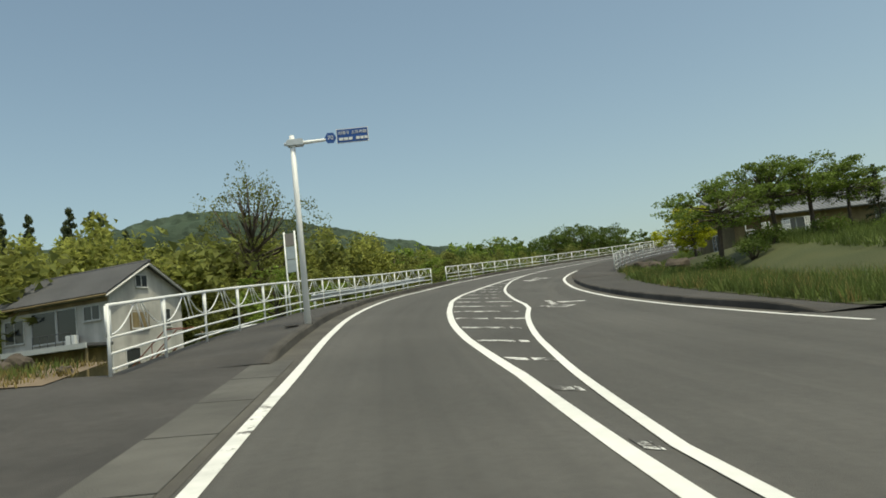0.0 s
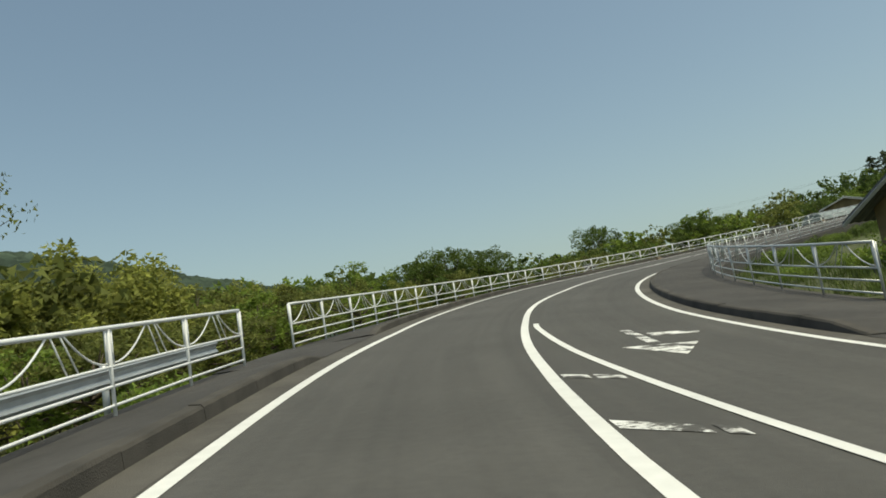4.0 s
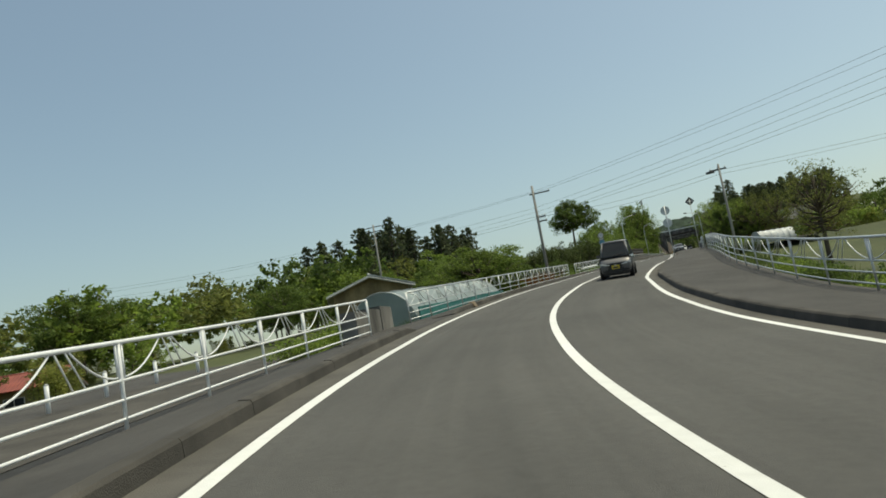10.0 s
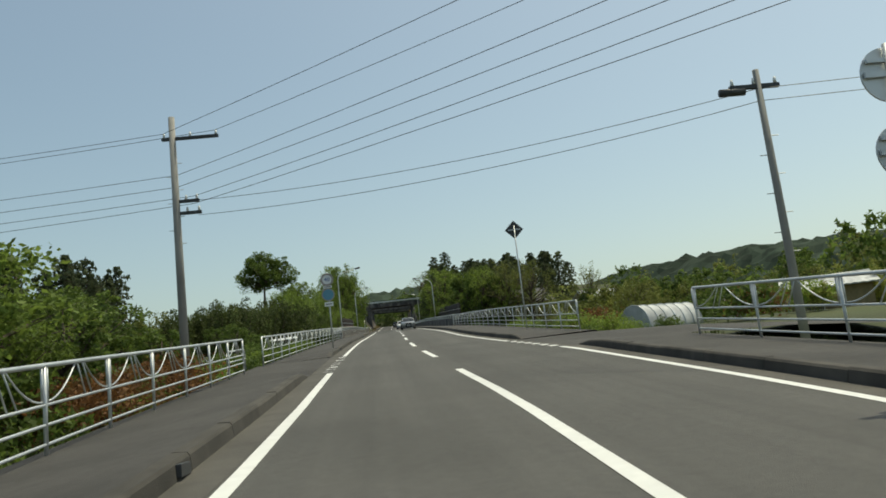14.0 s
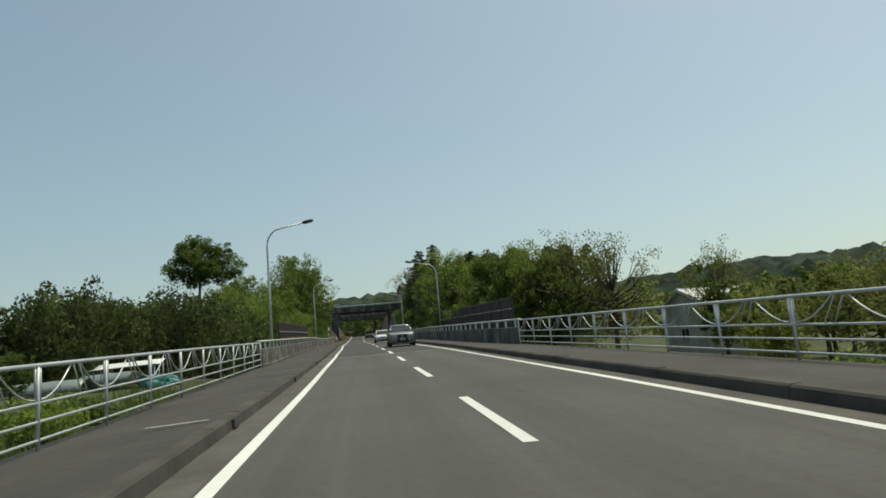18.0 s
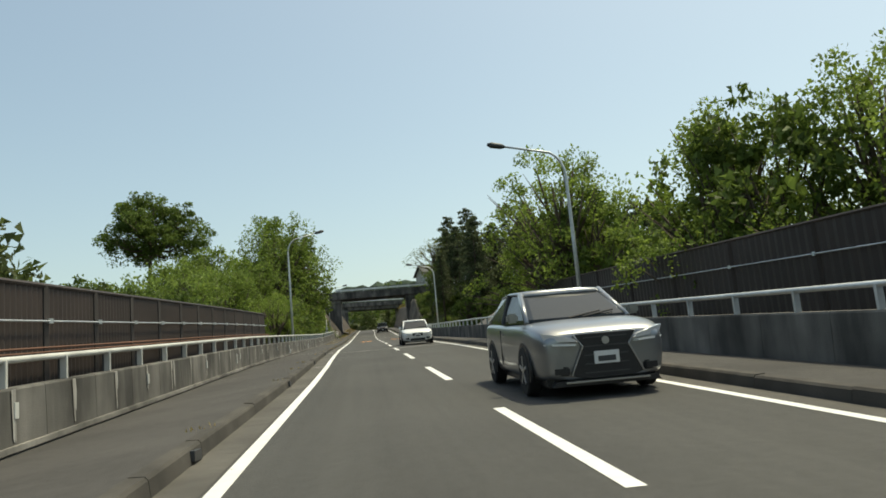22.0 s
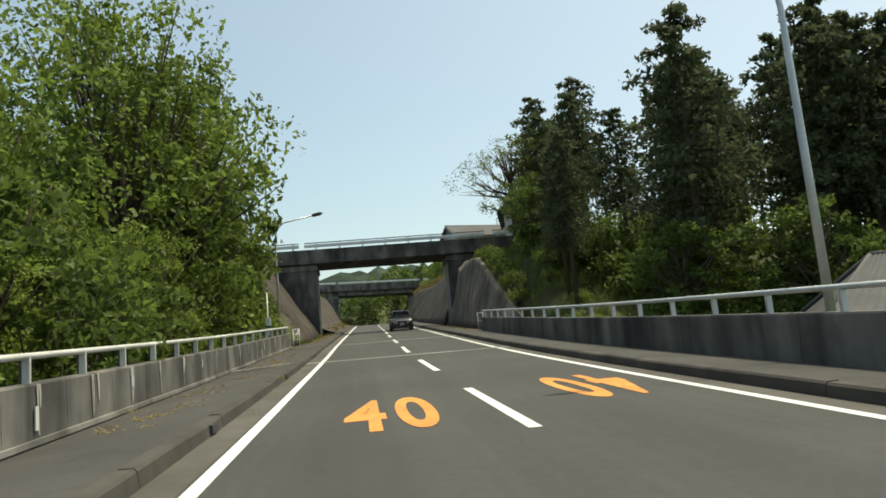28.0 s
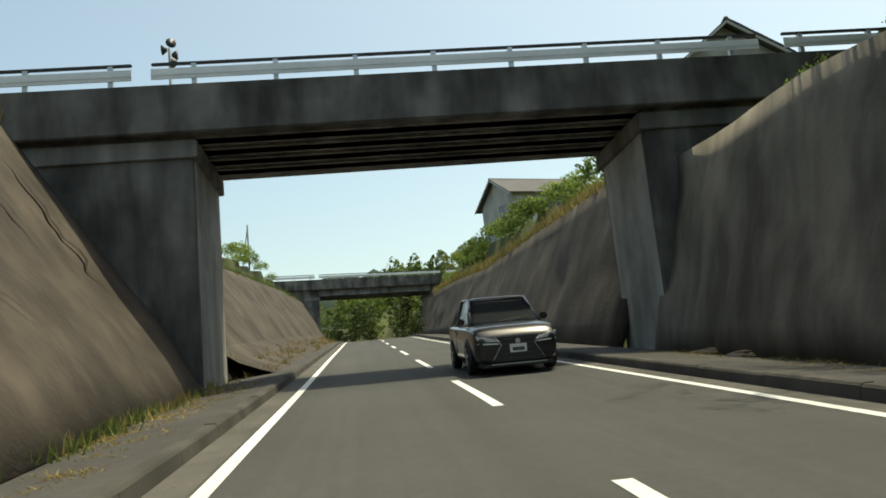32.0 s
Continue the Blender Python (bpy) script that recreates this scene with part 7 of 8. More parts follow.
tunnel("short silver ribbed tunnel beside the farm track", drum_m, 3.6, 1.0, 1.35, 6, M_SHEET)
for i, (s, l, w, d, e, r, a) in enumerate(((216, 33, 7, 5, 2.2, 3.1, 20), (205, 40, 9, 5, 2.2, 3.0, 35), (232, 44, 8, 6, 2.4, 3.4, 10), (198, 30, 5, 4, 2.0, 2.7, -20), (262, 33, 8, 6, 5.0, 6.4, 15), (190, 46, 10, 6, 2.6, 3.6, 30))):
    house("small farm building with pale sheet roof among fields", level(s, l, a), w, d, e, r, M_TIMBER if i % 2 else M_PLASTER, M_SHEET, (("f", -1.2, e * 0.5, 1.2, 0.9, 1), ("l", 0.0, e * 0.5, 1.0, 0.9, 1)), 0.4, name="farm_shed", category="shed", group="farm sheds", rib=0.5)
for i, (s, l, a) in enumerate(((128, -38, 10), (140, -43, -15), (134, -44, 5), (148, -41, 20))):
    house("small roofed building beyond the village lane", put(s, l, -3.4, a), 5.6, 4.5, 2.3, 3.4, M_TIMBER, (M_TILE, M_RED, M_TILE, M_RED)[i], (("f", 0.0, 1.2, 1.4, 1.0, 1), ("r", 0.0, 1.2, 1.0, 1.0, 1)), 0.4, name="small_house", group="low houses")
# houses right of the viaduct and above the cutting
house("house with grey tiled hipped roof below the viaduct", level(330, 17.5, -20), 6.6, 6.0, 3.3, 4.9, M_PLASTER, M_TILE, (("f", -1.5, 2.0, 1.6, 1.4, 1), ("l", 0.0, 2.0, 1.6, 1.4, 1)), 0.7, hip=2.4)
house("long house with tiled roof close to the viaduct wall", level(314, 16.4, 78), 12.0, 6.0, 3.2, 4.6, M_PLASTER, M_TILE, (("f", -3.0, 2.6, 2.0, 1.2, 1), ("f", 1.0, 2.6, 2.0, 1.2, 1), ("b", -3.0, 2.6, 2.0, 1.2, 1), ("l", 0, 2.4, 1.4, 1.2, 1)), 0.8)
house("large brown gabled house behind trees", level(306, 28.5, 10), 8.0, 9.0, 6.0, 8.6, M_TIMBER, M_TILE, (("l", 0.0, 4.0, 1.8, 1.2, 1), ("f", 0.0, 4.0, 1.8, 1.2, 1)), 0.8)
house("cream house with grey hip and gable roof above the cutting", level(399, 21.5, 78, 1.1), 10.0, 8.0, 5.6, 8.6, M_PLASTER, M_TILE, (("l", -1.6, 4.4, 1.4, 1.1, 1), ("l", 1.6, 4.4, 1.4, 1.1, 1), ("b", 2.0, 4.4, 1.6, 1.2, 1), ("b", -2.0, 4.4, 1.6, 1.2, 1)), 0.8)
house("white house with dark gable roof beyond the bridge", level(432, 18.5, 15, 0.5), 9.0, 7.0, 5.2, 7.2, M_PLASTER, M_TILE, (("l", -1.2, 3.8, 1.4, 1.1, 1), ("f", 0.0, 3.8, 1.8, 1.2, 1)), 0.6)

# white sheets over beds below the left fence
for i, (s, l, w, d) in enumerate(((235, -12.5, 3.5, 1.4), (229, -13.5, 4.0, 1.6))):
    m = level(s, l, 20 * i - 30)
    bm = bmesh.new()
    n = 10
    vs = [[bm.verts.new(m @ Vector((-w / 2 + w * a / n, -d / 2 + d * b / 6, 0.12 + 0.5 * math.sin(math.pi * b / 6) + 0.05 * noise.noise((a * 0.9, b * 0.9, i))))) for b in range(7)] for a in range(n + 1)]
    for a in range(n):
        for b in range(6):
            bm.faces.new((vs[a][b], vs[a + 1][b], vs[a + 1][b + 1], vs[a][b + 1]))
    ob = part("bed_cover", bm, M_PLASTIC, None, smooth=True)
    ob.modifiers.new("thick", 'SOLIDIFY').thickness = 0.02
    tagged(ob, "white plastic sheet over a vegetable bed", "bed cover", "bed covers")
shelter = thing("garden_shelter", "white sheet stretched over a low frame in the vegetable plot", "shelter", m=level(231.0, -10.6, 8))
top = 0.75
bm = bmesh.new()
grid = [[bm.verts.new((-1.5 + 3.0 * a / 8, -2.2 + 4.4 * b / 8, top + 0.5 * b / 8 + 0.12 * a / 8 - 0.1 * math.sin(math.pi * b / 8))) for b in range(9)] for a in range(9)]
for a in range(8):
    for b in range(8):
        bm.faces.new((grid[a][b], grid[a + 1][b], grid[a + 1][b + 1], grid[a][b + 1]))
cover = part("cover", bm, M_SIGNW, shelter, "white sheet", True)
cover.modifiers.new("thick", 'SOLIDIFY').thickness = 0.015
for x in (-1.4, 1.4):
    for y in (-2.1, 0.0, 2.1):
        part("post", tube([(x, y, -0.3), (x, y, top + 0.3 + 0.113 * y + 0.04 * x - (0.1 if y == 0 else 0))], 0.03, 6), M_GALV, shelter, smooth=True)
for i, (s, l, w) in enumerate(((229.6, -9.0, 1.5), (231.4, -8.8, 1.1))):
    q = at(s, l, 0)
    rock(q.x, q.y, ground(q.x, q.y) + 0.15, w * 0.5, 60 + i, "teal sheet heaped over garden goods", 0.6, M_TEAL, "tarpaulin", "tarpaulin")

# ---------------------------------------------------------------- vehicles in the other lane
M_TYRE = mat("tyre_rubber", (0.012, 0.012, 0.012), (0.022, 0.022, 0.022), 10.0, 0.85, bump=0.2, big=0.1)
M_RIM = mat("alloy_rim", (0.40, 0.41, 0.42), (0.52, 0.53, 0.54), 6.0, 0.3, metal=0.9, bump=0, big=0.05)
M_LENS = mat("headlight_lens", (0.62, 0.64, 0.66), (0.75, 0.77, 0.79), 8.0, 0.08, metal=0.3, bump=0, big=0.1, spec=0.8)
M_GRILLE = mat("black_grille", (0.012, 0.012, 0.013), (0.03, 0.03, 0.032), 30.0, 0.4, bump=0, big=0.1)
M_PLATE = mat("plate_white", (0.62, 0.62, 0.60), (0.72, 0.72, 0.70), 9.0, 0.5, bump=0, big=0.05)
M_PLATE_Y = mat("plate_yellow", (0.60, 0.45, 0.04), (0.70, 0.53, 0.06), 9.0, 0.5, bump=0, big=0.05)
M_CARGLASS = mat("car_glass", (0.015, 0.018, 0.02), (0.022, 0.026, 0.028), 1.0, 0.12, bump=0, big=0.05, spec=0.3)


def paint(name, c, metal=0.5, rough=0.3):
    m = mat(name, c, tuple(x * 1.12 for x in c), 3.0, rough, metal=metal, bump=0, big=0.05, bigscale=1.0)
    m.node_tree.nodes["Principled BSDF"].inputs["Coat Weight"].default_value = 0.6
    return m


def loft(rings, closed=True):
    bm = bmesh.new()
    vs = [[bm.verts.new(p) for p in r] for r in rings]
    n = len(rings[0])
    for a, b in zip(vs[:-1], vs[1:]):
        for i in range(n):
            bm.faces.new((a[i], a[(i + 1) % n], b[(i + 1) % n], b[i]))
    bm.faces.new(vs[0][::-1])
    bm.faces.new(vs[-1])
    bmesh.ops.recalc_face_normals(bm, faces=bm.faces)
    return bm


def wheel(parent, x, y, r, w, metal=None):
    """A wheel with its axle across the car."""
    def turned(profile, n=28):
        bm = bmesh.new()
        rings = [[bm.verts.new((x + px, y + pr * math.cos(2 * math.pi * i / n), r + pr * math.sin(2 * math.pi * i / n))) for i in range(n)] for px, pr in profile]
        for a, b in zip(rings[:-1], rings[1:]):
            for i in range(n):
                bm.faces.new((a[i], a[(i + 1) % n], b[(i + 1) % n], b[i]))
        bm.faces.new(rings[0])
        bm.faces.new(rings[-1])
        bmesh.ops.recalc_face_normals(bm, faces=bm.faces)
        return bm
    sx = 1 if x > 0 else -1
    tyre = part("wheel", turned([(-w / 2, r * 0.68), (-w / 2, r * 0.93), (-w * 0.36, r), (w * 0.36, r), (w / 2, r * 0.93), (w / 2, r * 0.68)]), M_TYRE, parent, "black rubber tyre", smooth=False)
    part("rim", turned([(sx * w * 0.38, r * 0.68), (sx * w * 0.5, r * 0.66), (sx * w * 0.44, r * 0.55), (sx * w * 0.40, r * 0.16), (sx * w * 0.48, r * 0.1)]), metal or M_RIM, tyre)
    for i in range(5):
        a = 2 * math.pi * i / 5
        part("spoke", box(-0.012, 0.012, -r * 0.07, r * 0.07, 0, r * 0.62, 0.006, Matrix.Translation((x + sx * w * 0.49, y, r)) @ Matrix.Rotation(a, 4, 'X')), metal or M_RIM, tyre)


def car(label, s, l, body, L, W, H, hood, belt, cowl, wind, roof_end, tail, wheel_r, axle_f, axle_r, nose=0.62, plate=None, name="car", grille=0.5, u=0.012, split=False):
    """A car with its front towards -y; lengths run from the front bumper back."""
    k = int((s + 40) * 2)
    m = Matrix.Identity(4)
    for c, A in enumerate((RR, RT, RU)):
        m.col[c][:3] = A[k]
    m.translation = at(s, l, u)
    th = thing(name, label, "car" if name == "car" else "van", "vehicles", m)
    hw, zb = W / 2, 0.2
    st = [(0.0, 0.80, nose), (0.06, 0.88, nose + 0.06), (0.25, 0.955, hood - 0.06), (0.6, 0.985, hood - 0.01), (cowl * 0.75, 1.0, hood + 0.02), (cowl, 1.0, belt - 0.02), ((cowl + tail) / 2, 1.0, belt), (tail, 1.0, belt + 0.02), (L - 0.3, 0.97, belt + 0.0), (L - 0.06, 0.92, belt - 0.06), (L, 0.86, belt - 0.12)]
    rings = []
    for y, f, z in st:
        w = hw * f
        b = zb - 0.02 + (0.04 if y < 0.1 or y > L - 0.1 else 0.0)
        half = [(w * 0.86, b), (w * 0.965, b + 0.1), (w * 0.985, b + 0.32), (w, (b + z) / 2 + 0.08), (w * 0.985, z - 0.1), (w * 0.93, z - 0.02), (w * 0.6, z + 0.02)]
        rings.append([(x, y, zz) for x, zz in half] + [(-x, y, zz) for x, zz in half[::-1]])
    bd = part("body", loft(rings), body, th, smooth=True)
    bv = bd.modifiers.new("round", 'SUBSURF')
    bv.levels = bv.render_levels = 2
    gw, rw, g0 = hw * 0.92, hw * 0.74, hw * grille
    gl = [[(gw * f, y, belt - 0.03), (gw * f * 0.99, y + 0.02, belt + 0.03), (q, y2, z), (-q, y2, z), (-gw * f * 0.99, y + 0.02, belt + 0.03), (-gw * f, y, belt - 0.03)] for y, f, y2, q, z in (
        (cowl - 0.12, 0.8, wind - 0.12, rw * 0.82, H - 0.09), (cowl + 0.02, 0.94, wind + 0.02, rw * 0.95, H - 0.055), ((cowl + roof_end) / 2, 1.0, (wind + roof_end) / 2, rw, H - 0.035), (tail - 0.1, 0.97, roof_end - 0.02, rw * 0.96, H - 0.06), (tail, 0.86, roof_end + 0.08, rw * 0.85, H - 0.1))]
    part("cabin_glass", loft(gl), M_CARGLASS, th, "dark tinted car glass")
    rf = [[(q * 1.02, y, z - 0.05), (q * 0.95, y, z - 0.012), (q * 0.5, y, z + 0.01), (-q * 0.5, y, z + 0.01), (-q * 0.95, y, z - 0.012), (-q * 1.02, y, z - 0.05)] for y, q, z in ((wind - 0.14, rw * 0.86, H - 0.05), (wind + 0.1, rw * 0.98, H - 0.015), ((wind + roof_end) / 2, rw * 1.03, H), (roof_end, rw * 0.98, H - 0.025), (roof_end + 0.1, rw * 0.88, H - 0.06))]
    part("roof", loft(rf), body, th, smooth=True)
    for sx in (1, -1):
        part("front_pillar", tube([(sx * gw * 0.9, cowl - 0.04, belt - 0.02), (sx * rw * 0.93, wind - 0.02, H - 0.055)], 0.045, 6), body, th, smooth=True)
        mid = (cowl + roof_end) / 2 + 0.25
        part("middle_pillar", tube([(sx * gw * 1.0, mid, belt - 0.02), (sx * rw * 1.01, mid + 0.08, H - 0.05)], 0.04, 6), M_GRILLE, th)
        part("rear_pillar", tube([(sx * gw * 0.94, tail - 0.08, belt - 0.02), (sx * rw * 0.9, roof_end - 0.12, H - 0.1)], 0.06, 6), body, th, smooth=True)
        part("wing_mirror", box(sx * (hw + 0.01) - 0.085, sx * (hw + 0.01) + 0.085, cowl + 0.14, cowl + 0.26, belt + 0.0, belt + 0.14, 0.03), body, th)
        part("headlight", prism([(-0.24 * sx, -0.055), (0.2 * sx, -0.02), (0.25 * sx, 0.085), (0.1 * sx, 0.06), (-0.2 * sx, -0.01)], 0.1, pose(sx * hw * 0.64, 0.055, nose - 0.01, 0, 0, sx * 24)), M_LENS, th, "slim clear headlight")
        if name == "car":
            part("running_light", prism([(-0.2 * sx, -0.014), (0.2 * sx, 0.004), (0.23 * sx, 0.03), (-0.2 * sx, 0.01)], 0.1, pose(sx * hw * 0.64, 0.03, nose - 0.1, 0, 0, sx * 24)), M_SIGNW, th, "thin white light strip")
            part("grille_edge", tube([(sx * g0, -0.03, nose + 0.03), (sx * g0 * 0.74, -0.035, nose - 0.13), (sx * g0 * 1.15, -0.03, 0.3)] if not split else [(sx * 0.31, -0.02, nose), (sx * 0.28, -0.02, nose - 0.15)], 0.011, 5), M_RIM, th)
        part("fog_recess", box(-0.11, 0.11, -0.03, 0.1, -0.06, 0.06, 0.02, pose(sx * hw * 0.66, 0.03, 0.36, 0, 0, sx * 14)), M_GRILLE, th)
        part("door_line", box(sx * hw * 0.99 - 0.008, sx * hw * 0.99 + 0.008, mid - 0.005, mid + 0.005, 0.36, belt - 0.12), M_GRILLE, th)
        part("door_handle", box(sx * hw * 0.995 - 0.018, sx * hw * 0.995 + 0.018, mid - 0.3, mid - 0.12, belt - 0.2, belt - 0.165, 0.008), body, th)
        for y in (axle_f, axle_r):
            part("wheel_arch", prism([(1.14 * wheel_r * math.cos(a), 1.14 * wheel_r * math.sin(a)) for a in np.linspace(-0.35, math.pi + 0.35, 20)], 0.03, pose(sx * (hw * 0.985), y, wheel_r, 0, 0, 90)), M_GRILLE, th)
            wheel(th, sx * (hw - 0.085), y, wheel_r, 0.2, M_STEEL_D if name == "van" else None)
        part("wiper", tube([(sx * 0.1 - 0.05, cowl - 0.13, belt + 0.02), (sx * 0.1 + 0.45, cowl - 0.02, belt + 0.09)], 0.012, 5), M_GRILLE, th)
    part("underbody", box(-hw * 0.84, hw * 0.84, 0.16, L - 0.16, 0.14, 0.42, 0.03), M_GRILLE, th)
    part("front_skirt", prism([(-hw * 0.8, 0.0), (hw * 0.8, 0.0), (hw * 0.74, 0.07), (-hw * 0.74, 0.07)], 0.14, pose(0, 0.09, 0.16)), M_GRILLE, th)
    g = hw * grille
    if split:
        for sx in (1, -1):
            part("grille", prism([(sx * 0.03, nose + 0.02), (sx * 0.3, nose + 0.01), (sx * 0.27, nose - 0.15), (sx * 0.05, nose - 0.15)], 0.09, pose(0, 0.025, 0)), M_GRILLE, th, "black barred grille half")
            part("grille_rim", prism([(sx * 0.02, nose + 0.035), (sx * 0.315, nose + 0.025), (sx * 0.3, nose - 0.0), (sx * 0.03, nose + 0.01)], 0.1, pose(0, 0.02, 0)), M_RIM, th)
        part("lower_intake", prism([(-g * 1.1, 0.36), (g * 1.1, 0.36), (g * 0.95, 0.22), (-g * 0.95, 0.22)], 0.09, pose(0, 0.03, 0)), M_GRILLE, th, "black lower air intake")
    else:
        part("grille", prism([(-g, nose + 0.03), (g, nose + 0.03), (g * 0.72, nose - 0.14), (g * 1.15, 0.3), (g * 0.9, 0.26), (-g * 0.9, 0.26), (-g * 1.15, 0.3), (-g * 0.72, nose - 0.14)], 0.09, pose(0, 0.02, 0)), M_GRILLE, th, "black mesh grille")
    for i in range(0 if split else 5):
        z = 0.32 + (nose - 0.34) * i / 4
        part("grille_bar", box(-g * 0.7, g * 0.7, -0.032, -0.02, z - 0.008, z + 0.008), M_STEEL_D, th)
    if name == "car":
        part("lower_trim", box(-hw * 0.62, hw * 0.62, -0.03, 0.03, 0.2, 0.222, 0.006), M_RIM, th, "bright lower trim")
    part("number_plate", box(-0.17, 0.17, -0.045, -0.025, 0.43, 0.595, 0.004), plate or M_PLATE, th, "plain number plate")
    part("plate_bar", box(-0.12, 0.12, -0.049, -0.045, 0.46, 0.53, 0.0), M_STEEL_D, th)
    part("badge", prism(disc(0.05, 0)[0], 0.02, pose(0, -0.035, nose - 0.07)), M_RIM, th)
    return th


P_GREY = paint("dark_grey_paint", (0.10, 0.10, 0.104), 0.35, 0.42)
P_SILVER = paint("silver_paint", (0.25, 0.26, 0.27), 0.75)
P_WHITE = paint("white_paint", (0.72, 0.72, 0.71), 0.0)
P_BLACK = paint("black_paint", (0.014, 0.014, 0.016), 0.2)
van = car("dark grey boxy small van in the other lane", 138.1, 2.9, P_GREY, 3.4, 1.48, 1.71, 0.96, 1.0, 0.42, 0.95, 3.15, 3.34, 0.28, 0.55, 2.75, 0.66, M_PLATE_Y, "van", 0.55)
car("silver crossover with a dark grille in the other lane", 248.2, 3.2, P_SILVER, 4.5, 1.84, 1.52, 1.0, 1.03, 1.25, 2.15, 3.55, 4.25, 0.35, 0.93, 3.57, 0.8, None, "car", 0.46)
car("white sedan in the other lane", 283.4, 3.2, P_WHITE, 4.6, 1.8, 1.43, 0.88, 0.92, 1.5, 2.25, 3.35, 4.15, 0.32, 0.85, 3.65, 0.63, None, "car", 0.45, split=True)
car("black crossover in the other lane beyond the bridge", 371.8, 3.1, P_BLACK, 4.5, 1.82, 1.62, 1.0, 1.03, 1.3, 2.1, 3.6, 4.25, 0.35, 0.93, 3.57, 0.72, None, "car", 0.5)

for label, s, l, body in (("white hatchback parked among the houses", 129.0, -33.0, P_WHITE), ("dark grey hatchback parked among the houses", 136.0, -34.5, P_GREY)):
    q = at(s, l, 0)
    car(label, s, l, body, 3.6, 1.6, 1.5, 0.9, 0.95, 0.9, 1.6, 3.1, 3.5, 0.29, 0.65, 2.95, 0.62, None, "car", 0.42, ground(q.x, q.y) - q.z + 0.06)

# ---------------------------------------------------------------- small things along the road
for i, (s, z0, z1) in enumerate(((285.3, 0.12, 0.52), (285.75, 0.12, 0.28), (286.1, 0.12, 0.34), (266.0, 0.3, 0.62), (247.0, 0.2, 0.5), (301.0, 0.15, 0.45), (318.0, 0.2, 0.5), (340.0, 0.1, 0.4))):
    m = put(s, lerp(LEFT_FENCE, s) + 0.012, 0.0)
    ob = part("paint_mark", box(-0.004, 0.012, -0.045, 0.045, z0, z1, 0.0, m), M_SIGNW, None)
    tagged(ob, "white paint streak on the parapet", "paint mark", "paint marks")
def wedge(s, l, label, length=0.9):
    """A sloped concrete block that eases a step at the kerb."""
    bm = bmesh.new()
    m = put(s, l, 0.0)
    v = [bm.verts.new(m @ Vector(q)) for q in ((-0.14, -length / 2, 0.0), (0.14, -length / 2, 0.0), (0.14, length / 2, 0.0), (-0.14, length / 2, 0.0), (-0.12, -length / 2 + 0.05, 0.18), (0.02, -length / 2 + 0.05, 0.18), (0.02, length / 2 - 0.1, 0.24), (-0.12, length / 2 - 0.1, 0.24))]
    for q in ((0, 3, 2, 1), (4, 5, 6, 7), (0, 1, 5, 4), (1, 2, 6, 5), (2, 3, 7, 6), (3, 0, 4, 7)):
        bm.faces.new([v[i] for i in q])
    bmesh.ops.recalc_face_normals(bm, faces=bm.faces)
    ob = part("kerb_wedge", bm, M_SOIL, None)
    return tagged(ob, label, "kerb block", "kerb blocks")


wedge(130.1, -2.0, "tan concrete wedge at the end of the kerb", 0.6)
wedge(101.0, -1.75, "tan concrete wedge against the kerb", 0.6)


def tufts(name, label, stretch, offsets, n, h, material, seed, lift=None, lean=0.35):
    """Grass blades scattered over a strip; offsets give its edges over s."""
    rng = np.random.default_rng(seed)
    s = stretch[0] + (stretch[1] - stretch[0]) * rng.random(n)
    clump = rng.integers(0, max(1, n // 14), n)
    cs = stretch[0] + (stretch[1] - stretch[0]) * rng.random(n // 14 + 1)
    co = rng.random(n // 14 + 1)
    v = np.zeros((n, 3, 3))
    for i in range(n):
        q = cs[clump[i]] + rng.normal() * 0.12
        a, b = lerp(offsets[0], q), lerp(offsets[1], q)
        l = a + (b - a) * co[clump[i]] + rng.normal() * 0.1
        p = at(q, l, 0.0)
        z = (ground(p.x, p.y) if lift is None else p.z + lerp(lift[0], q) + (lerp(lift[1], q) - lerp(lift[0], q)) * co[clump[i]]) - 0.03
        d = rng.normal(size=2) * lean
        hh = h * (0.5 + 0.8 * rng.random())
        w = rng.normal(size=2)
        w /= np.linalg.norm(w)
        w *= 0.012 + 0.012 * h
        v[i] = ((p.x - w[0], p.y - w[1], z), (p.x + w[0], p.y + w[1], z), (p.x + d[0] * hh, p.y + d[1] * hh, z + hh))
    ob = leaf_mesh(name, v, material, None)
    return tagged(ob, label, "grass", kind="stuff")


GV = [(15, 0.1), (52, 0.12)]
tufts("lawn_grass", "tall rough grass on the garden bank", (15.4, 50), (off(RIGHT_FENCE, 0.1), off(RIGHT_FENCE, 6.4)), 26000, 0.42, M_GRASSY, 3, (GV, off(GV, 0.22)))
tufts("lawn_grass", "dry stalks in the rough grass of the garden", (15.4, 50), (off(RIGHT_FENCE, 0.1), off(RIGHT_FENCE, 6.0)), 5000, 0.4, M_DRY, 33, (GV, off(GV, 0.2)))
tufts("lawn_grass", "rough green grass round the garden trees", (16, 48), ([(16, 15.2), (48, 15)], [(16, 24), (48, 20)]), 16000, 0.42, M_GRASSY, 34)
tufts("verge_grass", "green weeds below the fence", (16, 84), (-5.0, -9.0), 9000, 0.55, M_GRASSY, 4)
tufts("verge_grass", "green weeds below the fence", (128, 226), (-5.2, -9.0), 8000, 0.55, M_GRASSY, 5)
tufts("verge_grass", "green weeds beside the far fence", (52, 228), ([(52, 8.6), (228, 8.2)], [(52, 12.5), (228, 12)]), 12000, 0.5, M_GRASSY, 6)
M_FLOWER = mat("pale_yellow_flowers", (0.62, 0.58, 0.22), (0.80, 0.78, 0.50), 5.0, 0.7, bump=0, big=0.2, island=0.3, trans=0.3)
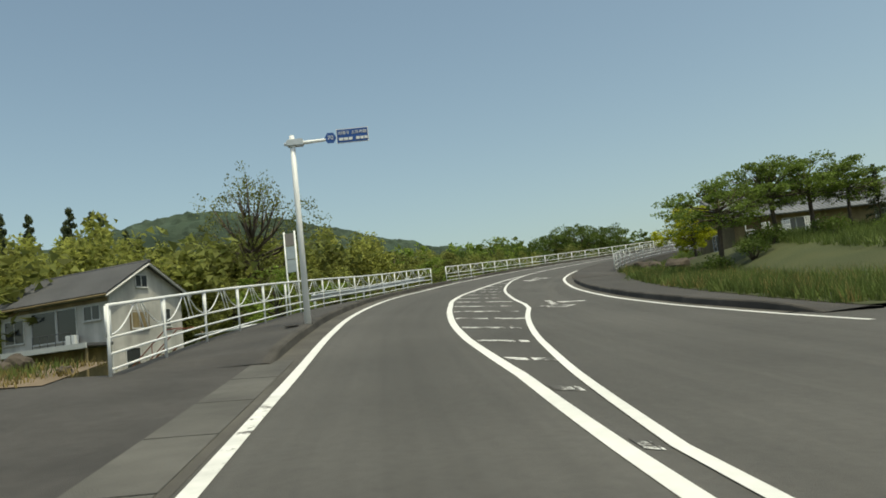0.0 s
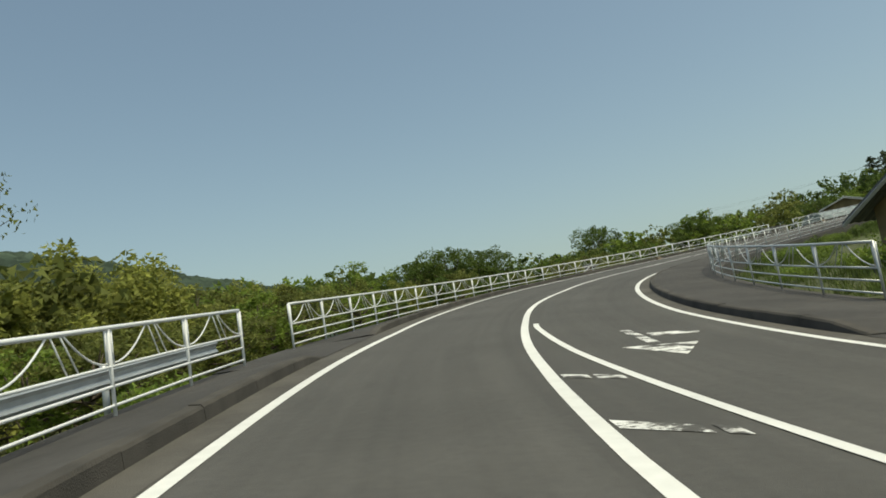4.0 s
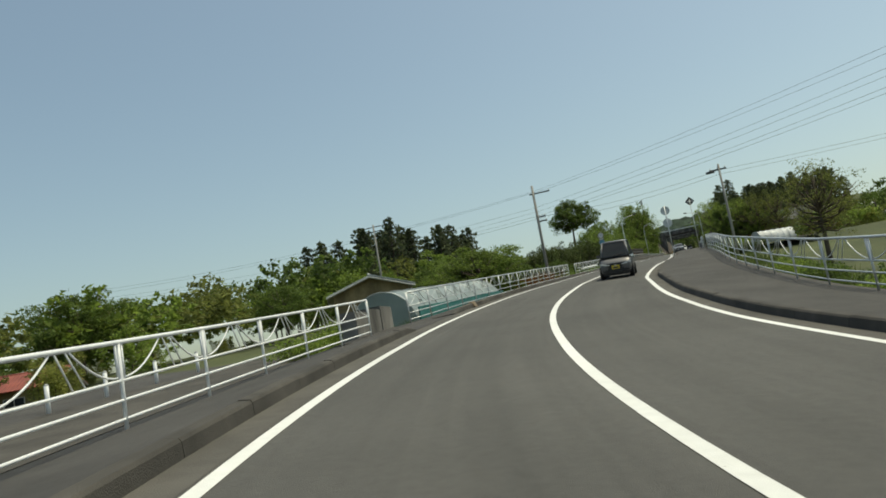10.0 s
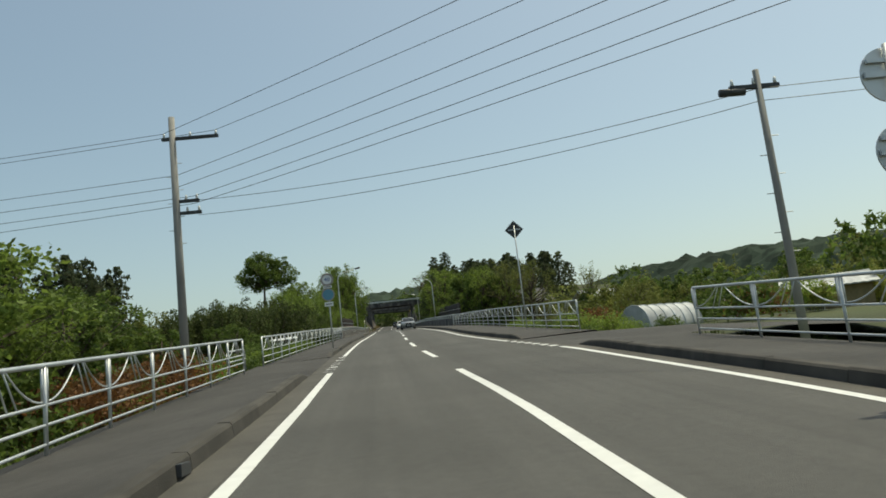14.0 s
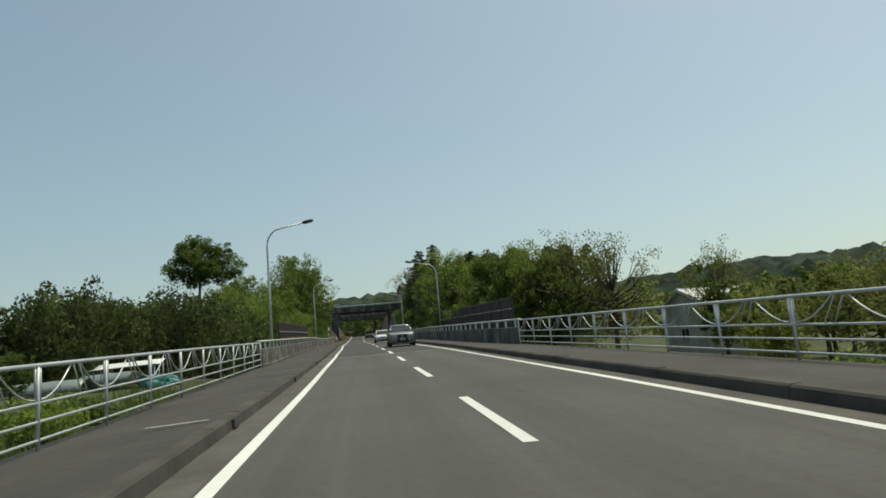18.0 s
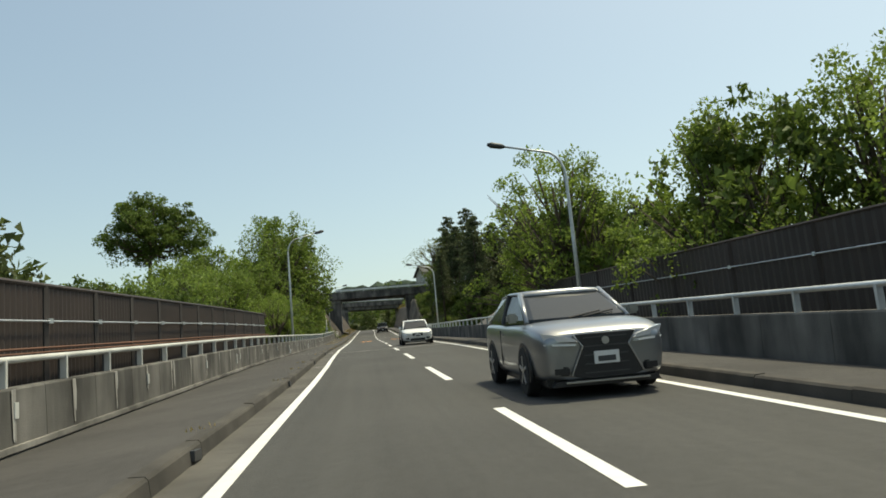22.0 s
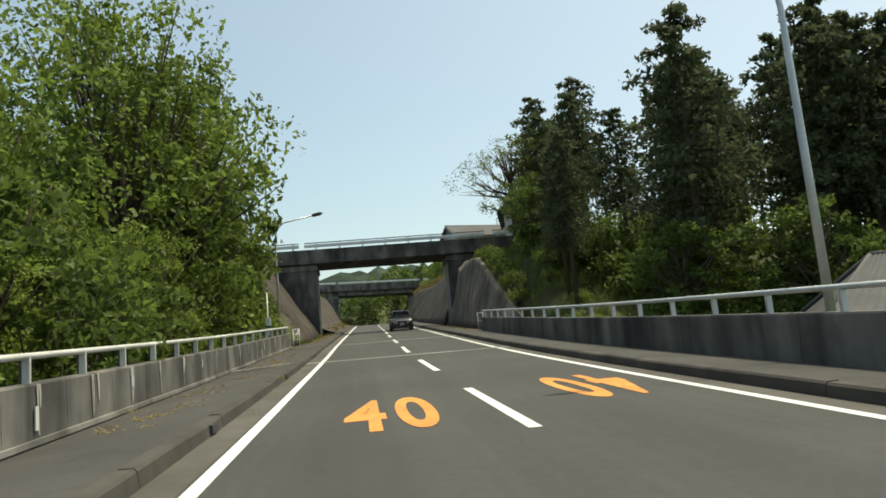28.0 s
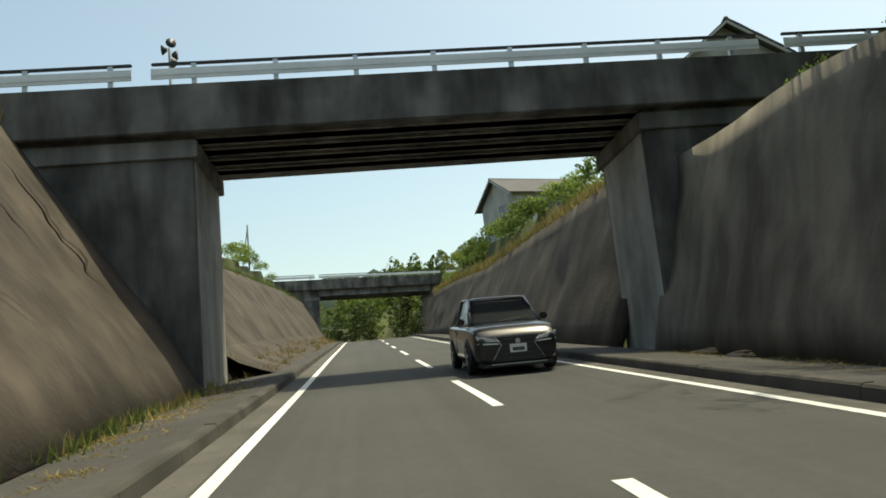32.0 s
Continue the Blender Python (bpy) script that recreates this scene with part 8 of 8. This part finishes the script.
tufts("verge_grass", "bright green grass between fence and greenhouse", (126, 158), (-4.6, -6.6), 9000, 0.3, M_GRASSY, 41, ([(126, -1.0), (158, -1.0)], [(126, -1.4), (158, -1.6)]))
tufts("wild_flowers", "small white and yellow wild flowers in the grass", (126, 150), (-4.7, -6.4), 1500, 0.1, M_FLOWER, 42, ([(126, -0.68), (150, -0.68)], [(126, -1.05), (150, -1.2)]), 2.0)
LT = [(353, 0.4), (356, 1.6), (359, 3.6), (362, 5.2), (366, 5.9), (378, 6.6)]
tufts("slope_grass", "dry grass on top of the cutting", (353, 375), ([(353, -6.2), (358, -6.4), (366, -7.4), (378, -8.0)], [(353, -7.6), (358, -7.9), (366, -8.9), (378, -9.4)]), 7000, 0.6, M_DRY, 7, (LT, off(LT, 0.5)))
tufts("slope_grass", "green grass on top of the cutting", (354, 375), ([(353, -6.4), (358, -6.6), (366, -7.6), (378, -8.2)], [(353, -7.6), (358, -7.9), (366, -8.9), (378, -9.4)]), 4500, 0.5, M_GRASSY, 8, (LT, off(LT, 0.5)))
RT2 = [(378, 5.7), (412, 4.6), (450, 5.0)]
tufts("slope_grass", "dry grass on top of the cutting", (379, 450), ([(378, 9.2), (450, 8.8)], [(378, 10.8), (450, 10.4)]), 6000, 0.55, M_DRY, 9, (RT2, off(RT2, 0.7)))
tufts("slope_grass", "green grass on top of the cutting", (379, 450), ([(378, 9.4), (450, 9.0)], [(378, 11.2), (450, 10.8)]), 5000, 0.55, M_GRASSY, 16, (RT2, off(RT2, 0.8)))
tufts("slope_grass", "green grass on top of the cutting", (379, 450), ([(378, -7.0), (450, -6.4)], [(378, -8.6), (450, -8.0)]), 6000, 0.55, M_GRASSY, 10, ([(378, 4.6), (455, 4.9)], [(378, 5.3), (455, 5.6)]))
tufts("foot_grass", "weeds at the foot of the cutting", (354, 450), ([(354, -3.3), (360, -3.1), (450, -3.0)], [(354, -4.0), (360, -3.5), (450, -3.7)]), 1400, 0.2, M_DRY, 11, ([(354, 0.1), (450, 0.1)], [(354, 0.12), (450, 0.12)]))
tufts("foot_grass", "green weeds at the foot of the cutting", (354, 377), ([(354, -3.3), (360, -3.2), (377, -3.3)], [(354, -4.1), (360, -3.5), (377, -3.7)]), 700, 0.2, M_GRASSY, 12, ([(354, 0.1), (450, 0.1)], [(354, 0.12), (450, 0.12)]))
tufts("bank_grass", "green grass on the bank above the parapet", (346, 377), ([(346, 8.6), (354, 10.2), (377, 10.6)], [(346, 15), (377, 17)]), 12000, 0.6, M_GRASSY, 21)
tufts("gutter_weeds", "dry weeds along the kerb", (225, 352), (-1.75, -2.0), 260, 0.07, M_DRY, 13, (0.16, 0.17))
tufts("leaf_litter", "dry brown leaves lying on the pavement", (318, 352), (-2.4, -3.8), 900, 0.05, M_DRY, 14, (0.15, 0.06), 1.6)

tufts("leaf_litter", "dry brown leaves along the foot of the wall", (355, 374), (5.9, 7.1), 2600, 0.05, M_DRY, 51, (0.11, 0.07), 1.8)
tagged(swept("soil_bank", 379.5, 446, [(-2.5, 0.12), (-2.9, 0.26), (-3.5, 0.5), (-4.2, 1.0)], M_SLOPE, None, 1.2), "brown soil bank washed down at the foot of the slope", "soil", kind="structure")
tufts("foot_grass", "dry grass on the soil bank", (379.5, 446), (-2.5, -3.9), 2200, 0.22, M_DRY, 52, (0.1, 0.7))
tufts("leaf_litter", "dry brown litter along the foot of the slope", (354, 376), (-2.3, -3.6), 2600, 0.05, M_DRY, 53, (0.15, 0.06), 1.8)
tufts("gutter_weeds", "dry litter caught in the gutter", (318, 376), (-1.5, -1.75), 900, 0.035, M_DRY, 54, (0.012, 0.012), 1.8)
tufts("verge_grass", "dry grass at the fence end", (11.4, 14.0), (-4.8, -8.0), 1500, 0.14, M_DRY, 56, (0.04, 0.05))
tufts("verge_grass", "green grass at the fence end", (12.2, 14.0), (-4.9, -8.4), 900, 0.2, M_GRASSY, 57, (0.04, 0.05))

# broad concrete slabs in front of the first kerb
M_SLAB = mat("worn_concrete_slab", (0.074, 0.071, 0.065), (0.115, 0.111, 0.102), 3.0, 0.92, bump=0.4, fine=60, big=0.25, bigscale=0.8)
apron = thing("slab_apron", "broad worn grey concrete slabs along the edge line", "slab")
for i in range(10):
    a = -6.4 + i * 1.9
    swept("slab", a, a + 1.86, [(off(LEFT_LINE, -0.84), -0.05), (off(LEFT_LINE, -0.83), 0.016), (off(LEFT_LINE, -0.21), 0.014), (off(LEFT_LINE, -0.2), -0.05)], M_SLAB, apron, 0.95, caps=True)
tagged(apron, kind="structure")

# soil washed down at the foot of the far wall
for i, (s, l, r) in enumerate(((370.6, 7.15, 0.3), (372.2, 7.2, 0.36))):
    q = at(s, l, 0.05)
    rock(q.x, q.y, q.z, r, 40 + i, "low heap of washed brown soil beside the wall", 0.25, M_SOIL, "earth_mound", "soil")
